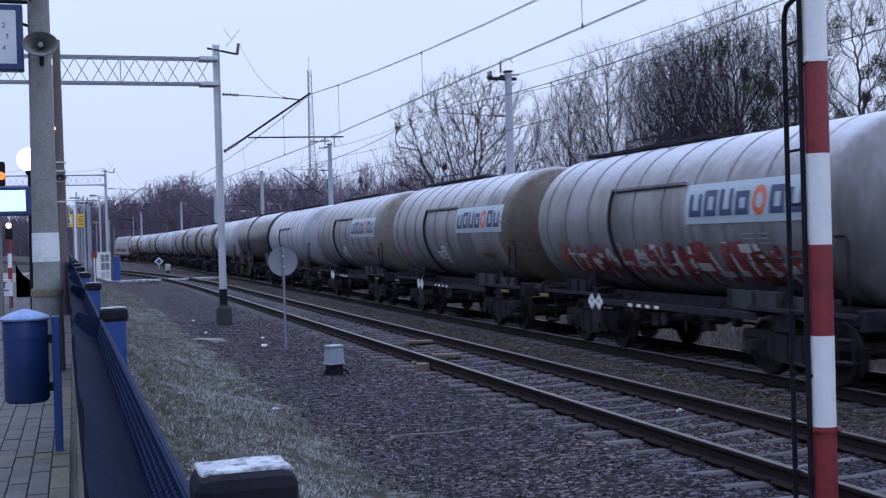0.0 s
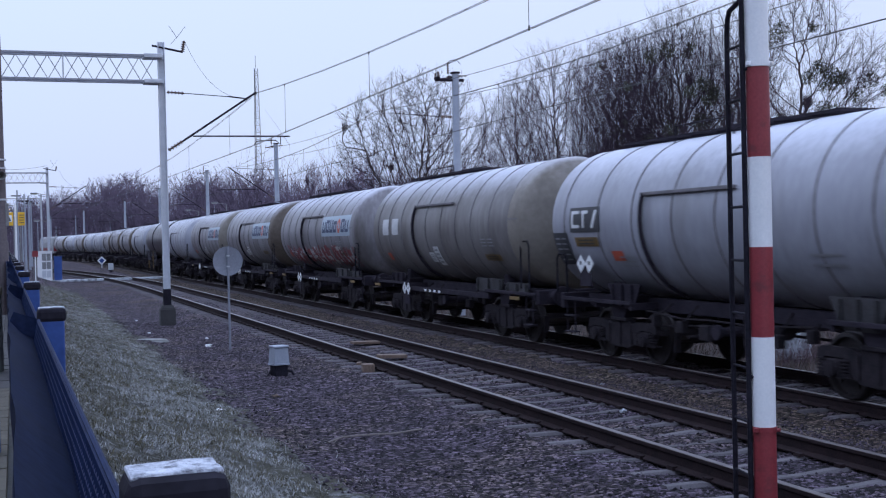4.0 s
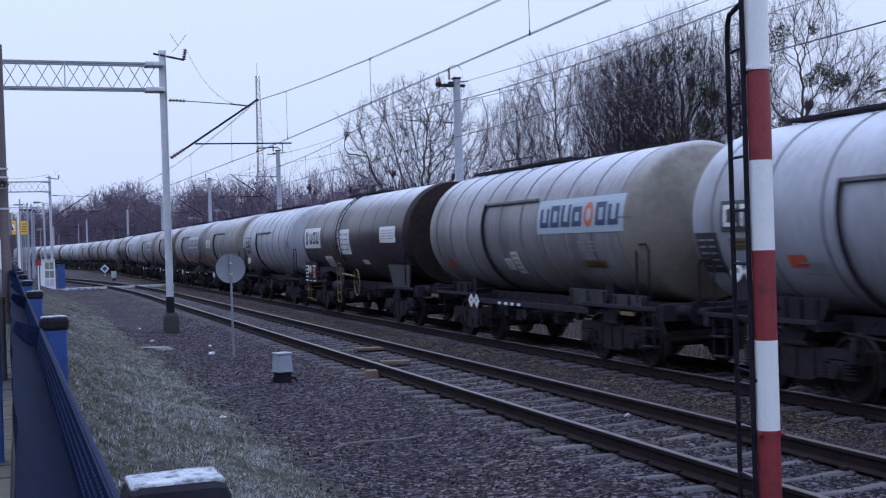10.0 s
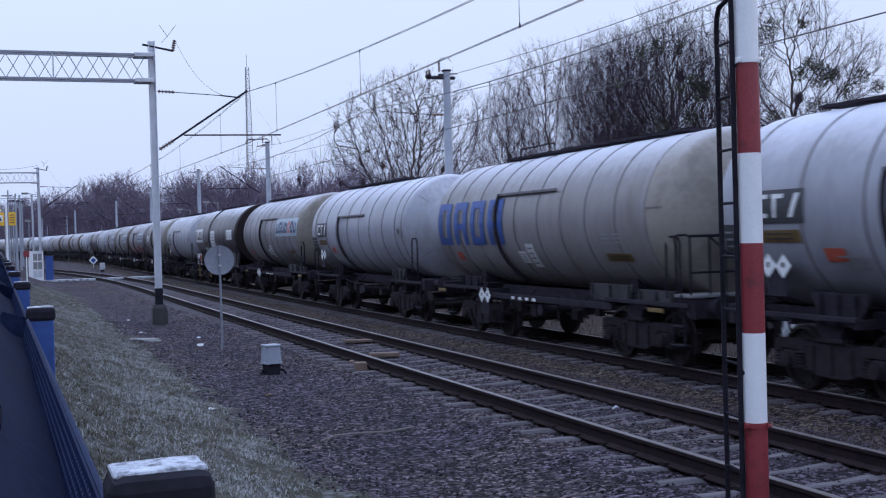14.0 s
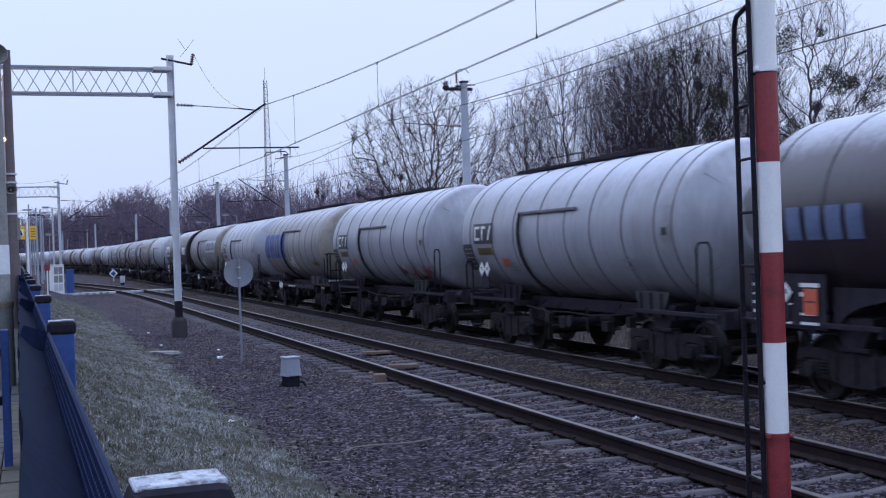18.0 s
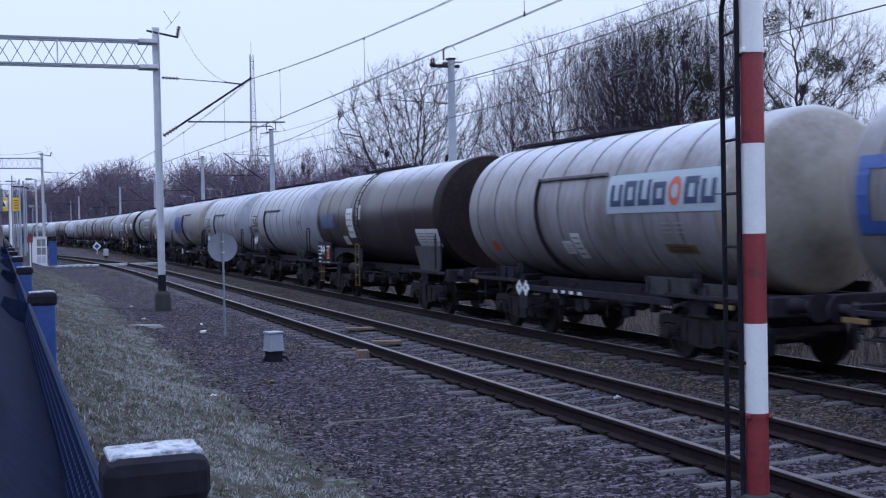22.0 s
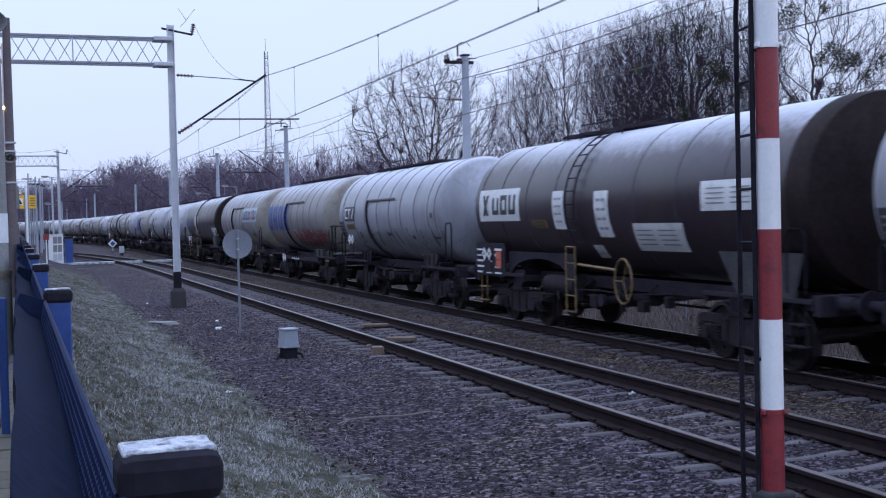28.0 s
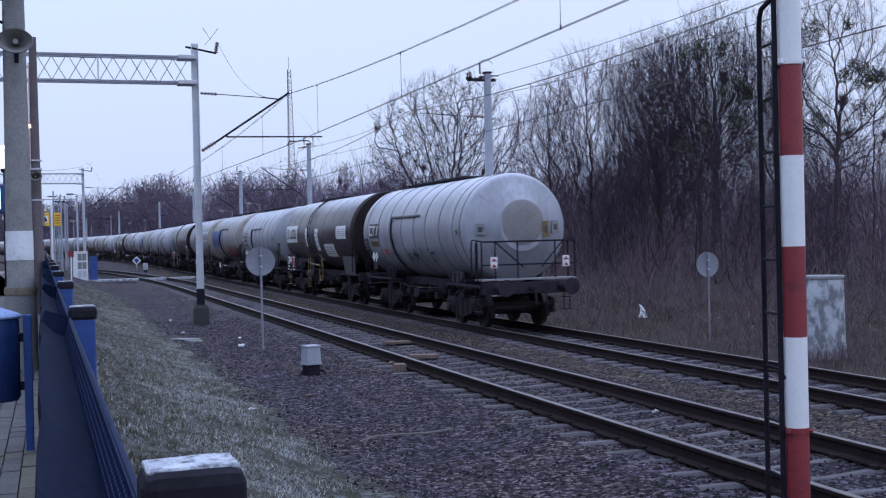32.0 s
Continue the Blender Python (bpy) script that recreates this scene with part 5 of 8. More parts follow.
for x, z, w, h, mat, lab in ((0.62, 2.5, 0.17, 0.40, M_YELLOW, "yellow-brown warning label"), (0.98, 2.55, 0.27, 0.32, M_STEELGREY, "grey square label"), (-1.06, 2.52, 0.25, 0.28, M_STEELGREY, "grey square label")):
    bm = bmesh.new()
    sl = 1.0 - min(1, max(0, (abs(x) - 0.62) / 0.66))
    y = -5.585 if abs(x) <= 0.62 else -5.16 - 0.34 * (1 - (math.hypot(x, z - zc) - 0.62) / 0.66) - 0.05
    tilt = 0 if abs(x) <= 0.62 else (27 if x > 0 else -27)
    box(bm, (-w / 2, -0.006, -h / 2), (w / 2, 0.006, h / 2), 0.002, pose(x, y, z, 0, 0, tilt))
    lb_ = part("end_label", bm, mat, last, lab)
    bm = bmesh.new()
    box(bm, (-w / 4, -0.009, -h / 4), (w / 4, -0.006, h / 5), 0, pose(x, y, z, 0, 0, tilt))
    part("label_mark", bm, M_DARKMARK, lb_)


# ---- the engine far ahead ----
def engine():
    e = thing("electric_locomotive", pose(0, 0, 0), "grey and red electric locomotive at the head of the train", "locomotive")
    bm = bmesh.new()
    prof = [(-1.45, 1.1), (-1.5, 1.6), (-1.5, 2.9), (-1.3, 3.7), (-0.9, 3.95), (0.9, 3.95), (1.3, 3.7), (1.5, 2.9), (1.5, 1.6), (1.45, 1.1)]
    ys = [(-8.2, 0.92), (-7.7, 1.0), (7.7, 1.0), (8.2, 0.92)]
    rings = [[bm.verts.new((x * k, y, 1.1 + (z - 1.1) * k)) for x, z in prof] for y, k in ys]
    for p, q in zip(rings, rings[1:]):
        for i in range(len(prof)):
            j = (i + 1) % len(prof)
            bm.faces.new((p[i], p[j], q[j], q[i]))
    bm.faces.new(rings[0]), bm.faces.new(rings[-1])
    bmesh.ops.recalc_face_normals(bm, faces=bm.faces[:])
    part("body", bm, M_STEELGREY, e)
    for s in (-1, 1):
        bm = bmesh.new()
        box(bm, (-1.2, min(s * 8.21, s * 8.0), 2.6), (1.2, max(s * 8.24, s * 8.0), 3.3), 0.02)
        part("cab_window", bm, M_BLACK, e)
        bm = bmesh.new()
        box(bm, (-1.3, min(s * 8.22, s * 8.0), 1.4), (1.3, max(s * 8.25, s * 8.0), 2.3), 0.02)
        part("front_panel", bm, M_SIGRED, e, "red front panel")
        for side in (-1, 1):
            bm = bmesh.new()
            box(bm, (side * 1.51 - 0.02, -6.5, 1.5), (side * 1.51 + 0.02, 6.5, 2.0), 0.01)
            part("side_stripe", bm, M_SIGRED, e)
    for y in (-4.6, 4.6):
        bg = new("bogie", BOGIE_ME)
        bg.parent = e
        bg.matrix_basis = pose(0, y, 0)
        for dy in (-0.9, 0.9):
            ws = new("wheelset", WHEELSET_ME)
            ws.parent = bg
            ws.matrix_basis = pose(0, dy, 0.46)
    bm = bmesh.new()
    path_rod(bm, [(0, -4, 3.95), (0, -2.6, 4.6), (0, -4.0, 5.15)], 0.05, 6)
    rod(bm, (-0.8, -4, 5.17), (0.8, -4, 5.17), 0.04, 6)
    part("pantograph", bm, M_UNDER, e)
    return e


cars.append((engine(), 281.0 + 9.5, "engine", 0, 0))
# ---- masts, wires and signals along the line ----
def lattice_mast(x, y, h, label):
    """A galvanised H-section mast on a concrete foot."""
    m = thing("catenary_mast", pose(x, y, 0), label, "catenary mast", "overhead line masts")
    bm = bmesh.new()
    for s in (-1, 1):
        box(bm, (s * 0.085 - 0.01, -0.09, 0.1), (s * 0.085 + 0.01, 0.09, h), 0.004)
    box(bm, (-0.085, -0.008, 0.1), (0.085, 0.008, h))
    part("shaft", bm, M_MASTGREY, m)
    bm = bmesh.new()
    box(bm, (-0.105, -0.11, 0.3), (0.105, 0.11, 0.78), 0.01)
    part("base_sleeve", bm, M_BLACK, m, "black painted mast base")
    bm = bmesh.new()
    r = [bm.verts.new((a * w, b * w, z)) for z, w in ((-0.5, 0.215), (0.22, 0.205), (0.30, 0.15), (0.32, 0.14)) for a, b in ((-1, -1), (1, -1), (1, 1), (-1, 1))]
    for k in range(3):
        for i in range(4):
            j = (i + 1) % 4
            bm.faces.new((r[k * 4 + i], r[k * 4 + j], r[k * 4 + 4 + j], r[k * 4 + 4 + i]))
    bm.faces.new(r[12:16])
    bmesh.ops.recalc_face_normals(bm, faces=bm.faces[:])
    bmesh.ops.bevel(bm, geom=bm.edges[:], offset=0.02, segments=2, affect="EDGES")
    part("foundation", bm, M_DARKCONC, m, "dark weathered concrete foot")
    return m


def insulator(parent, a, b, r=0.055):
    bm = bmesh.new()
    a, b = Vector(a), Vector(b)
    n = 5
    rod(bm, a, b, r * 0.45, 8)
    for i in range(n):
        p = a.lerp(b, (i + 0.3) / n)
        q = a.lerp(b, (i + 0.6) / n)
        rod(bm, p, q, r, 10)
    return part("insulator", bm, M_INSUL, parent)


def cantilever(m, x0, z_shift=0.0, flip=1, reach=1.0):
    """Tube, stay, registration arm and insulators, in the mast's space."""
    f = flip * reach
    bm = bmesh.new()
    rod(bm, (f * 0.55, 0, 5.0 + z_shift), (f * 2.72, 0, 6.46 + z_shift), 0.03, 8)
    part("bracket_tube", bm, M_UNDER, m)
    insulator(m, (f * 0.14, 0, 4.74 + z_shift), (f * 0.55, 0, 5.0 + z_shift), 0.06)
    bm = bmesh.new()
    rod(bm, (f * 0.62, 0, 6.38 + z_shift), (f * 2.0, 0, 6.30 + z_shift), 0.012, 6)
    rod(bm, (f * 1.9, 0, 6.31 + z_shift), (f * 2.42, 0, 6.26 + z_shift), 0.02, 6)
    part("stay_rod", bm, M_UNDER, m)
    insulator(m, (f * 0.14, 0, 6.40 + z_shift), (f * 0.62, 0, 6.38 + z_shift), 0.05)
    bm = bmesh.new()
    rod(bm, (f * 0.85, 0, 5.15 + z_shift), (f * 3.68, 0, 5.17 + z_shift), 0.022, 8)
    arm = part("registration_arm", bm, M_UNDER, m)
    bm = bmesh.new()
    path_rod(bm, [(f * 3.4, 0, 5.16 + z_shift), (f * 3.4, 0, 4.93 + z_shift), (f * 3.25, 0.0, 5.05 + z_shift), (f * 2.7, 0, 5.02 + z_shift), (f * 2.62, 0, 4.92 + z_shift)], 0.016, 6)
    part("steady_arm", bm, M_UNDER, arm)


def gantry_beam(m, x0, x1, z0, z1):
    """Lattice portal beam, in the mast's space; four chords and crossed braces."""
    for y in (-0.2, 0.2):
        for z in (z0, z1):
            bm = bmesh.new()
            box(bm, (x0, y - 0.03, z - 0.03), (x1, y + 0.03, z + 0.03), 0.005)
            part("beam_chord", bm, M_LATTICE, m)
    n = int(abs(x1 - x0) / 0.41)
    for y in (-0.2, 0.2):
        for i in range(n):
            xa, xb = x0 + (x1 - x0) * i / n, x0 + (x1 - x0) * (i + 1) / n
            bm = bmesh.new()
            za, zb = (z0, z1) if (i % 2 == 0) == (y < 0) else (z1, z0)
            rod(bm, (xa, y, za), (xb, y, zb), 0.012, 5)
            part("lattice_brace", bm, M_LATTICE, m)
    bm = bmesh.new()
    rod(bm, (x1 - 2.5, -0.2, z0), (x1 - 2.5, -0.2, z1), 0.02, 5)
    part("beam_post", bm, M_GALV, m)
    for z in (z0, z1):
        bm = bmesh.new()
        box(bm, (x1 - 0.32, -0.26, z - 0.06), (x1 + 0.2, 0.26, z + 0.06), 0.02)
        part("beam_collar", bm, M_GALV, m)


def arrester(m, z):
    bm = bmesh.new()
    rod(bm, (-0.25, 0, z - 0.1), (0.62, 0.0, z - 0.26), 0.03, 6)
    part("top_arm", bm, M_UNDER, m)
    insulator(m, (0.60, 0, z - 0.26), (0.66, 0, z + 0.06), 0.06)
    bm = bmesh.new()
    pts = []
    a, b = Vector((0.67, 0, z + 0.06)), Vector((2.45, 0, 6.25))
    for i in range(13):
        u = i / 12
        p = a.lerp(b, u)
        p.z -= 0.62 * 4 * u * (1 - u) * (1 - 0.35 * u)
        pts.append(p)
    path_rod(bm, pts, 0.005, 5)
    part("jumper_cable", bm, M_WIRE, m)
    for hp in ([(0.30, 0.1, z - 0.02), (0.48, 0.12, z + 0.18), (0.72, 0.14, z + 0.5)], [(0.25, 0.1, z + 0.5), (0.48, 0.12, z + 0.16)]):
        bm = bmesh.new()
        path_rod(bm, hp, 0.007, 5)
        part("arcing_horn", bm, M_WIRE, m)


MASTS = [(4.05, 34.2), (2.35, 90.0), (2.9, 138.0)]
for k, (mx, my) in enumerate(MASTS):
    mm = lattice_mast(mx, my, 7.82, "grey steel overhead line mast carrying a lattice portal beam")
    cantilever(mm, mx)
    gantry_beam(mm, -15.5, -0.18, 6.68, 7.40)
    arrester(mm, 7.82)
    bm = bmesh.new()
    for s in (-1, 1):
        box(bm, (-15.6 + s * 0.10 - 0.012, -0.11, -0.4), (-15.6 + s * 0.10 + 0.012, 0.11, 7.82), 0.004)
    box(bm, (-15.7, -0.008, -0.4), (-15.5, 0.008, 7.82))
    part("second_shaft", bm, M_MASTGREY, mm)
    if k == 0:
        continue
    bm = bmesh.new()
    pts = [(-15.6, 0, 7.9)]
    for a, b in ((-15.6, -10.5), (-10.5, -5.2), (-5.2, 0)):
        for i in range(1, 9):
            u = i / 8
            pts.append((a + (b - a) * u, 0, 7.92 - 0.28 * 4 * u * (1 - u)))
    path_rod(bm, pts, 0.01, 5)
    part("earth_wire", bm, M_WIRE, mm)

# single posts beyond the train
for k, (px, py) in enumerate(((14.2, 37.3), (14.2, 66.4), (14.2, 92.0), (14.0, 122.0), (13.4, 155.0), (10.5, 195.0), (6.5, 232.0))):
    h = 7.65
    pm = thing("catenary_post", pose(px, py, -0.6), "grey steel overhead line post beyond the train", "catenary post", "far overhead line posts")
    bm = bmesh.new()
    lathe(bm, [(0, 0.17), (3.6, 0.15), (3.62, 0.165), (3.75, 0.165), (3.77, 0.15), (h + 0.6, 0.12)], 0, 16, axis="z")
    part("shaft", bm, M_POSTBLUE, pm, smooth=True)
    bm = bmesh.new()
    box(bm, (-0.30, -0.03, h + 0.42), (0.12, 0.03, h + 0.48), 0.01)
    box(bm, (-0.135, -0.135, h + 0.56), (0.135, 0.135, h + 0.63), 0.02)
    part("top_bracket", bm, M_UNDER, pm)
    insulator(pm, (-0.16, 0, h + 0.42), (-0.62, 0, h + 0.36), 0.045)
    insulator(pm, (-0.26, 0, h + 0.55), (-0.26, 0, h + 0.95), 0.05)
    insulator(pm, (0.12, 0, h + 0.5), (0.42, 0, h + 0.5), 0.03)
    insulator(pm, (-0.15, 0, 6.75), (-0.55, 0, 6.75), 0.05)
    bm = bmesh.new()
    rod(bm, (-0.55, 0, 6.75), (-2.35, 0, 6.85), 0.014, 6)
    part("stay_rod", bm, M_UNDER, pm)
    if k == 0:
        bm = bmesh.new()
        box(bm, (-0.72, -0.05, h + 0.30), (0.3, 0.05, h + 0.40), 0.01)
        box(bm, (-0.72, -0.16, h + 0.36), (-0.60, 0.16, h + 0.44), 0.01)
        part("crossarm", bm, M_UNDER, pm)
        for y in (-0.12, 0.12):
            insulator(pm, (-0.66, y, h + 0.44), (-0.66, y, h + 0.60), 0.05)
    else:
        bm = bmesh.new()
        rod(bm, (-0.5, 0, 5.35), (-2.75, 0, 6.9), 0.028, 8)
        part("bracket_tube", bm, M_UNDER, pm)
        insulator(pm, (-0.15, 0, 5.1), (-0.5, 0, 5.35), 0.06)
        bm = bmesh.new()
        rod(bm, (-1.0, 0, 5.65), (-3.4, 0, 5.62), 0.02, 6)
        part("registration_arm", bm, M_UNDER, pm)
    bm = bmesh.new()
    path_rod(bm, [(0.2, 0, h + 0.9), (0.05, 0, h + 1.05), (-0.15, 0, h + 1.02), (-0.26, 0, h + 0.95)], 0.012, 5)
    part("jumper_cable", bm, M_WIRE, pm)


def overhead_line(name, x, zc, zm, ys, sag, label, off, double=True):
    """Contact and carrying wires with droppers between supports at the given places."""
    line = thing(name, pose(0, 0, 0), label, "overhead line", "overhead lines")
    for k, dx in enumerate((-0.02, 0.02) if double else (0,)):
        bm = bmesh.new()
        path_rod(bm, [(x + off(y) + dx, y, zc) for y in ys], 0.006, 5)
        part("contact_wire", bm, M_WIRE, line)
    pts = []
    for a, b in zip(ys, ys[1:]):
        n = 14
        for i in range(n + 1):
            u = i / n
            y = a + (b - a) * u
            z = zm - sag * 4 * u * (1 - u)
            xx = x + off(a) + (off(b) - off(a)) * u
            pts.append((xx, y, z))
            if 0 < i < n and i % 2 == 1:
                bm = bmesh.new()
                rod(bm, (xx, y, zc), (xx, y, z), 0.005, 4)
                rod(bm, (xx, y, z - 0.04), (xx, y, z + 0.02), 0.014, 5)
                rod(bm, (xx, y, zc - 0.02), (xx, y, zc + 0.05), 0.014, 5)
                part("dropper", bm, M_WIRE, line)
    for dx in (-0.022, 0.022) if double else (0,):
        bm = bmesh.new()
        path_rod(bm, [(x + dx, y, z) for x, y, z in pts], 0.006, 5)
        part("carrying_wire", bm, M_WIRE, line)
    return line


overhead_line("overhead_line", 6.75, 4.93, 6.42, (-20, 34.2, 90, 138), 0.9, "twin contact wires, carrying wire and droppers over the track", near_bend)
overhead_line("overhead_line", FAR_X, 4.95, 6.3, (-22, 8, 37.3, 66.4, 92, 122, 155, 195), 0.5, "contact and carrying wires above the tank train", bend)
for fx, fz in ((13.94, 8.0), (14.75, 7.55)):
    ln = thing("feeder_line", pose(0, 0, 0), "bare feeder cable strung along the far posts", "cable", "feeder cables")
    bm = bmesh.new()
    sp = (-22, 8, 37.3, 66.4, 92, 122, 155, 195)
    pts = []
    for a, b in zip(sp, sp[1:]):
        for i in range(10):
            u = i / 10
            y = a + (b - a) * u
            pts.append((fx + bend(y), y, fz - 0.6 - 0.35 * 4 * u * (1 - u)))
    path_rod(bm, pts, 0.009, 5)
    part("cable", bm, M_WIRE, ln)

# ---- the red and white signal mast with its ladder ----
sig = thing("signal_mast", pose(4.2, 5.97, 0), "red and white banded signal mast with a black ladder", "signal mast")
for k in range(10):
    z1, z0 = 5.76 - 0.54 * k, 5.22 - 0.54 * k
    bm = bmesh.new()
    lathe(bm, [(max(z0, 0.41), 0.069), (z1, 0.069)], 0, 28, axis="z")
    part("painted_band", bm, M_SIGWHITE if k % 2 == 0 else M_SIGRED, sig, "white band" if k % 2 == 0 else "red band", smooth=True)
for z in (3.075, 0.885):
    bm = bmesh.new()
    lathe(bm, [(z - 0.016, 0.069), (z - 0.016, 0.075), (z + 0.016, 0.075), (z + 0.016, 0.069)], 0, 28, axis="z")
    rod(bm, (0.04, -0.075, z), (0.05, -0.088, z), 0.011, 8)
    box(bm, (-0.09, -0.04, z - 0.014), (-0.068, -0.01, z + 0.014), 0.004)
    part("clamp_collar", bm, M_SIGWHITE if z > 2 else M_SIGRED, sig)
bm = bmesh.new()
box(bm, (-0.1, -0.1, -0.4), (0.1, 0.1, 0.41), 0.02)
part("foundation", bm, M_DARKCONC, sig, "grey concrete foot")
LR = [(-0.083, 0.03), (-0.028, 0.27)]
for i, (lx, ly) in enumerate(LR):
    bm = bmesh.new()
    if i == 0:
        path_rod(bm, [(lx, ly, -0.3), (lx, ly, 3.9)], 0.016, 8)
    else:
        path_rod(bm, [(lx, ly, -0.3), (lx, ly, 3.30), (lx - 0.008, ly - 0.02, 3.38), (lx - 0.02, ly - 0.06, 3.43), (lx - 0.055, ly - 0.22, 3.46)], 0.016, 8)
    part("ladder_rail", bm, M_BLACK, sig)
for k in range(14):
    bm = bmesh.new()
    z = -0.05 + 0.325 * k
    if z < 3.36:
        rod(bm, (*LR[0], z), (*LR[1], z), 0.009, 6)
        part("rung", bm, M_BLACK, sig)
    else:
        bm.free()
for z in (3.05, 1.2):
    bm = bmesh.new()
    rod(bm, (-0.09, 0.03, z), (-0.05, 0.0, z), 0.012, 6)
    part("ladder_bracket", bm, M_BLACK, sig)


# ---- track-side things ----
def round_sign(x, y, z0, zc, label):
    s = thing("round_sign", pose(x, y, 0), label, "railway sign", "round signs seen from behind")
    bm = bmesh.new()
    rod(bm, (0, 0, z0 - 0.2), (0, 0, zc + 0.3), 0.024, 10)
    part("post", bm, M_SIGNBACK, s)
    bm = bmesh.new()
    lathe(bm, [(0.035, 0.305), (0.03, 0.318), (0.05, 0.318), (0.055, 0.30), (0.053, 0.02)], zc, 40)
    part("disc", bm, M_SIGNBACK, s, "grey back of the sign disc", smooth=True)
    bm = bmesh.new()
    box(bm, (-0.03, -0.03, zc + 0.1), (0.03, 0.04, zc + 0.13), 0.004)
    box(bm, (-0.03, -0.03, zc - 0.13), (0.03, 0.04, zc - 0.1), 0.004)
    part("clamp", bm, M_GALV, s)
    return s


round_sign(4.28, 25.2, -0.25, 1.67, "round grey sign seen from behind on a thin post")
round_sign(15.85, 26.15, -0.6, 1.24, "round grey sign seen from behind among dry grass")

jb = thing("junction_box", pose(4.25, 20.1, -0.24, 0, 0, 12), "pale grey tapered junction box on a dark stand", "junction box")
bm = bmesh.new()
ring0 = [bm.verts.new((a * w, b * w, z)) for z, w in ((0.17, 0.15), (0.19, 0.15), (0.195, 0.138), (0.47, 0.122)) for a, b in ((-1, -1), (1, -1), (1, 1), (-1, 1))]
for k in range(3):
    for i in range(4):
        j = (i + 1) % 4
        bm.faces.new((ring0[k * 4 + i], ring0[k * 4 + j], ring0[k * 4 + 4 + j], ring0[k * 4 + 4 + i]))
bm.faces.new(ring0[:4]), bm.faces.new(ring0[12:])
bmesh.ops.recalc_face_normals(bm, faces=bm.faces[:])
bmesh.ops.bevel(bm, geom=bm.edges[:], offset=0.008, segments=2, affect="EDGES")
part("housing", bm, M_POSTBLUE, jb)
bm = bmesh.new()
box(bm, (-0.135, -0.135, 0.468), (0.135, 0.135, 0.505), 0.012)
part("lid", bm, M_POSTBLUE, jb)
bm = bmesh.new()
box(bm, (-0.12, -0.12, -0.1), (0.12, 0.12, 0.175), 0.02)
path_rod(bm, [(-0.22, 0.0, -0.05), (-0.1, 0.1, 0.1), (0.2, -0.08, 0.05), (0.26, -0.1, -0.08)], 0.022, 6)
part("stand", bm, M_BLACK, jb)

mc = thing("manhole_cover", pose(2.95, 28.2, ground_z(2.95, 28.2) - 0.012, -2, 2, 0), "grey round concrete manhole cover lying in the ballast", "manhole cover")
bm = bmesh.new()
lathe(bm, [(-0.04, 0.36), (0.03, 0.36), (0.045, 0.345), (0.05, 0.30), (0.045, 0.29), (0.05, 0.02)], 0, 32, axis="z")
part("cover", bm, M_CONCRETE, mc, smooth=True)
part_ring = bmesh.new()
lathe(part_ring, [(-0.1, 0.40), (0.0, 0.41), (0.012, 0.365), (-0.05, 0.36)], 0, 32, axis="z")
part("seat_ring", part_ring, M_CONCRETE, mc, smooth=True)

for wx, wy, rz, w, l, th in ((7.0, 24.2, 6, 0.26, 0.6, 0.06), (6.6, 21.05, -4, 0.24, 0.55, 0.07), (5.62, 19.3, 80, 0.2, 0.32, 0.16), (5.75, 20.3, 70, 0.08, 0.3, 0.09)):
    zz = -0.172 if wx > 6 else -0.22
    bm = bmesh.new()
    box(bm, (-l / 2, -w / 2, 0), (l / 2, w / 2, th), 0.012)
    ob = part("timber_board", bm, M_WOOD, None)
    ob.matrix_world = pose(wx, wy, zz, 0, 2, rz)
    tagged(ob, "short new timber board lying on the track" if wx > 6 else "timber wedge beside the rail", "timber", "loose timbers")

con = thing("concrete_shaft", pose(16.0, 21.75, -0.75), "pale lime-washed concrete shaft with a flat lid", "concrete shaft")
bm = bmesh.new()
lathe(bm, [(-0.3, 0.52), (0.05, 0.51), (1.2, 0.475), (1.72, 0.47), (1.74, 0.44)], 0, 40, axis="z")
for v in bm.verts:
    k = 0.03 * noise.noise(v.co * 2.2)
    v.co.x, v.co.y = v.co.x * (1 + k), v.co.y * (1 + k)
part("shaft_wall", bm, M_PALECONC, con, smooth=True)
bm = bmesh.new()
lathe(bm, [(1.742, 0.02), (1.742, 0.47), (1.75, 0.485), (1.80, 0.485), (1.81, 0.475), (1.815, 0.02)], 0, 40, axis="z")
part("lid", bm, M_STEELGREY, con, smooth=True)

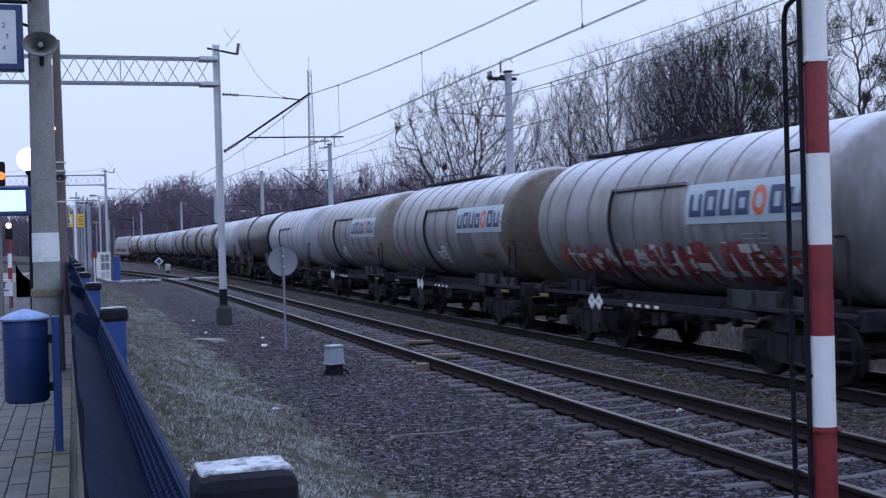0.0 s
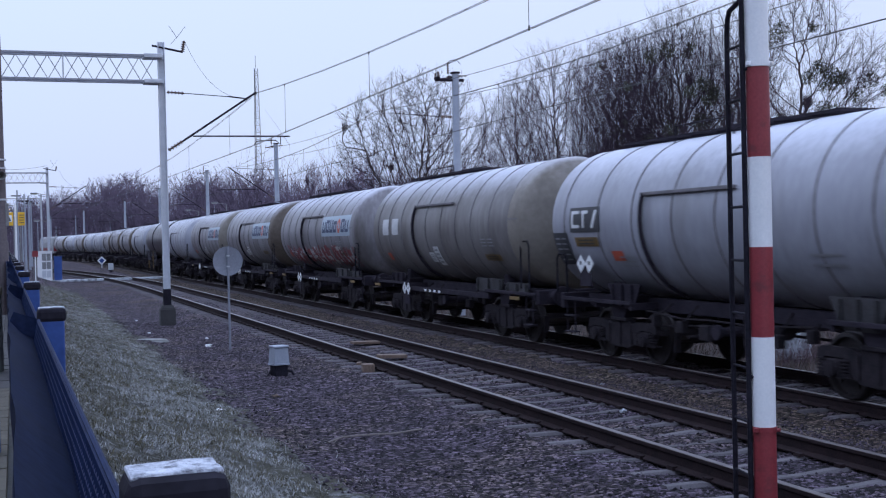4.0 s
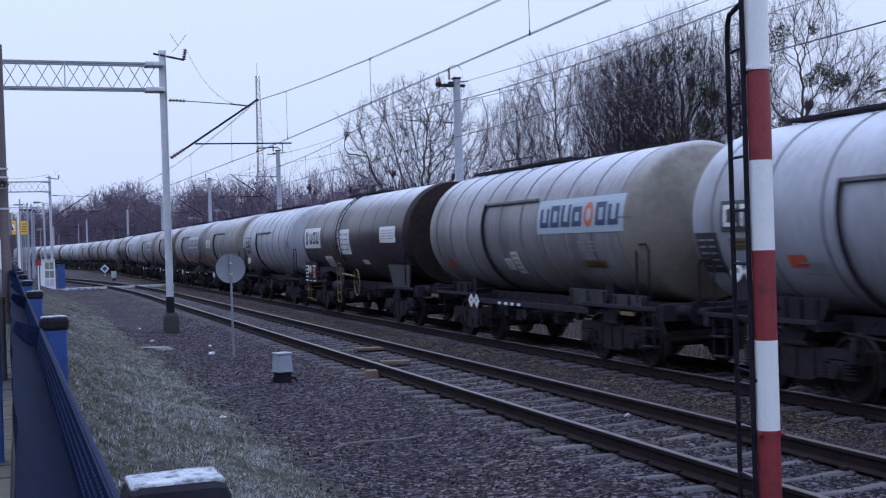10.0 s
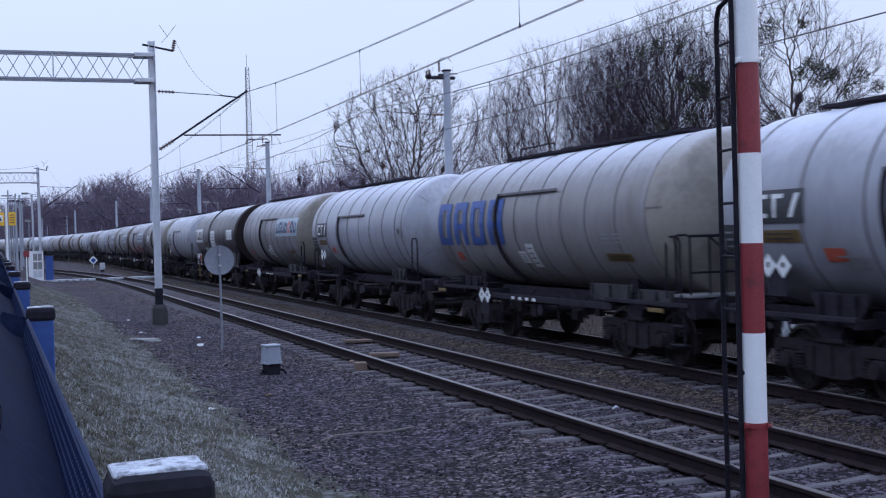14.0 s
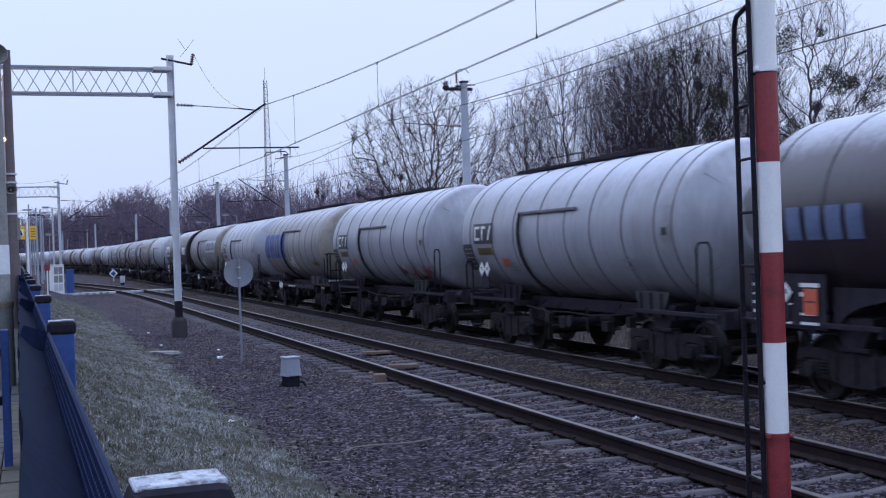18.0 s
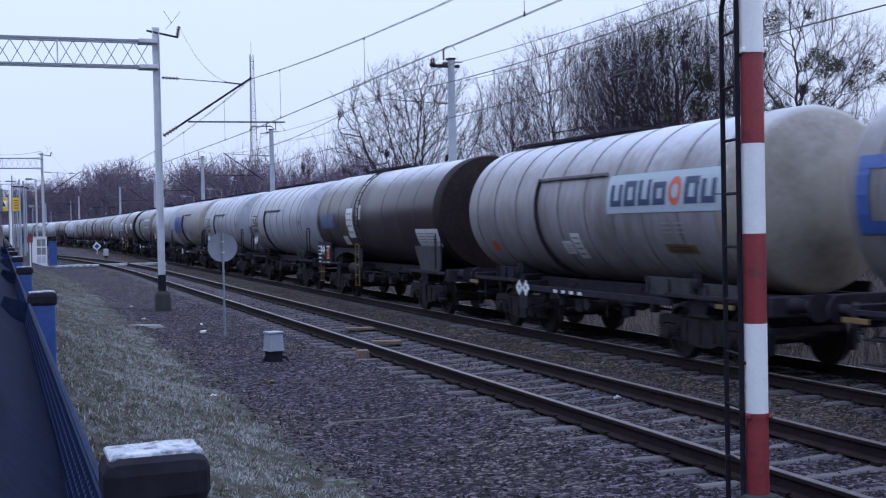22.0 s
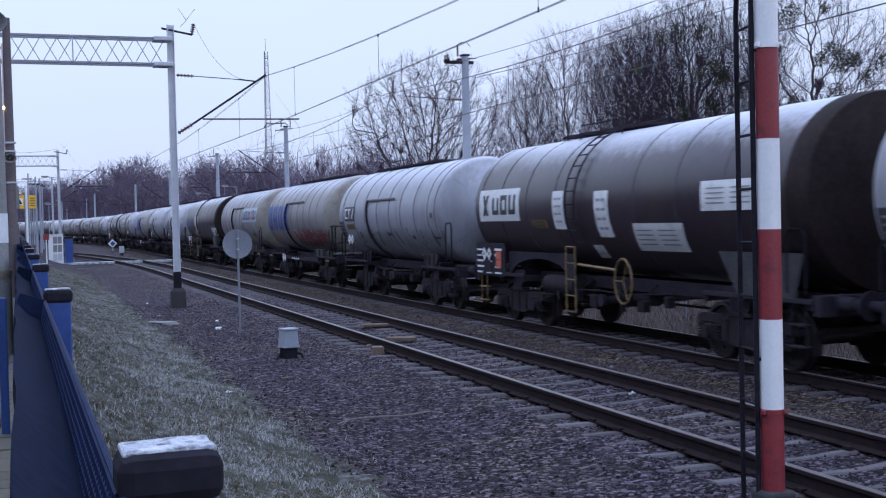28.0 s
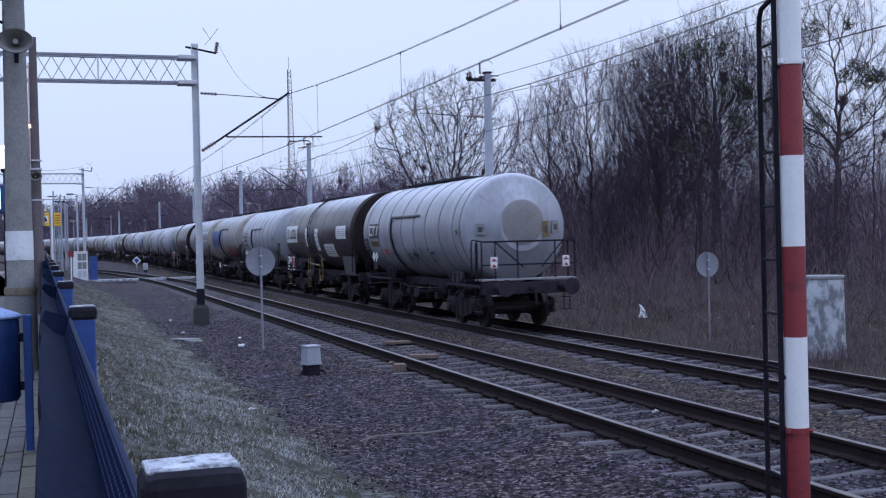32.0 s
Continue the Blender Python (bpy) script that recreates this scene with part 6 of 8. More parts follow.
for sx, sy, r, mat, lab, cat in ((4.0, 26.4, 0.055, M_SIGWHITE, "crumpled white scrap of litter on the ballast", "litter"), (2.46, 15.6, 0.035, M_SIGWHITE, "small white scrap of litter on the ballast", "litter"),
                                 (3.6, 17.25, 0.045, M_WOOD, "pale stone block on the ballast", "stone"), (17.6, 33.0, 0.16, M_SIGWHITE, "white plastic scrap caught in the dry grass", "litter"),
                                 (16.9, 24.6, 0.1, M_SIGWHITE, "white plastic scrap lying in dry grass", "litter"), (3.2, 31.0, 0.03, M_SIGWHITE, "small white scrap of litter on the ballast", "litter"),
                                 (9.0, 17.2, 0.03, M_PALECONC, "white scrap of litter between the tracks", "litter"), (7.2, 13.2, 0.04, M_PALECONC, "flat white scrap on a sleeper", "litter"),
                                 (3.4, 36.5, 0.03, M_SIGWHITE, "small white scrap of litter on the ballast", "litter"), (4.3, 28.6, 0.03, M_SIGWHITE, "small white scrap of litter on the ballast", "litter")):
    bm = bmesh.new()
    bmesh.ops.create_icosphere(bm, subdivisions=2, radius=r)
    for v in bm.verts:
        v.co *= 1 + 1.5 * noise.noise(v.co * (1.6 / r) + Vector((sx, sy, 0)))
        v.co.x *= 1.25 if r < 0.1 else 0.55
        v.co.z *= 0.5 if r < 0.1 else 1.3
    ob = part("litter" if cat == "litter" else "stone_block", bm, mat)
    ob.location = (sx, sy, ground_z(sx, sy) + r * (0.35 if r < 0.1 else 0.9))
    tagged(ob, lab, cat, "scraps of litter" if cat == "litter" else "")

bm = bmesh.new()
path_rod(bm, [(3.25, 12.85, -0.20), (3.45, 12.95, -0.17), (3.8, 12.9, -0.16), (4.1, 13.02, -0.19), (4.45, 13.1, -0.18)], 0.011, 6)
rod(bm, (3.4, 12.92, -0.17), (3.28, 12.75, -0.2), 0.006, 5)
tagged(part("fallen_branch", bm, M_DEADWOOD), "thin bare fallen branch on the ballast", "branch")

# level boards across the track, with frost
cb = thing("boarded_crossing", pose(0, 76.3, 0), "frost-covered boarded foot crossing over the track", "crossing")
for k in range(2):
    for xa, xb in ((2.0, 5.2), (5.62, 6.95), (7.15, 9.3)):
        bm = bmesh.new()
        box(bm, (xa, -0.4 + 0.36 * k, -0.16), (xb, -0.4 + 0.36 * k + 0.34, -0.03), 0.01)
        part("crossing_board", bm, M_SIGWHITE if k % 2 else M_PALECONC, cb)

cab = thing("equipment_cabinet", pose(1.71, 76.1, -0.1), "pale grey equipment cabinet with panelled door beside the track", "cabinet")
bm = bmesh.new()
box(bm, (-0.43, -0.2, -0.3), (0.43, 0.25, 1.84), 0.02)
part("housing", bm, M_SIGWHITE, cab)
for r in range(3):
    for c in range(2):
        bm = bmesh.new()
        box(bm, (-0.16 + c * 0.27, -0.225, 0.25 + r * 0.52), (0.08 + c * 0.27, -0.2, 0.68 + r * 0.52), 0.01)
        part("door_panel", bm, M_STEELGREY if r else M_MASTGREY, cab)
bm = bmesh.new()
box(bm, (-0.46, -0.25, 1.84), (0.46, 0.28, 1.88), 0.01)
part("roof_sheet", bm, M_SIGWHITE, cab)
bx = thing("blue_cabinet", pose(2.48, 76.4, -0.1), "narrow blue cabinet beside the pale cabinet", "cabinet")
bm = bmesh.new()
box(bm, (-0.22, -0.2, -0.3), (0.24, 0.2, 1.5), 0.02)
part("housing", bm, M_BLUEPAINT, bx)
bm = bmesh.new()
box(bm, (-0.25, -0.23, 1.5), (0.27, 0.23, 1.55), 0.01)
part("lid", bm, M_BINBLUE, bx)

ds = thing("shunting_signal", pose(7.9, 118.0, -0.3), "small blue and white diamond ground signal", "ground signal")
bm = bmesh.new()
rod(bm, (0, 0, -0.2), (0, 0, 0.8), 0.04, 8)
part("post", bm, M_GALV, ds)
for w, mat, dy in ((0.42, M_SIGWHITE, 0), (0.26, M_BLUEPAINT, -0.02)):
    bm = bmesh.new()
    box(bm, (-w / 1.414, -0.02, -w / 1.414), (w / 1.414, 0.02, w / 1.414), 0.005, pose(0, dy, 0.85, 0, 45, 0))
    part("diamond_plate", bm, mat, ds)
sb = thing("point_box", pose(7.4, 100.0, -0.3), "small pale box on a stand between the tracks", "junction box")
bm = bmesh.new()
box(bm, (-0.2, -0.15, 0.3), (0.2, 0.15, 0.85), 0.03)
part("housing", bm, M_GALV, sb)
bm = bmesh.new()
box(bm, (-0.12, -0.1, -0.2), (0.12, 0.1, 0.3), 0.02)
part("stand", bm, M_UNDER, sb)

# lattice radio tower
tw = thing("radio_tower", pose(40, 202, 0), "slender red-grey lattice radio tower behind the woods", "radio tower")
for a in range(3):
    bm = bmesh.new()
    c, s = math.cos(2.1 * a), math.sin(2.1 * a)
    rod(bm, (1.0 * c, 1.0 * s, 0), (0.35 * c, 0.35 * s, 32), 0.06, 5)
    part("leg", bm, M_STEELGREY, tw)
bm = bmesh.new()
for k in range(26):
    z = k * 1.23
    w, w2 = 1.0 - 0.65 * z / 32, 1.0 - 0.65 * (z + 1.2) / 32
    for a in range(3):
        rod(bm, (w * math.cos(2.1 * a), w * math.sin(2.1 * a), z), (w2 * math.cos(2.1 * (a + 1)), w2 * math.sin(2.1 * (a + 1)), z + 1.2), 0.035, 4)
        rod(bm, (w * math.cos(2.1 * a), w * math.sin(2.1 * a), z), (w * math.cos(2.1 * (a + 1)), w * math.sin(2.1 * (a + 1)), z), 0.03, 4)
part("bracing", bm, M_STEELGREY, tw)
bm = bmesh.new()
rod(bm, (0, 0, 32), (0, 0, 34.2), 0.04, 5)
part("whip_aerial", bm, M_STEELGREY, tw)
# ---- platform, fence and what stands on it ----
M_GLOBE = material("lit_globe", (1.0, 0.97, 0.9), (1.0, 0.98, 0.94), 0.4, scale=2, fine=5, bump=0, glow=1.6)
M_SCREEN = material("lit_screen", (0.62, 0.95, 1.0), (0.72, 0.98, 1.0), 0.3, scale=2, fine=5, bump=0, glow=0.75)
M_AMBER = material("amber_lamp", (1.0, 0.16, 0.02), (1.0, 0.26, 0.05), 0.4, scale=2, fine=5, bump=0, glow=1.3)
M_WARMLAMP = material("warm_street_light", (1.0, 0.72, 0.38), (1.0, 0.80, 0.50), 0.4, scale=2, fine=5, bump=0, glow=3.5)
M_SIGNYELLOW = material("yellow_sign_sheet", (0.75, 0.42, 0.02), (0.85, 0.50, 0.04), 0.5, scale=3, fine=20, bump=0.02)
# also colours the strip that paints warm light on the lamp post
M_PINKPOLE = material("pale_pink_column", (0.55, 0.40, 0.40), (0.68, 0.52, 0.50), 0.6, scale=3, fine=30, bump=0.05)
M_BROWNPOLE = material("brown_lamp_post", (0.06, 0.045, 0.05), (0.11, 0.085, 0.09), 0.5, scale=3, fine=30, bump=0.05)
M_PAPER = material("white_notice_sheet", (0.62, 0.65, 0.68), (0.74, 0.77, 0.79), 0.7, scale=4, fine=30, bump=0.02, spots=(0.5, 0.53, 0.56), spot_scale=6)
M_CLOCK = material("clock_face", (0.52, 0.58, 0.62), (0.62, 0.68, 0.72), 0.4, scale=3, fine=20, bump=0.01)

plat = thing("platform", pose(0, 0, 0), "station platform paved with grey and yellowish blocks", "platform", "", "structure")
bm = bmesh.new()
box(bm, (-6.0, -30, -0.3), (0.02, 64, PLAT_Z - 0.06), 0.0)
part("platform_body", bm, M_CONCRETE, plat)
bm = bmesh.new()
box(bm, (-0.05, -30, 0.1), (0.09, 64, PLAT_Z - 0.03), 0.01)
part("edge_kerb", bm, M_KERB, plat, "yellowish edging under the fence")


# added wall across the platform, outside the view, that darkens the wagons' flanks
bm = bmesh.new()
box(bm, (-24, -70, -0.6), (-14, 140, 8.6))
tagged(part("wall_west", bm, M_BRICK), "unseen brick wall added to keep low western sky off the wagons", "wall", "", "structure")


def paver_mesh(lx, ly, mat):
    bm = bmesh.new()
    box(bm, (-lx / 2, -ly / 2, -0.06), (lx / 2, ly / 2, 0), 0)
    for v in bm.verts:
        if v.co.z > -0.01:
            v.co.x *= 0.97
            v.co.y *= 0.95
    me = bpy.data.meshes.new("paver")
    bm.to_mesh(me)
    bm.free()
    me.materials.append(mat)
    return me


PAVERS = [paver_mesh(0.198, 0.098, M_PAVER), paver_mesh(0.198, 0.098, M_PAVERY)]
rest_v, rest_f = [], []
count = 0
for j in range(300):
    y = 4.6 + j * 0.2
    for i in range(20):
        x = -0.13 - i * 0.1
        yy = y + (0.1 if i % 2 else 0.0)
        m_i = 1 if (i < 1 or 6.9 < yy < 7.25 or (i + j) % 37 == 0) else 0
        if yy < 10.5 and i < 8:
            ob = new("paver", PAVERS[m_i])
            ob.parent = plat
            ob.matrix_basis = pose(x, yy, PLAT_Z + random.uniform(-0.003, 0.003), random.uniform(-.4, .4), random.uniform(-.4, .4), 90)
            count += 1
        else:
            b = len(rest_v)
            z = PLAT_Z + random.uniform(-0.003, 0.003)
            rest_v += [(x - .047, yy - .096, z), (x + .047, yy - .096, z), (x + .047, yy + .096, z), (x - .047, yy + .096, z),
                       (x - .049, yy - .099, z - .03), (x + .049, yy - .099, z - .03), (x + .049, yy + .099, z - .03), (x - .049, yy + .099, z - .03)]
            rest_f += [(b, b + 1, b + 2, b + 3), (b, b + 4, b + 5, b + 1), (b + 1, b + 5, b + 6, b + 2), (b + 2, b + 6, b + 7, b + 3), (b + 3, b + 7, b + 4, b)]
me = bpy.data.meshes.new("pavers_beyond")
me.from_pydata(rest_v, [], rest_f)
me.materials.append(M_PAVER)
ob = new("pavers_beyond", me)
ob.parent = plat
tagged(ob, kind="stuff")
bm = bmesh.new()
box(bm, (-6.0, -30, PLAT_Z - 0.06), (-2.15, 64, PLAT_Z - 0.004))
part("paved_middle", bm, material("reddish_paving", (0.17, 0.12, 0.115), (0.25, 0.18, 0.17), 0.8, scale=3, fine=30, bump=0.2), plat, "reddish paved middle of the platform")
bm = bmesh.new()
box(bm, (-2.15, -30, PLAT_Z - 0.06), (0.0, 4.5, PLAT_Z - 0.004))
part("paved_near", bm, M_PAVER, plat)


# ---- fence: blue posts with black frosted caps, dark welded mesh panels ----
def fence():
    f = thing("mesh_fence", pose(-0.025, 0, 0, 0, 0, 0.39), "dark blue welded mesh fence with frosted black post caps", "fence")
    ys = [1.1 + 3.07 * k for k in range(-1, 19)]
    bmp = bmesh.new()
    box(bmp, (0.11, -0.034, 0.5), (0.19, 0.034, 1.85), 0.006)
    post0 = part("post", bmp, M_BLUEPAINT, f, "blue square post")
    bmc = bmesh.new()
    box(bmc, (0.103, -0.04, 1.828), (0.197, 0.04, 1.876), 0.014)
    cap0 = part("post_cap", bmc, M_BLACK, post0, "black plastic cap")
    bms = bmesh.new()
    box(bms, (0.108, -0.026, 1.872), (0.192, 0.034, 1.879), 0.003)
    bmesh.ops.subdivide_edges(bms, edges=bms.edges[:], cuts=2, use_grid_fill=True)
    for v in bms.verts:
        v.co.z += 0.003 * noise.noise(v.co * 60) if v.co.z > 1.875 else 0
    snow0 = part("frost_cover", bms, M_SNOW, cap0, "white frost on the cap")
    post0.matrix_basis = pose(0, ys[0], 0)
    for y in ys[1:]:
        p = again(post0, "post", f, pose(0, y, 0))
        c = again(cap0, "post_cap", p, pose(0, 0, 0))
        again(snow0, "frost_cover", c, pose(0, 0, 0))
    # panel: a dark screening sheet folded over at the top, its last fold open wire mesh
    L, n = 3.05, 122
    bm = bmesh.new()
    pa, pb, pc_ = Vector((0.012, 0, 1.838)), Vector((0.092, 0, 1.768)), Vector((0.108, 0, 1.838))
    mesh_lo, mesh_hi = Vector((0.06, 0, 1.796)), Vector((0.104, 0, 1.836))
    for i in range(n + 1):
        y = L * i / n
        rod(bm, (pb.x, y, pb.z), (mesh_hi.x, y, mesh_hi.z), 0.0022, 4, caps=False)
    for k in range(6):
        u = k / 5
        x, z = pb.x + (mesh_hi.x - pb.x) * u, pb.z + (mesh_hi.z - pb.z) * u
        rod(bm, (x, 0, z), (x, L, z), 0.0022, 4)
    rod(bm, (pc_.x, 0, pc_.z), (pc_.x, L, pc_.z), 0.004, 6)
    pan0 = part("mesh_panel", bm, M_MESH, f, "navy welded wire panel")
    pan0.matrix_basis = pose(0, ys[0], 0)
    bm = bmesh.new()
    rows = []
    for j in range(25):
        y = 0.01 + (L - 0.02) * j / 24
        w = 0.006 * noise.noise((y * 2.1, 0.0, 4.0))
        rows.append([bm.verts.new((x + w * (1 if k in (1, 2, 3) else 0.3), y, z + w * 0.7)) for k, (x, z) in
                     enumerate(((0.06, 0.92), (0.035, 1.35), (0.012, 1.80), (0.014, 1.838), (0.05, 1.80), (0.092, 1.768), (0.0935, 1.775)))])
    for p, q in zip(rows, rows[1:]):
        for i in range(len(p) - 1):
            bm.faces.new((p[i], q[i], q[i + 1], p[i + 1]))
    bmesh.ops.solidify(bm, geom=bm.faces[:], thickness=0.002)
    strip0 = part("privacy_sheet", bm, M_MESH, pan0, "dark navy sheet folded over the wires", smooth=True)
    bm = bmesh.new()
    fl = [bm.verts.new(v) for v in ((0.009, L - 0.03, 1.82), (0.03, L + 0.012, 1.868), (0.112, L + 0.004, 1.838), (0.097, L - 0.04, 1.775))]
    bm.faces.new(fl)
    bmesh.ops.solidify(bm, geom=bm.faces[:], thickness=0.003)
    flap0 = None
    flap_bm = bm
    br = bmesh.new()
    box(br, (0.034, -0.025, 1.45), (0.112, 0.025, 1.48), 0.004)
    clamp0 = part("panel_clamp", br, M_BLACK, f)
    clamp0.matrix_basis = pose(0, ys[0], 0)
    for y in ys[1:]:
        q = again(pan0, "mesh_panel", f, pose(0, y, 0))
        again(strip0, "privacy_sheet", q, pose(0, 0, 0))
        if flap0:
            again(flap0, "end_flap", q, pose(0, 0, 0))
        else:
            flap0 = part("end_flap", flap_bm, M_MESH, q, "stiff folded end of the sheet")
        again(clamp0, "panel_clamp", f, pose(0, y, 0))
    return f


fence()

# ---- litter bin on its post ----
lb = thing("litter_bin", pose(-0.31, 7.23, PLAT_Z), "dark blue round litter bin with a domed lid on a post", "litter bin")
bm = bmesh.new()
lathe(bm, [(0.30, 0.02), (0.30, 0.112), (0.315, 0.122), (0.32, 0.125), (0.76, 0.125), (0.78, 0.12)], 0, 36, axis="z")
part("bin_body", bm, M_BINBLUE, lb, smooth=True)
bm = bmesh.new()
lathe(bm, [(0.775, 0.02), (0.775, 0.138), (0.785, 0.141), (0.795, 0.135), (0.815, 0.09), (0.835, 0.03), (0.84, 0.01)], 0, 36, axis="z")
part("lid", bm, material("frosted_blue_lid", (0.12, 0.20, 0.42), (0.26, 0.34, 0.55), 0.5, scale=9, fine=60, bump=0.1), lb, "blue domed lid dusted with frost", smooth=True)
bm = bmesh.new()
lathe(bm, [(0.66, 0.124), (0.66, 0.129), (0.685, 0.129), (0.685, 0.124)], 0, 36, axis="z")
part("hoop", bm, M_BINBLUE, lb)
bm = bmesh.new()
box(bm, (0.145, -0.022, -0.1), (0.192, 0.022, 0.79), 0.006)
pst = part("post", bm, M_BLUEPAINT, lb, "blue square post")
for z in (0.38, 0.66):
    bm = bmesh.new()
    box(bm, (0.115, -0.018, z - 0.025), (0.148, 0.018, z + 0.025), 0.006)
    part("mounting_bracket", bm, M_BLACK, pst)

# ---- concrete lamp post with clock, loudspeakers and a notice ----
cp = thing("concrete_post", pose(-0.285, 12.0, PLAT_Z), "round grey concrete post with a notice sheet, clock and loudspeaker", "concrete post")
bm = bmesh.new()
lathe(bm, [(-0.2, 0.15), (0.55, 0.145), (0.78, 0.14), (0.82, 0.125), (1.4, 0.122), (5.4, 0.082)], 0, 32, axis="z")
part("shaft", bm, M_CONCRETE, cp, smooth=True)
bm = bmesh.new()
lathe(bm, [(1.06, 0.128), (1.34, 0.127)], 0, 20, axis="z", a0=radians(190), a1=radians(355))
bmesh.ops.solidify(bm, geom=bm.faces[:], thickness=0.002)
part("notice_sheet", bm, M_PAPER, cp, "white paper sheet taped round the post")
bm = bmesh.new()
lathe(bm, [(0.73, 0.143), (0.73, 0.15), (0.80, 0.15), (0.80, 0.13)], 0, 32, axis="z")
part("collar", bm, material("mossy_band", (0.12, 0.10, 0.06), (0.25, 0.22, 0.17), 0.9, scale=6, fine=40), cp, "mossy stained collar")


def horn(parent, x, y, z, r, flat=0.72):
    bm = bmesh.new()
    lathe(bm, [(-0.10, 0.01), (-0.12, r * 0.3), (-0.20, r * 0.62), (-0.26, r * 0.82), (-0.29, r * 0.97), (-0.305, r * 1.04), (-0.28, r * 1.08), (-0.24, r * 0.9),
               (-0.1, r * 0.5), (0.0, r * 0.42), (0.12, r * 0.40), (0.13, 0.02)], 0, 30)
    for v in bm.verts:
        v.co.z *= flat
        v.co += Vector((x, y, z))
    h = part("loudspeaker", bm, M_CONCRETE, parent, "grey horn loudspeaker", smooth=True)
    bm = bmesh.new()
    lathe(bm, [(-0.26, 0.01), (-0.26, r * 0.16), (-0.12, r * 0.18), (-0.11, 0.02)], 0, 14)
    for v in bm.verts:
        v.co += Vector((x, y, z))
    part("horn_core", bm, M_STEELGREY, h, smooth=True)
    bm = bmesh.new()
    box(bm, (x - 0.02, y + 0.02, z - r * flat - 0.05), (x + 0.02, y + 0.2, z + 0.02), 0.005)
    part("bracket", bm, M_BLACK, h)


horn(cp, 0.02, -0.14, 3.10, 0.15)
horn(cp, -0.06, -0.10, 3.72, 0.15)
bm = bmesh.new()
rod(bm, (0, 0, 3.57), (-0.95, 0, 3.57), 0.02, 6)
rod(bm, (0, 0, 3.30), (-0.30, 0, 3.42), 0.014, 6)
part("clock_arm", bm, M_BLACK, cp)
clk = part("clock_case", (lambda b: (box(b, (-0.86, -0.09, 2.90), (-0.145, 0.09, 3.53), 0.012), b)[1])(bmesh.new()), M_BINBLUE, cp, "square dark blue clock case")
bm = bmesh.new()
box(bm, (-0.80, -0.096, 2.96), (-0.205, -0.09, 3.47), 0.002)
part("clock_face", bm, M_CLOCK, clk, "pale square clock face")


def lettering(text, size, m, mat, parent, name="numeral"):
    cu = bpy.data.curves.new(name, "FONT")
    cu.body, cu.size, cu.align_x, cu.align_y, cu.extrude = text, size, "CENTER", "CENTER", 0.001
    tmp = new(name, cu)
    me = bpy.data.meshes.new_from_object(tmp)
    bpy.data.objects.remove(tmp)
    me.materials.append(mat)
    ob = new(name, me)
    ob.parent = parent
    ob.matrix_basis = m
    return ob


for hr in range(1, 13):
    a = radians(90 - 30 * hr)
    rr = 0.215
    lettering(str(hr), 0.07, pose(-0.5025 + rr * math.cos(a), -0.0985, 3.215 + rr * math.sin(a), 90, 0, 0), M_DARKMARK, clk)

# ---- lamp post behind it, globe lamp, display, and farther signs ----
lp = thing("lamp_post", pose(-0.22, 22.0, PLAT_Z), "dark brown tubular lamp post with small fittings", "lamp post")
bm = bmesh.new()
lathe(bm, [(-0.2, 0.11), (1.25, 0.11), (1.3, 0.092), (2.55, 0.09), (2.6, 0.078), (4.9, 0.065)], 0, 20, axis="z")
part("shaft", bm, M_BROWNPOLE, lp, smooth=True)
# warm light along the post's left edge, put in as a pink rod
bm = bmesh.new()
rod(bm, (-0.085, -0.02, 2.2), (-0.075, -0.02, 4.45), 0.014, 6)
part("lit_conduit", bm, M_PINKPOLE, lp, "thin pink strip for warm light on the post's edge")
bm = bmesh.new()
bmesh.ops.create_icosphere(bm, subdivisions=2, radius=0.035, matrix=pose(-0.09, -0.06, 3.32))
part("small_lamp", bm, M_WARMLAMP, lp, "small warm lit lamp")
for z in (2.0, 2.55, 2.7):
    bm = bmesh.new()
    lathe(bm, [(z, 0.085), (z, 0.105), (z + 0.03, 0.105), (z + 0.03, 0.085)], 0, 18, axis="z")
    part("band_clamp", bm, M_GALV, lp)
horn(lp, 0.0, -0.10, 2.42, 0.1)
bm = bmesh.new()
box(bm, (0.06, -0.05, 1.55), (0.13, 0.05, 1.95), 0.01)
part("switch_box", bm, M_STEELGREY, lp)

gl = thing("globe_lamp", pose(-0.80, 24.0, PLAT_Z), "lit white globe lamp on a slim post", "globe lamp")
bm = bmesh.new()
bmesh.ops.create_uvsphere(bm, u_segments=24, v_segments=16, radius=0.23, matrix=pose(0, 0, 2.92))
part("globe", bm, M_GLOBE, gl, "glowing white globe", smooth=True)
bm = bmesh.new()
lathe(bm, [(-0.1, 0.06), (0.6, 0.055), (2.62, 0.035), (2.64, 0.07), (2.72, 0.075)], 0, 16, axis="z")
part("post", bm, M_BLACK, gl, smooth=True)

dp = thing("departure_display", pose(-1.35, 22.0, PLAT_Z), "lit blank departure display in a dark blue case", "display")
bm = bmesh.new()
box(bm, (-0.62, -0.10, 1.78), (0.62, 0.10, 2.30), 0.03)
cs = part("case", bm, M_BINBLUE, dp)
bm = bmesh.new()
box(bm, (-0.54, -0.108, 1.86), (0.54, -0.10, 2.23), 0.004)
part("screen", bm, M_SCREEN, cs, "glowing pale cyan screen")
bm = bmesh.new()
rod(bm, (-0.35, 0, -0.05), (-0.35, 0, 3.0), 0.05, 10)
part("post", bm, M_STEELGREY, dp)

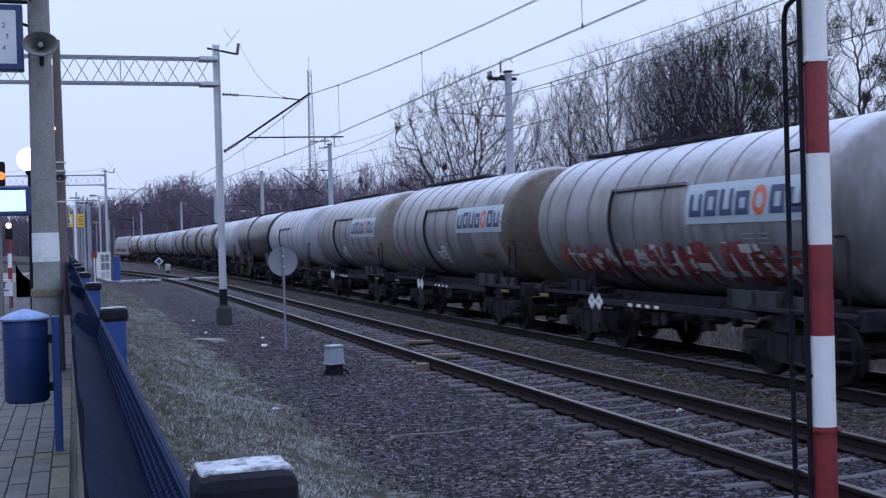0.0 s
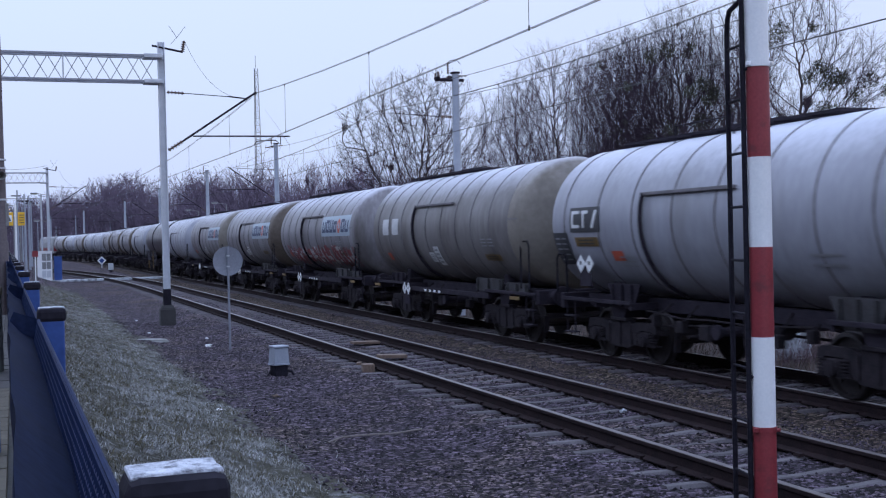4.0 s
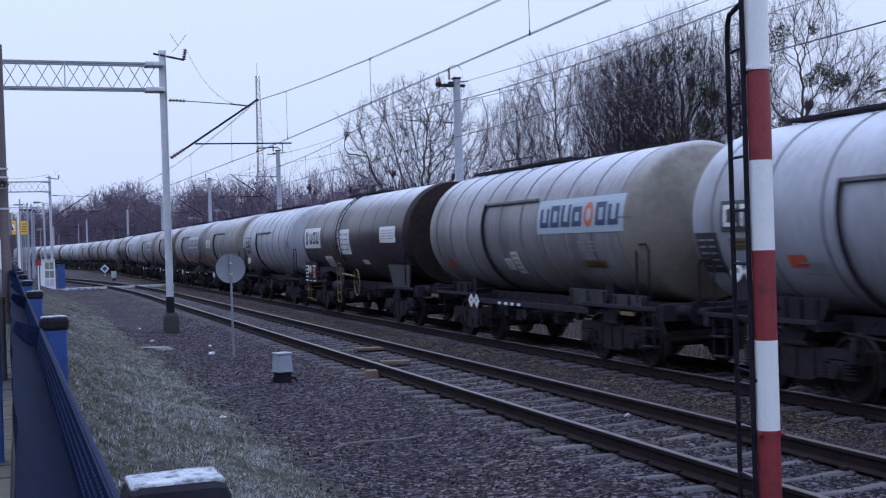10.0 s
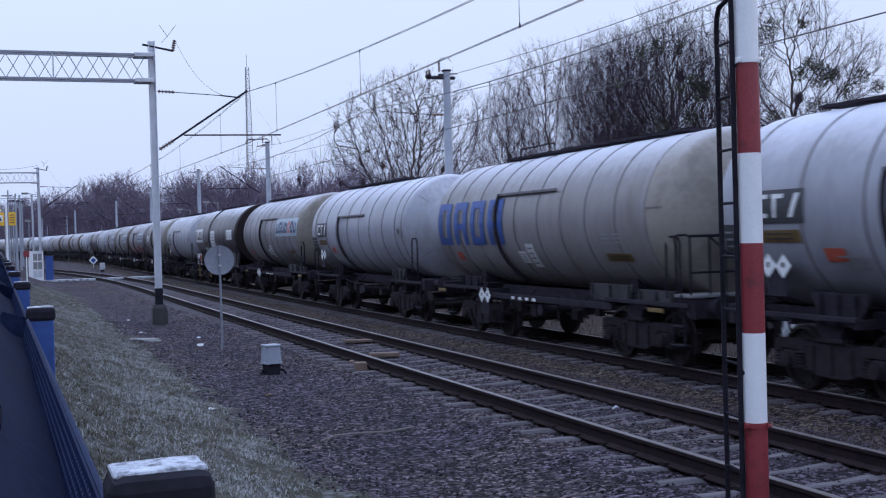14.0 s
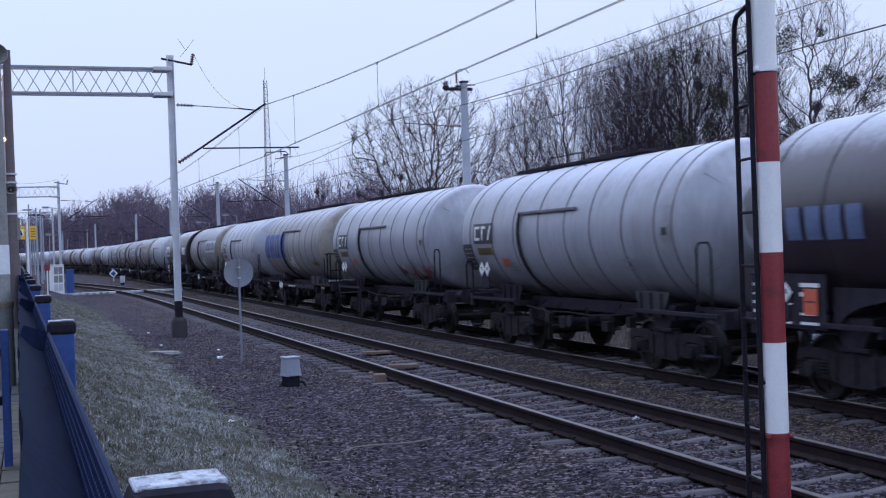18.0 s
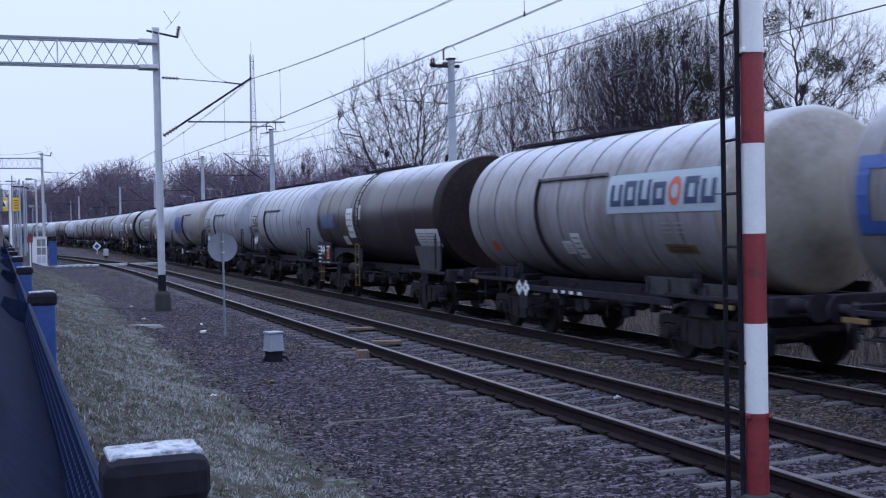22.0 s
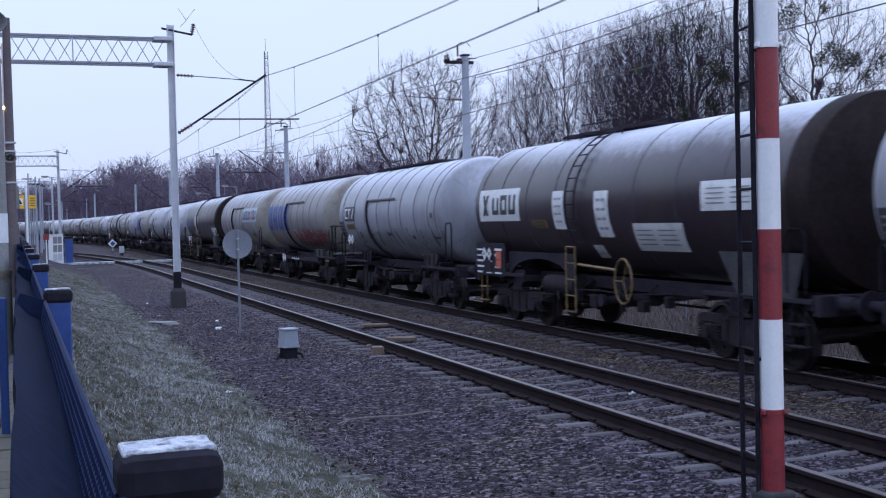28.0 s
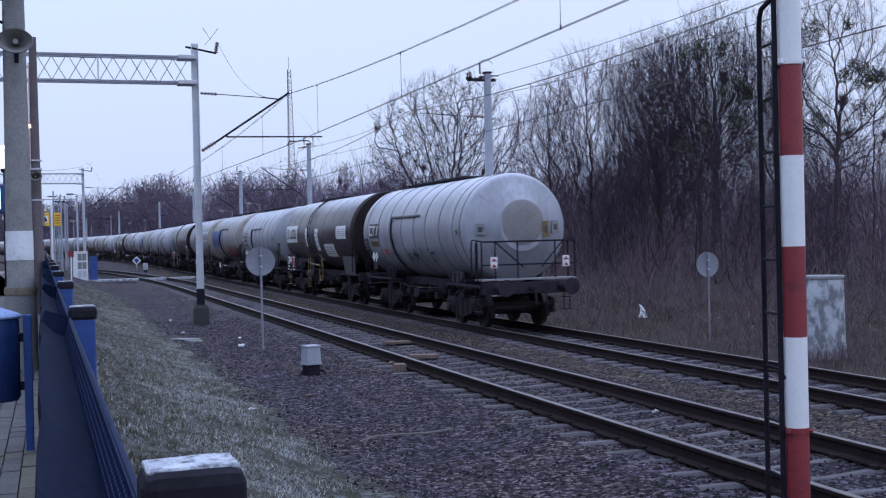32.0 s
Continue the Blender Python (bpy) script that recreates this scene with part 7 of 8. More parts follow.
sg = thing("amber_signal", pose(-1.30, 22.6, PLAT_Z), "black signal head with a lit amber lamp", "signal")
bm = bmesh.new()
box(bm, (-0.10, -0.08, 2.34), (0.13, 0.08, 2.78), 0.03)
part("housing", bm, M_BLACK, sg)
bm = bmesh.new()
lathe(bm, [(-0.085, 0.01), (-0.095, 0.05), (-0.085, 0.075)], 2.52, 18, x=0.06)
part("lens", bm, M_AMBER, sg, "glowing amber lens")
bm = bmesh.new()
rod(bm, (0, 0.05, -0.05), (0, 0.05, 2.4), 0.04, 8)
part("post", bm, M_STEELGREY, sg)

ps = thing("red_white_post", pose(-1.28, 25.5, PLAT_Z), "short red and white banded post with a lit lamp on top", "signal post")
for k in range(5):
    bm = bmesh.new()
    rod(bm, (0, 0, -0.05 + 0.29 * k), (0, 0, 0.24 + 0.29 * k), 0.04, 12)
    part("painted_band", bm, M_SIGRED if k % 2 == 0 else M_SIGWHITE, ps)
bm = bmesh.new()
box(bm, (-0.07, -0.06, 1.40), (0.07, 0.06, 1.62), 0.02)
part("lamp_housing", bm, M_BLACK, ps)
bm = bmesh.new()
bmesh.ops.create_icosphere(bm, subdivisions=2, radius=0.055, matrix=pose(0, -0.02, 1.68))
part("lamp", bm, M_WARMLAMP, ps, "small lit lamp")

pc = thing("pale_column", pose(-0.85, 27.0, PLAT_Z), "pale pinkish column lit by warm lamps", "column")
bm = bmesh.new()
box(bm, (-0.10, -0.1, -0.1), (0.10, 0.1, 1.78), 0.02)
part("shaft", bm, M_PINKPOLE, pc)
bm = bmesh.new()
box(bm, (-0.13, -0.13, 1.78), (0.13, 0.13, 1.86), 0.02)
part("cap", bm, M_PINKPOLE, pc)

nb = thing("notice_board", pose(-1.36, 24.0, PLAT_Z), "white notice board with dark drawing on two legs", "notice board")
bm = bmesh.new()
box(bm, (-0.17, -0.02, 0.30), (0.17, 0.02, 0.62), 0.004)
bd = part("board", bm, M_SIGWHITE, nb)
for xa, xb, za, zb in ((-0.12, -0.02, 0.40, 0.42), (0.02, 0.12, 0.40, 0.42), (-0.12, -0.10, 0.42, 0.54), (-0.03, -0.01, 0.42, 0.54), (0.03, 0.05, 0.46, 0.56), (-0.1, 0.1, 0.56, 0.575)):
    bm = bmesh.new()
    box(bm, (xa, -0.026, za), (xb, -0.02, zb))
    part("marking_bar", bm, M_DARKMARK, bd)
for x in (-0.14, 0.14):
    bm = bmesh.new()
    rod(bm, (x, 0, -0.05), (x, 0, 0.3), 0.014, 6)
    part("leg", bm, M_STEELGREY, nb)
bg = thing("curved_barrier", pose(-1.2, 31.0, PLAT_Z), "dark blue barrier panel with a sloping top edge", "barrier")
bm = bmesh.new()
vs = [(-0.22, 0.0), (0.28, 0.0), (0.28, 0.34), (0.12, 0.40), (-0.02, 0.52), (-0.14, 0.68), (-0.22, 0.86)]
f1 = bm.faces.new([bm.verts.new((x, 0, z)) for x, z in vs])
bmesh.ops.solidify(bm, geom=[f1], thickness=0.03)
part("panel", bm, M_BLUEPAINT, bg)

ys_ = thing("yellow_direction_sign", pose(0.03, 60.0, PLAT_Z), "yellow direction signs with a pictogram on a pale post", "direction sign")
for xa, xb in ((-0.46, -0.06), (0.14, 0.46)):
    bm = bmesh.new()
    box(bm, (xa, -0.03, 2.2), (xb, 0.03, 2.84), 0.01)
    pn = part("panel", bm, M_SIGNYELLOW, ys_, "yellow panel")
    if xa < 0:
        bm = bmesh.new()
        box(bm, (-0.40, -0.036, 2.38), (-0.12, -0.03, 2.70), 0.002)
        part("pictogram_field", bm, M_SIGWHITE, pn)
        bm = bmesh.new()
        f1 = bm.faces.new([bm.verts.new(v) for v in ((-0.37, -0.038, 2.42), (-0.15, -0.038, 2.42), (-0.26, -0.038, 2.66))])
        bmesh.ops.solidify(bm, geom=[f1], thickness=0.002)
        part("pictogram", bm, M_DARKMARK, pn)
    else:
        for k in range(4):
            bm = bmesh.new()
            box(bm, (0.2, -0.036, 2.32 + 0.12 * k), (0.42, -0.03, 2.36 + 0.12 * k))
            part("lettering_bar", bm, M_DARKMARK, pn)
bm = bmesh.new()
rod(bm, (0.04, 0.06, -0.1), (0.04, 0.06, 3.2), 0.055, 10)
part("post", bm, M_SIGWHITE, ys_, "pale post")

rs = thing("small_red_sign", pose(0.95, 62.0, 0.3), "small red sign on a thin pale post", "sign")
bm = bmesh.new()
rod(bm, (0, 0, -0.4), (0, 0, 1.5), 0.03, 8)
part("post", bm, M_SIGWHITE, rs)
bm = bmesh.new()
box(bm, (-0.14, -0.03, 1.25), (0.14, 0.0, 1.55), 0.01)
part("plate", bm, M_SIGRED, rs)


def street_lamp(x, y, z, h, lit, arm=0.8, label="grey street lamp with a short arm"):
    s = thing("street_lamp", pose(x, y, z), label, "street lamp", "street lamps")
    bm = bmesh.new()
    lathe(bm, [(-0.3, 0.075), (h, 0.04)], 0, 10, axis="z")
    rod(bm, (0, 0, h - 0.02), (-arm, 0, h + 0.12), 0.025, 6)
    part("post", bm, M_STEELGREY, s)
    bm = bmesh.new()
    box(bm, (-arm - 0.5, -0.13, h + 0.06), (-arm + 0.05, 0.13, h + 0.19), 0.04)
    hd = part("lamp_head", bm, M_STEELGREY, s)
    bm = bmesh.new()
    box(bm, (-arm - 0.42, -0.09, h + 0.03), (-arm, 0.09, h + 0.062), 0.01)
    part("lamp_glass", bm, M_WARMLAMP if lit else M_LABEL, hd, "lit warm lamp glass" if lit else "")
    return s


for x, y, h, lit in ((17.5, 103.0, 6.2, 0), (17.0, 116.0, 6.0, 0), (2.6, 100.0, 6.6, 0), (2.9, 108.0, 4.6, 0), (0.6, 130.0, 5.6, 1), (0.0, 112.0, 5.0, 1), (-1.2, 90.0, 4.6, 1), (0.9, 150.0, 5.6, 1), (1.6, 175.0, 5.6, 1)):
    street_lamp(x, y, ground_z(x, y) - 0.2, h, lit, label="street lamp with a lit warm head" if lit else "grey street lamp with a short arm")
for k, (x, y, h) in enumerate(((0.7, 84, 5.5), (1.1, 96, 6), (0.3, 104, 6.5), (1.6, 122, 7), (0.9, 140, 6.5), (9, 190, 7.4), (4, 222, 7.4), (24, 150, 7), (21, 185, 7), (16, 215, 7), (8, 250, 7))):
    sp = thing("line_pole", pose(x, y, ground_z(x, y) - 0.3), "thin pale pole beside the distant line", "pole", "distant poles")
    bm = bmesh.new()
    lathe(bm, [(0, 0.09), (h, 0.06)], 0, 8, axis="z")
    part("shaft", bm, M_POSTBLUE, sp)
    bm = bmesh.new()
    box(bm, (-0.5, -0.04, h - 0.5), (0.3, 0.04, h - 0.42), 0.01)
    part("bracket", bm, M_UNDER, sp)
# ---- bare winter woods ----
def tube(verts, faces, a, b, ra, rb, n):
    d = b - a
    if d.length < 1e-5:
        return
    q = d.to_track_quat("Z", "Y")
    base = len(verts)
    for p, r in ((a, ra), (b, rb)):
        for i in range(n):
            t = 2 * math.pi * i / n
            verts.append(tuple(p + q @ Vector((r * math.cos(t), r * math.sin(t), 0))))
    for i in range(n):
        j = (i + 1) % n
        faces.append((base + i, base + j, base + n + j, base + n + i))


def mesh_of(name, verts, faces, mat):
    me = bpy.data.meshes.new(name)
    me.from_pydata(verts, [], faces)
    me.materials.append(mat)
    return me


def bent(d, up, wob, rng):
    return (d + Vector((rng.gauss(0, wob), rng.gauss(0, wob), rng.gauss(0, wob) + up))).normalized()


def splay(d, angle, rng):
    """A direction turned away from d by the angle, round a random side."""
    side = d.cross(Vector((rng.uniform(-1, 1), rng.uniform(-1, 1), rng.uniform(-1, 1))))
    side = side.normalized() if side.length > 1e-4 else Vector((1, 0, 0))
    return (d * math.cos(angle) + side * math.sin(angle)).normalized()


def crown_points(rng, blobs, n, shell):
    """Random places inside a crown made of ellipsoids (x, y, z, half width, half height); shell near 0 crowds them outward."""
    out = []
    for bx, by, bz, rx, rz in blobs:
        m = int(n * rx * rx * rz / sum(q[3] * q[3] * q[4] for q in blobs)) + 8
        v = rng.normal(size=(m, 3))
        v /= np.linalg.norm(v, axis=1)[:, None]
        v *= (rng.random(m) ** shell)[:, None]
        out.append(v * (rx, rx, rz) + (bx, by, bz))
    return np.vstack(out)


def grow_skeleton(rng, pts, stems, step, kill, reach):
    """Branches that grow step by step towards the free places of the crown. Returns nodes and their parents."""
    nodes, parent = [], []
    for base, up in stems:
        p, last_ = np.array(base, float), -1
        goal = np.array(up, float)
        n = max(2, int(np.linalg.norm(goal - p) / step))
        for k in range(n + 1):
            w = rng.normal(size=3) * 0.035 * (0 < k)
            nodes.append(p + (goal - p) * k / n + w * (1, 1, 0.2))
            parent.append(last_)
            last_ = len(nodes) - 1
    arr = np.array(nodes)
    d = np.linalg.norm(pts[:, None] - arr[None], axis=2)
    near, dist = d.argmin(1), d.min(1)
    for _ in range(110):
        use = dist < reach
        if not use.any():
            break
        ids = near[use]
        pull = pts[use] - arr[ids]
        pull /= np.linalg.norm(pull, axis=1)[:, None] + 1e-9
        total = np.zeros_like(arr)
        np.add.at(total, ids, pull)
        who = np.unique(ids)
        way = total[who]
        way /= np.linalg.norm(way, axis=1)[:, None] + 1e-9
        before = arr[who] - arr[np.maximum(np.array(parent)[who], 0)]
        before /= np.linalg.norm(before, axis=1)[:, None] + 1e-9
        way = 0.62 * way + 0.45 * before + rng.normal(size=way.shape) * 0.10 + (0, 0, 0.05)
        way /= np.linalg.norm(way, axis=1)[:, None] + 1e-9
        fresh = arr[who] + way * step
        first = len(arr)
        arr = np.vstack([arr, fresh])
        parent += who.tolist()
        nd = np.linalg.norm(pts[:, None] - fresh[None], axis=2)
        j, dm = nd.argmin(1), nd.min(1)
        better = dm < dist
        near[better], dist[better] = j[better] + first, dm[better]
        keep = dist > kill
        pts, near, dist = pts[keep], near[keep], dist[keep]
        if len(pts) == 0 or len(arr) > 6000:
            break
    par = np.array(parent)
    for _ in range(4):
        mean, count_ = np.zeros_like(arr), np.zeros(len(arr))
        has = par >= 0
        np.add.at(mean, par[has], arr[has])
        np.add.at(count_, par[has], 1)
        inner = has & (count_ > 0)
        arr[inner] = 0.4 * arr[inner] + 0.3 * arr[par[inner]] + 0.3 * mean[inner] / count_[inner][:, None]
    return arr, parent


def make_tree(seed, h, blobs, stems, n=900, shell=0.45, step=0.34, kill=0.55, reach=3.0, twigs=4, side=3, width=0.005, tip=0.0075, ivy=0.0, balls=0, ball=0.3,
              label="bare winter tree with fine dark twigs"):
    """A bare tree: forked trunk and limbs that taper by what they carry, then fine twigs; ivy and mistletoe where asked."""
    gen = np.random.default_rng(seed)
    rng = random.Random(seed)
    arr, parent = grow_skeleton(gen, crown_points(gen, blobs, n, shell), stems, step, kill, reach)
    load = np.zeros(len(arr))
    kids = np.zeros(len(arr), int)
    for i in range(len(arr) - 1, -1, -1):
        if kids[i] == 0:
            load[i] = tip ** 2.25
        if parent[i] >= 0:
            load[parent[i]] += load[i]
            kids[parent[i]] += 1
    rad = load ** (1 / 2.25)
    tv, tf, cv, cf, iv, jf = [], [], [], [], [], []

    def flat(p, q, w):
        d = q - p
        t = d.cross(Vector((rng.uniform(-1, 1), rng.uniform(-1, 1), rng.uniform(-1, 1))))
        t = t.normalized() * w if t.length > 1e-5 else Vector((w, 0, 0))
        i = len(cv)
        cv.extend((tuple(p - t), tuple(p + t), tuple(q + t * 0.4), tuple(q - t * 0.4)))
        cf.append((i, i + 1, i + 2, i + 3))

    places = [Vector(p) for p in arr]
    for i, j in enumerate(parent):
        if j < 0:
            continue
        r0, r1 = min(rad[j], rad[i] * 1.25), rad[i]
        if r0 > 0.035:
            tube(tv, tf, places[j], places[i], r0, r1, 7 if r0 > 0.09 else 5)
        else:
            tube(cv, cf, places[j], places[i], r0, r1, 3)
        if r1 < 0.028:
            along = (places[i] - places[j]).normalized()
            for _ in range(twigs if kids[i] == 0 else max(1, twigs - 1)):
                d = bent(splay(along, rng.uniform(0.1, 0.65), rng), 0.14, 0.06, rng)
                p = places[i]
                L = rng.uniform(0.35, 0.8)
                for k in range(2):
                    q = p + d * L * 0.5
                    flat(p, q, width * (1 - 0.25 * k))
                    for _ in range(side):
                        e = bent(splay(d, rng.uniform(0.25, 0.65), rng), 0.15, 0.06, rng)
                        flat(q, q + e * L * rng.uniform(0.3, 0.6), width * 0.65)
                    p, d = q, bent(d, 0.1, 0.12, rng)
    tree = thing("bare_tree", pose(0, 0, 0), label, "tree", "trees of the wood")
    o = new("trunk", mesh_of("trunk", tv, tf, M_BARK))
    o.parent = tree
    o = new("crown", mesh_of("crown", cv, cf, M_TWIG))
    o.parent = tree

    def clump(c, r, m):
        for _ in range(m):
            v = Vector((rng.gauss(0, 1), rng.gauss(0, 1), rng.gauss(0, 1)))
            p = c + v.normalized() * r * rng.random() ** 0.4
            a = Vector((rng.uniform(-1, 1), rng.uniform(-1, 1), rng.uniform(-1, 1))).normalized() * rng.uniform(0.025, 0.06)
            b = a.cross(Vector((rng.uniform(-1, 1), rng.uniform(-1, 1), 1))).normalized() * 0.025
            i = len(iv)
            iv.extend((tuple(p - a), tuple(p + b), tuple(p + a), tuple(p - b)))
            jf.append((i, i + 1, i + 2, i + 3))

    if ivy:
        for p, r in zip(places, rad):
            if r > 0.05 and p.z < h * 0.78:
                for _ in range(2):
                    if rng.random() < ivy:
                        w = 0.35 * (1.25 - p.z / h)
                        clump(p + Vector((rng.gauss(0, w), rng.gauss(0, w), rng.gauss(0, 0.3))), rng.uniform(0.18, 0.42), 48)
    tips = [p for p, k, r in zip(places, kids, rad) if p.z > h * 0.5 and r < 0.04]
    for p in rng.sample(tips, min(balls, len(tips))):
        r = ball * rng.uniform(0.55, 1.15)
        clump(p - Vector((0, 0, r * 0.6)), r, int(900 * r))
    if iv:
        o = new("evergreen_clumps", mesh_of("evergreen_clumps", iv, jf, M_IVY))
        o.parent = tree
        tagged(o, "dark ivy and mistletoe clumps")
    return tree


def plant(src, x, y, s, rot, sz=None):
    t = copy_thing(src, pose(x, y, ground_z(x, y) - 0.15, 0, 0, rot))
    t.scale = (s, s, (sz or s))
    return t


# kinds: spreading, dome, ivied dome, mistletoe tree, open slim tree, shrub, narrow dome
TREES = [
    make_tree(11, 14, [(0, 0, 8.4, 6.2, 5.6)], [((0, 0, 0), (0.1, 0, 2.2)), ((0, 0, 0), (1.5, 0.5, 3.0)), ((0, 0, 0), (-1.2, -0.3, 2.8))], 2400, 0.42, 0.34, 0.44, 5.0, 3, 2, 0.0085, 0.0105,
              label="spreading bare tree with long arching limbs"),
    make_tree(12, 12.6, [(0, 0, 8.6, 3.2, 4.0), (0.8, 0.5, 5.6, 2.6, 2.8)], [((0, 0, 0), (0, 0, 3.4)), ((0, 0, 0), (1.0, 0.6, 3.0))], 3300, 0.5, 0.27, 0.34, 3.0, 3, 2, 0.0048, ivy=0.15,
              label="tall bare tree with a dense rounded crown"),
    make_tree(13, 12.6, [(0, 0, 8.8, 2.9, 3.8), (-0.7, 0.4, 5.8, 2.4, 2.8)], [((0, 0, 0), (0.1, 0, 5.0)), ((0, 0, 0), (-1.1, 0.5, 3.6))], 3000, 0.5, 0.27, 0.33, 3.0, 3, 2, 0.0048, ivy=0.8, balls=2,
              label="bare tree with dark ivy climbing its trunk"),
    make_tree(14, 12, [(0.3, 0, 10.2, 1.8, 1.6), (-1.7, 0.4, 8.8, 1.7, 1.5), (2.0, -0.4, 8.0, 1.8, 1.5), (-1.2, -0.6, 6.3, 1.6, 1.4), (1.2, 0.8, 5.6, 1.7, 1.4)], [((0, 0, 0), (0.2, 0, 5.2))],
              2600, 0.5, 0.27, 0.32, 5.0, 3, 2, 0.0048, tip=0.0075, balls=18, ball=0.42, label="open bare tree dotted with mistletoe balls"),
    make_tree(15, 12, [(0, 0, 8.2, 2.5, 3.8)], [((0, 0, 0), (0.2, 0.1, 3.6))], 800, 0.5, 0.36, 0.6, 4.0, 3, 2, label="slim open bare tree"),
    make_tree(16, 7, [(0, 0, 3.9, 2.2, 3.2)], [((0, 0, 0), (0, 0, 0.8)), ((0, 0, 0), (0.9, 0.3, 1.2)), ((0, 0, 0), (-0.8, 0.5, 1.1)), ((0, 0, 0), (0.1, -0.9, 1.2))], 700, 0.55, 0.32, 0.45, 3.0, 3, 2,
              0.005, label="low bare shrub tree at the wood's edge"),
    make_tree(17, 12.6, [(0, 0, 8.4, 2.3, 4.2)], [((0, 0, 0), (0, 0.1, 4.4))], 2600, 0.5, 0.27, 0.33, 3.0, 3, 2, 0.0048, ivy=0.4, label="narrow bare tree with an upright crown")]
LIGHT = [make_tree(31, 12, [(0, 0, 7.6, 3.0, 4.4)], [((0, 0, 0), (0, 0, 3.2))], 500, 0.5, 0.42, 0.65, 4.0, 2, 3, 0.008),
         make_tree(32, 12, [(0, 0, 7.4, 2.6, 4.5)], [((0, 0, 0), (0.1, 0, 2.8))], 500, 0.5, 0.42, 0.65, 4.0, 2, 3, 0.008),
         make_tree(33, 11, [(0, 0, 6.2, 3.4, 4.8)], [((0, 0, 0), (0, 0, 1.6)), ((0, 0, 0), (1.0, 0.2, 2.0))], 500, 0.5, 0.42, 0.65, 4.0, 2, 3, 0.008)]
rng = random.Random(5)
# the trees that stand out: place, kind, size
STANDOUT = [(27.6, 80.5, 0, 1.0), (29.5, 69.5, 4, 0.88), (24.6, 55.8, 6, 0.80), (26.6, 55.2, 1, 0.93), (29.4, 53.0, 1, 0.93), (27.2, 49.2, 2, 0.92), (31.0, 50.0, 6, 0.92),
            (28.4, 47.4, 2, 0.93), (27.0, 44.2, 3, 0.99), (29.6, 43.4, 6, 0.92), (27.2, 36.2, 3, 0.93), (31.0, 35.0, 4, 0.5), (31.5, 30.5, 4, 0.5), (27.0, 26.0, 5, 0.8), (33.0, 60.0, 6, 0.9),
            (25.0, 46.5, 4, 0.66), (24.4, 52.0, 5, 0.95), (24.0, 39.0, 5, 0.85), (23.6, 44.0, 5, 0.9), (31.5, 39.5, 4, 0.8), (24.5, 33.0, 5, 0.8), (23.2, 48.5, 5, 0.8), (24.8, 42.0, 4, 0.5), (23.0, 36.0, 5, 0.7)]
for x, y, k, s in STANDOUT:
    plant(TREES[k], x, y, s, rng.uniform(0, 360))
for k in range(24):
    y = rng.uniform(24, 66)
    plant(rng.choice(LIGHT), rng.uniform(31, 44), y, 0.5 + 0.2 * rng.random(), rng.uniform(0, 360))
for x, y, s in ((33.5, 46.0, 0.8), (35.0, 50.0, 0.8), (34.0, 55.0, 0.8)):
    plant(rng.choice(LIGHT), x, y, s, rng.uniform(0, 360))
for k in range(40):
    y = rng.uniform(66, 150)
    plant(rng.choice(LIGHT), rng.uniform(24, 46), y, 0.46 + 0.2 * rng.random(), rng.uniform(0, 360))
for k in range(34):
    plant(TREES[5], 20.5 + rng.uniform(0, 8), rng.uniform(18, 110), 0.35 + 0.4 * rng.random(), rng.uniform(0, 360))
for k, t in enumerate(TREES + LIGHT):
    x, y = 34 + 2 * k, 60 + 7 * k
    t.matrix_world = pose(x, y, ground_z(x, y) - 0.15, 0, 0, 40 * k)
    t.scale = (0.55, 0.55, 0.55)


def far_woods():
    """Distant woods along the bend and across the station, one joined mesh of bare crowns."""
    rng = random.Random(21)
    verts, faces = [], []

    def grow(p, d, length, r, level):
        for k in range(3):
            d = (d + Vector((rng.uniform(-1, 1), rng.uniform(-1, 1), rng.uniform(-.4, .8))) * 0.16).normalized()
            q = p + d * length / 3
            if level < 1:
                tube(verts, faces, p, q, r, r * 0.8, 4)
            else:
                w = d.cross(Vector((rng.uniform(-1, 1), rng.uniform(-1, 1), 0.3))).normalized() * r * (0.6 + p.y / 480)
                i = len(verts)
                verts.extend((tuple(p - w), tuple(p + w), tuple(q + w * 0.6), tuple(q - w * 0.6)))
                faces.append((i, i + 1, i + 2, i + 3))
            p, r = q, max(0.028, r * 0.8)
            if level < 3 and not (level == 0 and k == 0):
                for _ in range(3 if level < 2 else 2):
                    ax = Vector((rng.uniform(-1, 1), rng.uniform(-1, 1), rng.uniform(-.1, 1.0))).normalized()
                    grow(p, (d * 0.6 + ax * 0.7).normalized(), length * 0.52, max(0.025, r * 0.55), level + 1)

    spots = []
    for k in range(190):
        y = 130 + 350 * rng.random()
        spots.append((bend(y) + 19 + 32 * rng.random() ** 1.4, y, rng.uniform(9.5, 13.0) * (0.95 if y < 200 else 1.2)))
    # western trees added out of view, to dim low sky on the wagons
    spots += [(rng.uniform(-110, -40), rng.uniform(-60, 260), rng.uniform(9, 14)) for k in range(26)]
    spots += [(rng.uniform(-70, 0), rng.uniform(420, 520), rng.uniform(11, 16)) for k in range(40)]
    spots += [(14.5 + rng.uniform(0, 5), rng.uniform(200, 240), rng.uniform(14, 16.5)) for k in range(8)]
    for x, y, h in spots:
        grow(Vector((x, y, ground_z(x, min(y, 600)) - 0.3)), Vector((0, 0, 1)), h * 0.55, 0.16, 0)
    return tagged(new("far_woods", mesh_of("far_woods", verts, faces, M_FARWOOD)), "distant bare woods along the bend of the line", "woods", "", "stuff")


far_woods()


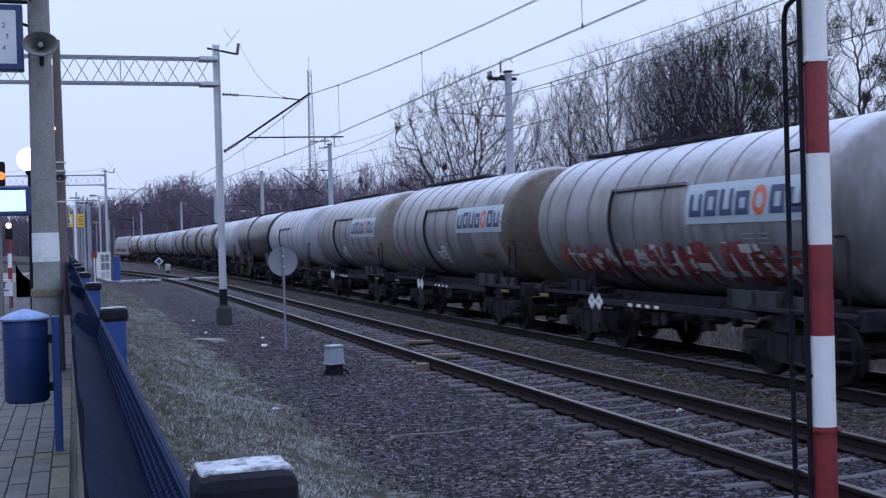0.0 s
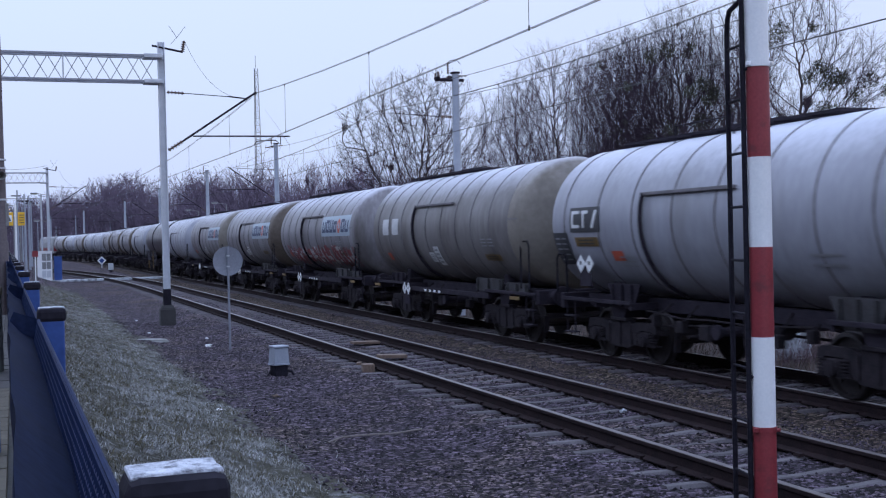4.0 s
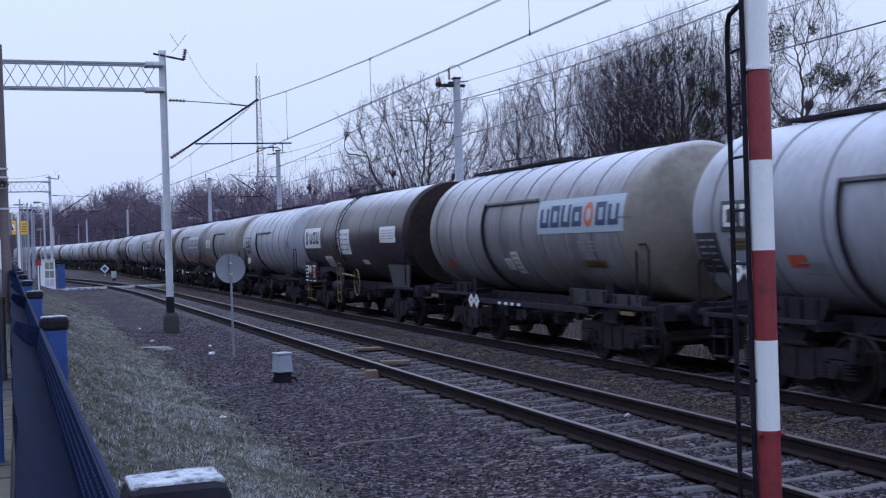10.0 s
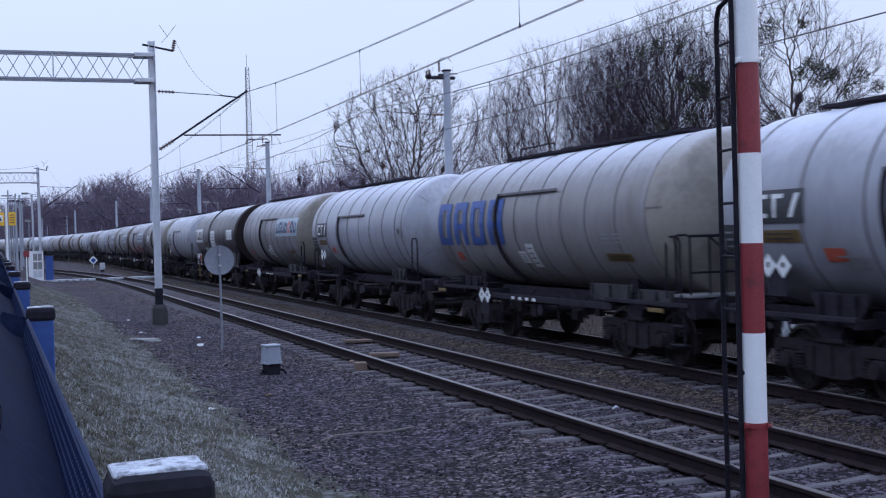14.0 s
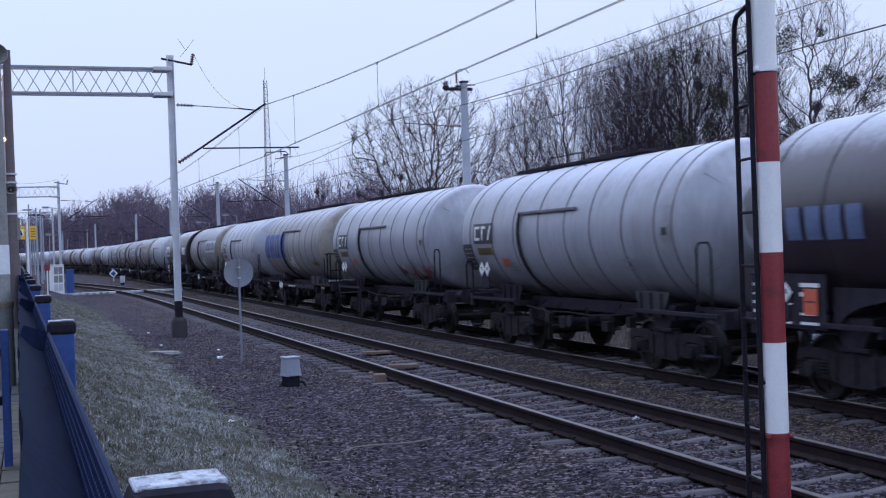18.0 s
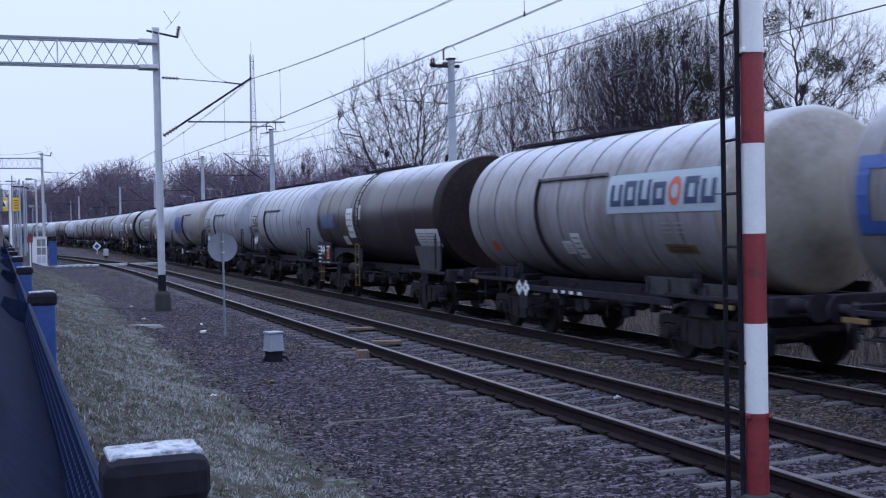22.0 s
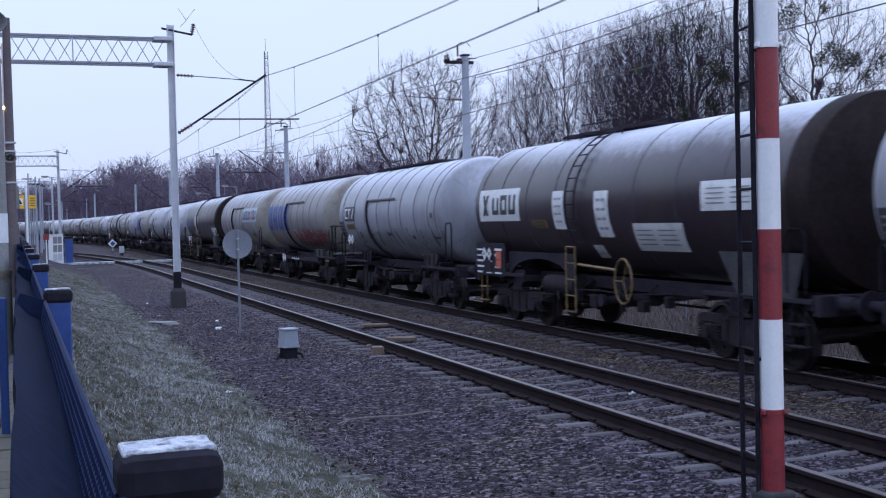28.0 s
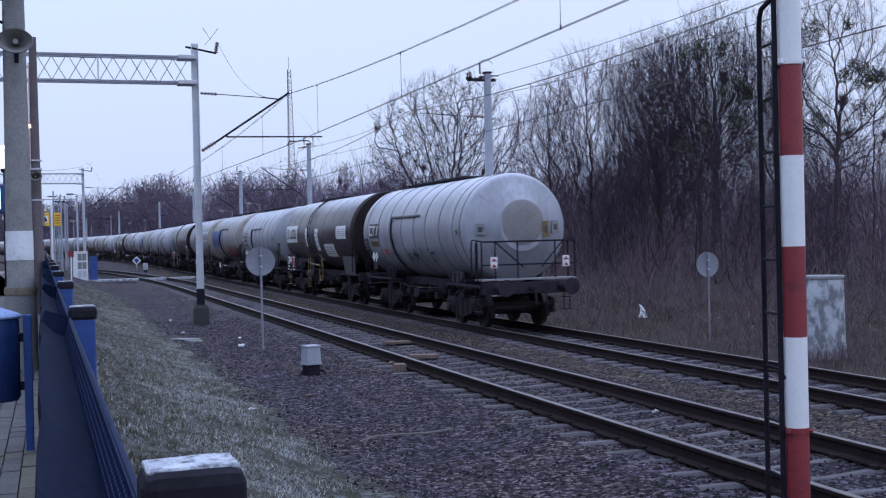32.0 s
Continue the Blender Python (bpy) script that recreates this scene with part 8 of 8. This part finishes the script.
# ---- brush, dry grass, bank grass, loose stones ----
def blades(name, n, place, length, width, lean, mat, label, category, seed):
    rng = random.Random(seed)
    verts, faces = [], []
    for _ in range(n):
        x, y = place(rng)
        z = ground_z(x, y) - 0.02
        L = rng.uniform(*length)
        a = rng.uniform(0, 2 * math.pi)
        w = width * rng.uniform(0.6, 1.3)
        dx, dy = math.cos(a), math.sin(a)
        le = rng.uniform(*lean) * L
        b = rng.uniform(0, 2 * math.pi)
        mx, my = math.cos(b) * le, math.sin(b) * le
        i = len(verts)
        verts += [(x - dx * w, y - dy * w, z), (x + dx * w, y + dy * w, z), (x + mx * 0.4 + dx * w * 0.7, y + my * 0.4 + dy * w * 0.7, z + L * 0.6),
                  (x + mx * 0.4 - dx * w * 0.7, y + my * 0.4 - dy * w * 0.7, z + L * 0.6), (x + mx, y + my, z + L * (1 - 0.5 * (le / L) ** 2))]
        faces += [(i, i + 1, i + 2, i + 3), (i + 3, i + 2, i + 4)]
    me = mesh_of(name, verts, faces, mat)
    return tagged(new(name, me), label, category, "", "stuff")


def bank(r):
    """Grass in tussocks, thinning out towards the ballast."""
    while True:
        x, y = r.uniform(0.25, 3.2), 1.5 + 52 * r.random() ** 1.7
        if x < 2.5 + 0.5 * noise.noise((y * 0.8, 2.0, 0.0)) + 0.3 * noise.noise((y * 3.1, 5.0, 0.0)) or r.random() < 0.08:
            if noise.noise((x * 1.6, y * 1.6, 9.0)) + 0.9 * noise.noise((x * 6.5, y * 6.5, 2.0)) > r.uniform(-0.5, 0.25):
                return x, y


blades("bank_grass", 88000, bank, (0.03, 0.11), 0.0038, (0.3, 1.4), M_GRASS, "short frosted grass on the bank beside the platform", "grass", 3)


def rimed(r):
    """Patches where the hoar frost has stayed on the grass."""
    while True:
        x, y = r.uniform(0.3, 3.1), 2 + 40 * r.random() ** 1.6
        if noise.noise((x * 0.9, y * 0.7, 14.0)) + 0.5 * noise.noise((x * 4.0, y * 4.0, 15.0)) + 0.12 * (x - 1.6) > r.uniform(-0.05, 0.35) and x < 2.6 + 0.5 * noise.noise((y * 0.8, 2.0, 0.0)):
            return x, y


blades("rimed_grass", 40000, rimed, (0.025, 0.09), 0.0038, (0.3, 1.4), M_FROSTGRASS, "patches of grass white with hoar frost", "grass", 33)


def verge(r):
    return 14.2 + 6.5 * r.random() ** 0.8, 10 + 70 * r.random() ** 1.3


blades("dry_grass", 26000, verge, (0.12, 0.5), 0.007, (0.2, 1.1), M_DRYGRASS, "pale dry winter grass beyond the far track", "grass", 4)


def between(r):
    while True:
        x, y = r.uniform(8.2, 10.0), 9 + 45 * r.random() ** 1.4
        if noise.noise((x * 1.1, y * 0.6, 5.0)) > 0.12:
            return x, y


blades("track_grass", 2600, between, (0.03, 0.13), 0.004, (0.2, 1.2), M_DRYGRASS, "sparse dry grass between the two tracks", "grass", 44)


def scrub(name, n, place, length, width, lean, mat, label, seed, sides=5):
    """Crooked bare stems with side shoots, all joined."""
    rng = random.Random(seed)
    verts, faces = [], []

    def strip(p, q, w, w2):
        a = rng.uniform(0, math.pi)
        s = Vector((math.cos(a), math.sin(a), 0.2 * rng.uniform(-1, 1)))
        i = len(verts)
        verts.extend((tuple(p - s * w), tuple(p + s * w), tuple(q + s * w2), tuple(q - s * w2)))
        faces.append((i, i + 1, i + 2, i + 3))

    for _ in range(n):
        x, y = place(rng)
        p = Vector((x, y, ground_z(x, y) - 0.1))
        L = rng.uniform(*length) * rng.uniform(0.6, 1.0)
        az, le = rng.uniform(0, 2 * math.pi), rng.uniform(*lean)
        d = Vector((math.cos(az) * le, math.sin(az) * le, 1)).normalized()
        w = width * rng.uniform(0.6, 1.5)
        for k in range(4):
            d = bent(d, 0.0 if rng.random() < 0.7 else -0.15, 0.16, rng)
            q = p + d * L / 4
            strip(p, q, w, w * 0.75)
            w *= 0.75
            p = q
            for _ in range(sides // 3 if k else 0):
                e = bent(splay(d, rng.uniform(0.4, 1.2), rng), 0.1, 0.1, rng)
                m = p + e * L * rng.uniform(0.12, 0.32)
                strip(p, m, w * 0.7, w * 0.3)
                strip(m, m + bent(e, 0.2, 0.3, rng) * L * rng.uniform(0.05, 0.2), w * 0.4, w * 0.2)
    return tagged(new(name, mesh_of(name, verts, faces, mat)), label, "brush", "", "stuff")


def patchy(x0, x1, y0, y1, power, seed):
    def place(r):
        while True:
            x, y = x0 + (x1 - x0) * r.random(), y0 + (y1 - y0) * r.random() ** power
            if noise.noise((x * 0.35, y * 0.35, seed)) > r.uniform(-0.55, 0.35):
                return x, y
    return place


scrub("low_stalks", 6000, patchy(15.6, 22, 12, 105, 1.3, 1.0), (0.5, 1.5), 0.006, (0.1, 0.8), M_BRUSH, "brown dead stalks at the wood's edge", 5, 3)
scrub("cabinet_weeds", 420, lambda r: (15.75 + r.gauss(0, 0.45), 21.1 + r.gauss(0, 0.4)), (0.3, 0.75), 0.006, (0.1, 0.9), M_BRUSH, "dead weeds round the concrete shaft", 25, 4)
scrub("brush", 5200, patchy(18.0, 27, 12, 120, 1.2, 2.0), (1.2, 3.6), 0.010, (0.1, 0.9), M_BRUSH, "tangled bare brush at the wood's edge", 6, 6)
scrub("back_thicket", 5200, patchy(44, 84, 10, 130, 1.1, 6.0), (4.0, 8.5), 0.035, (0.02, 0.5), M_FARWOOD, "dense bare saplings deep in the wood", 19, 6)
scrub("thicket", 8000, patchy(25, 56, 18, 125, 1.2, 3.0), (2.5, 8.0), 0.018, (0.05, 0.8), M_BRUSH, "dense bare saplings filling the wood", 16, 4)


def bend_wood(r):
    y = 90 + 390 * r.random()
    return bend(y) + 21 + 34 * r.random(), y


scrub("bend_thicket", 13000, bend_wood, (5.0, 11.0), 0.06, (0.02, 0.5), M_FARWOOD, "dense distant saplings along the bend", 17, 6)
# unseen thicket in the west, added to block light from the low sky
scrub("west_thicket", 2000, lambda r: (r.uniform(-75, -40), r.uniform(-40, 330)), (3.0, 9.0), 0.06, (0.02, 0.5), M_BRUSH, "saplings added out of view across the station to block low sky", 18, 3)


def fallen_leaves(n, seed):
    """Pale dead leaves and seed heads caught in the stalks."""
    rng = random.Random(seed)
    verts, faces = [], []
    place = patchy(15.2, 20.5, 14, 60, 1.2, 8.0)
    for _ in range(n):
        x, y = place(rng)
        p = Vector((x, y, ground_z(x, y) + rng.uniform(0.05, 0.8)))
        a = Vector((rng.gauss(0, 1), rng.gauss(0, 1), rng.gauss(0, 1))).normalized() * rng.uniform(0.015, 0.05)
        b = a.cross(Vector((rng.gauss(0, 1), rng.gauss(0, 1), 1))).normalized() * rng.uniform(0.01, 0.03)
        i = len(verts)
        verts.extend((tuple(p - a), tuple(p + b), tuple(p + a), tuple(p - b)))
        faces.append((i, i + 1, i + 2, i + 3))
    leaf = material("dead_leaf", (0.10, 0.08, 0.062), (0.20, 0.165, 0.13), 0.8, scale=4, fine=30, bump=0, island=True, rand=0.5)
    return tagged(new("dead_leaves", mesh_of("dead_leaves", verts, faces, leaf)), "pale dead leaves caught in dry stalks", "leaves", "", "stuff")


fallen_leaves(2200, 41)


def stones(name, n, place, size, mat, label, seed):
    rng = random.Random(seed)
    verts, faces = [], []
    for _ in range(n):
        x, y = place(rng)
        s = rng.uniform(*size)
        z = ground_z(x, y) + s * 0.15
        i = len(verts)
        for dx, dy, dz in ((1, 0, 0), (0, 1, 0), (-1, 0, 0), (0, -1, 0), (0.2, 0.1, 0.75), (0, 0, -0.6)):
            k = rng.uniform(0.6, 1.25) * s
            verts.append((x + dx * k + rng.uniform(-.3, .3) * s, y + dy * k + rng.uniform(-.3, .3) * s, z + dz * k))
        for a, b in ((0, 1), (1, 2), (2, 3), (3, 0)):
            faces += [(i + a, i + b, i + 4), (i + b, i + a, i + 5)]
    me = mesh_of(name, verts, faces, mat)
    return tagged(new(name, me), label, "ballast", "", "stuff")


def gravel(r):
    while True:
        x, y = r.uniform(2.3, 9.6), 5.5 + 30 * r.random() ** 2.0
        if x > 2.6 + 0.5 * noise.noise((y * 0.8, 2.0, 0.0)):
            return x, y


stones("loose_ballast", 32000, gravel, (0.010, 0.026), M_STONE, "loose grey crushed stones of the track ballast", 7)
stones("far_ballast", 6000, lambda r: (r.uniform(8.3, 14.0), 9 + 30 * r.random() ** 1.6), (0.012, 0.03), M_STONE, "loose grey crushed stones between the tracks", 8)
def motions():
    for ob, centre, kind, R, zc in cars:
        walk(ob, [(t * 1.0, on_line(centre + train_s(t))) for t in range(0, 33)])
    # wheels roll on the rail, on the wagons that pass near
    times = [k / 15 for k in range(0, 481)]
    rolled = [-(train_s(t) - train_s(0)) / 0.455 for t in times]
    for ob, centre, kind, R, zc in cars[-18:]:
        for bogie in [c for c in ob.children if c.name.startswith("bogie")]:
            for ws in bogie.children:
                y = ws.matrix_basis.translation.y
                walk(ws, [(t, pose(0, y, 0.46, math.degrees(a), 0, 0)) for t, a in zip(times, rolled)])


motions()
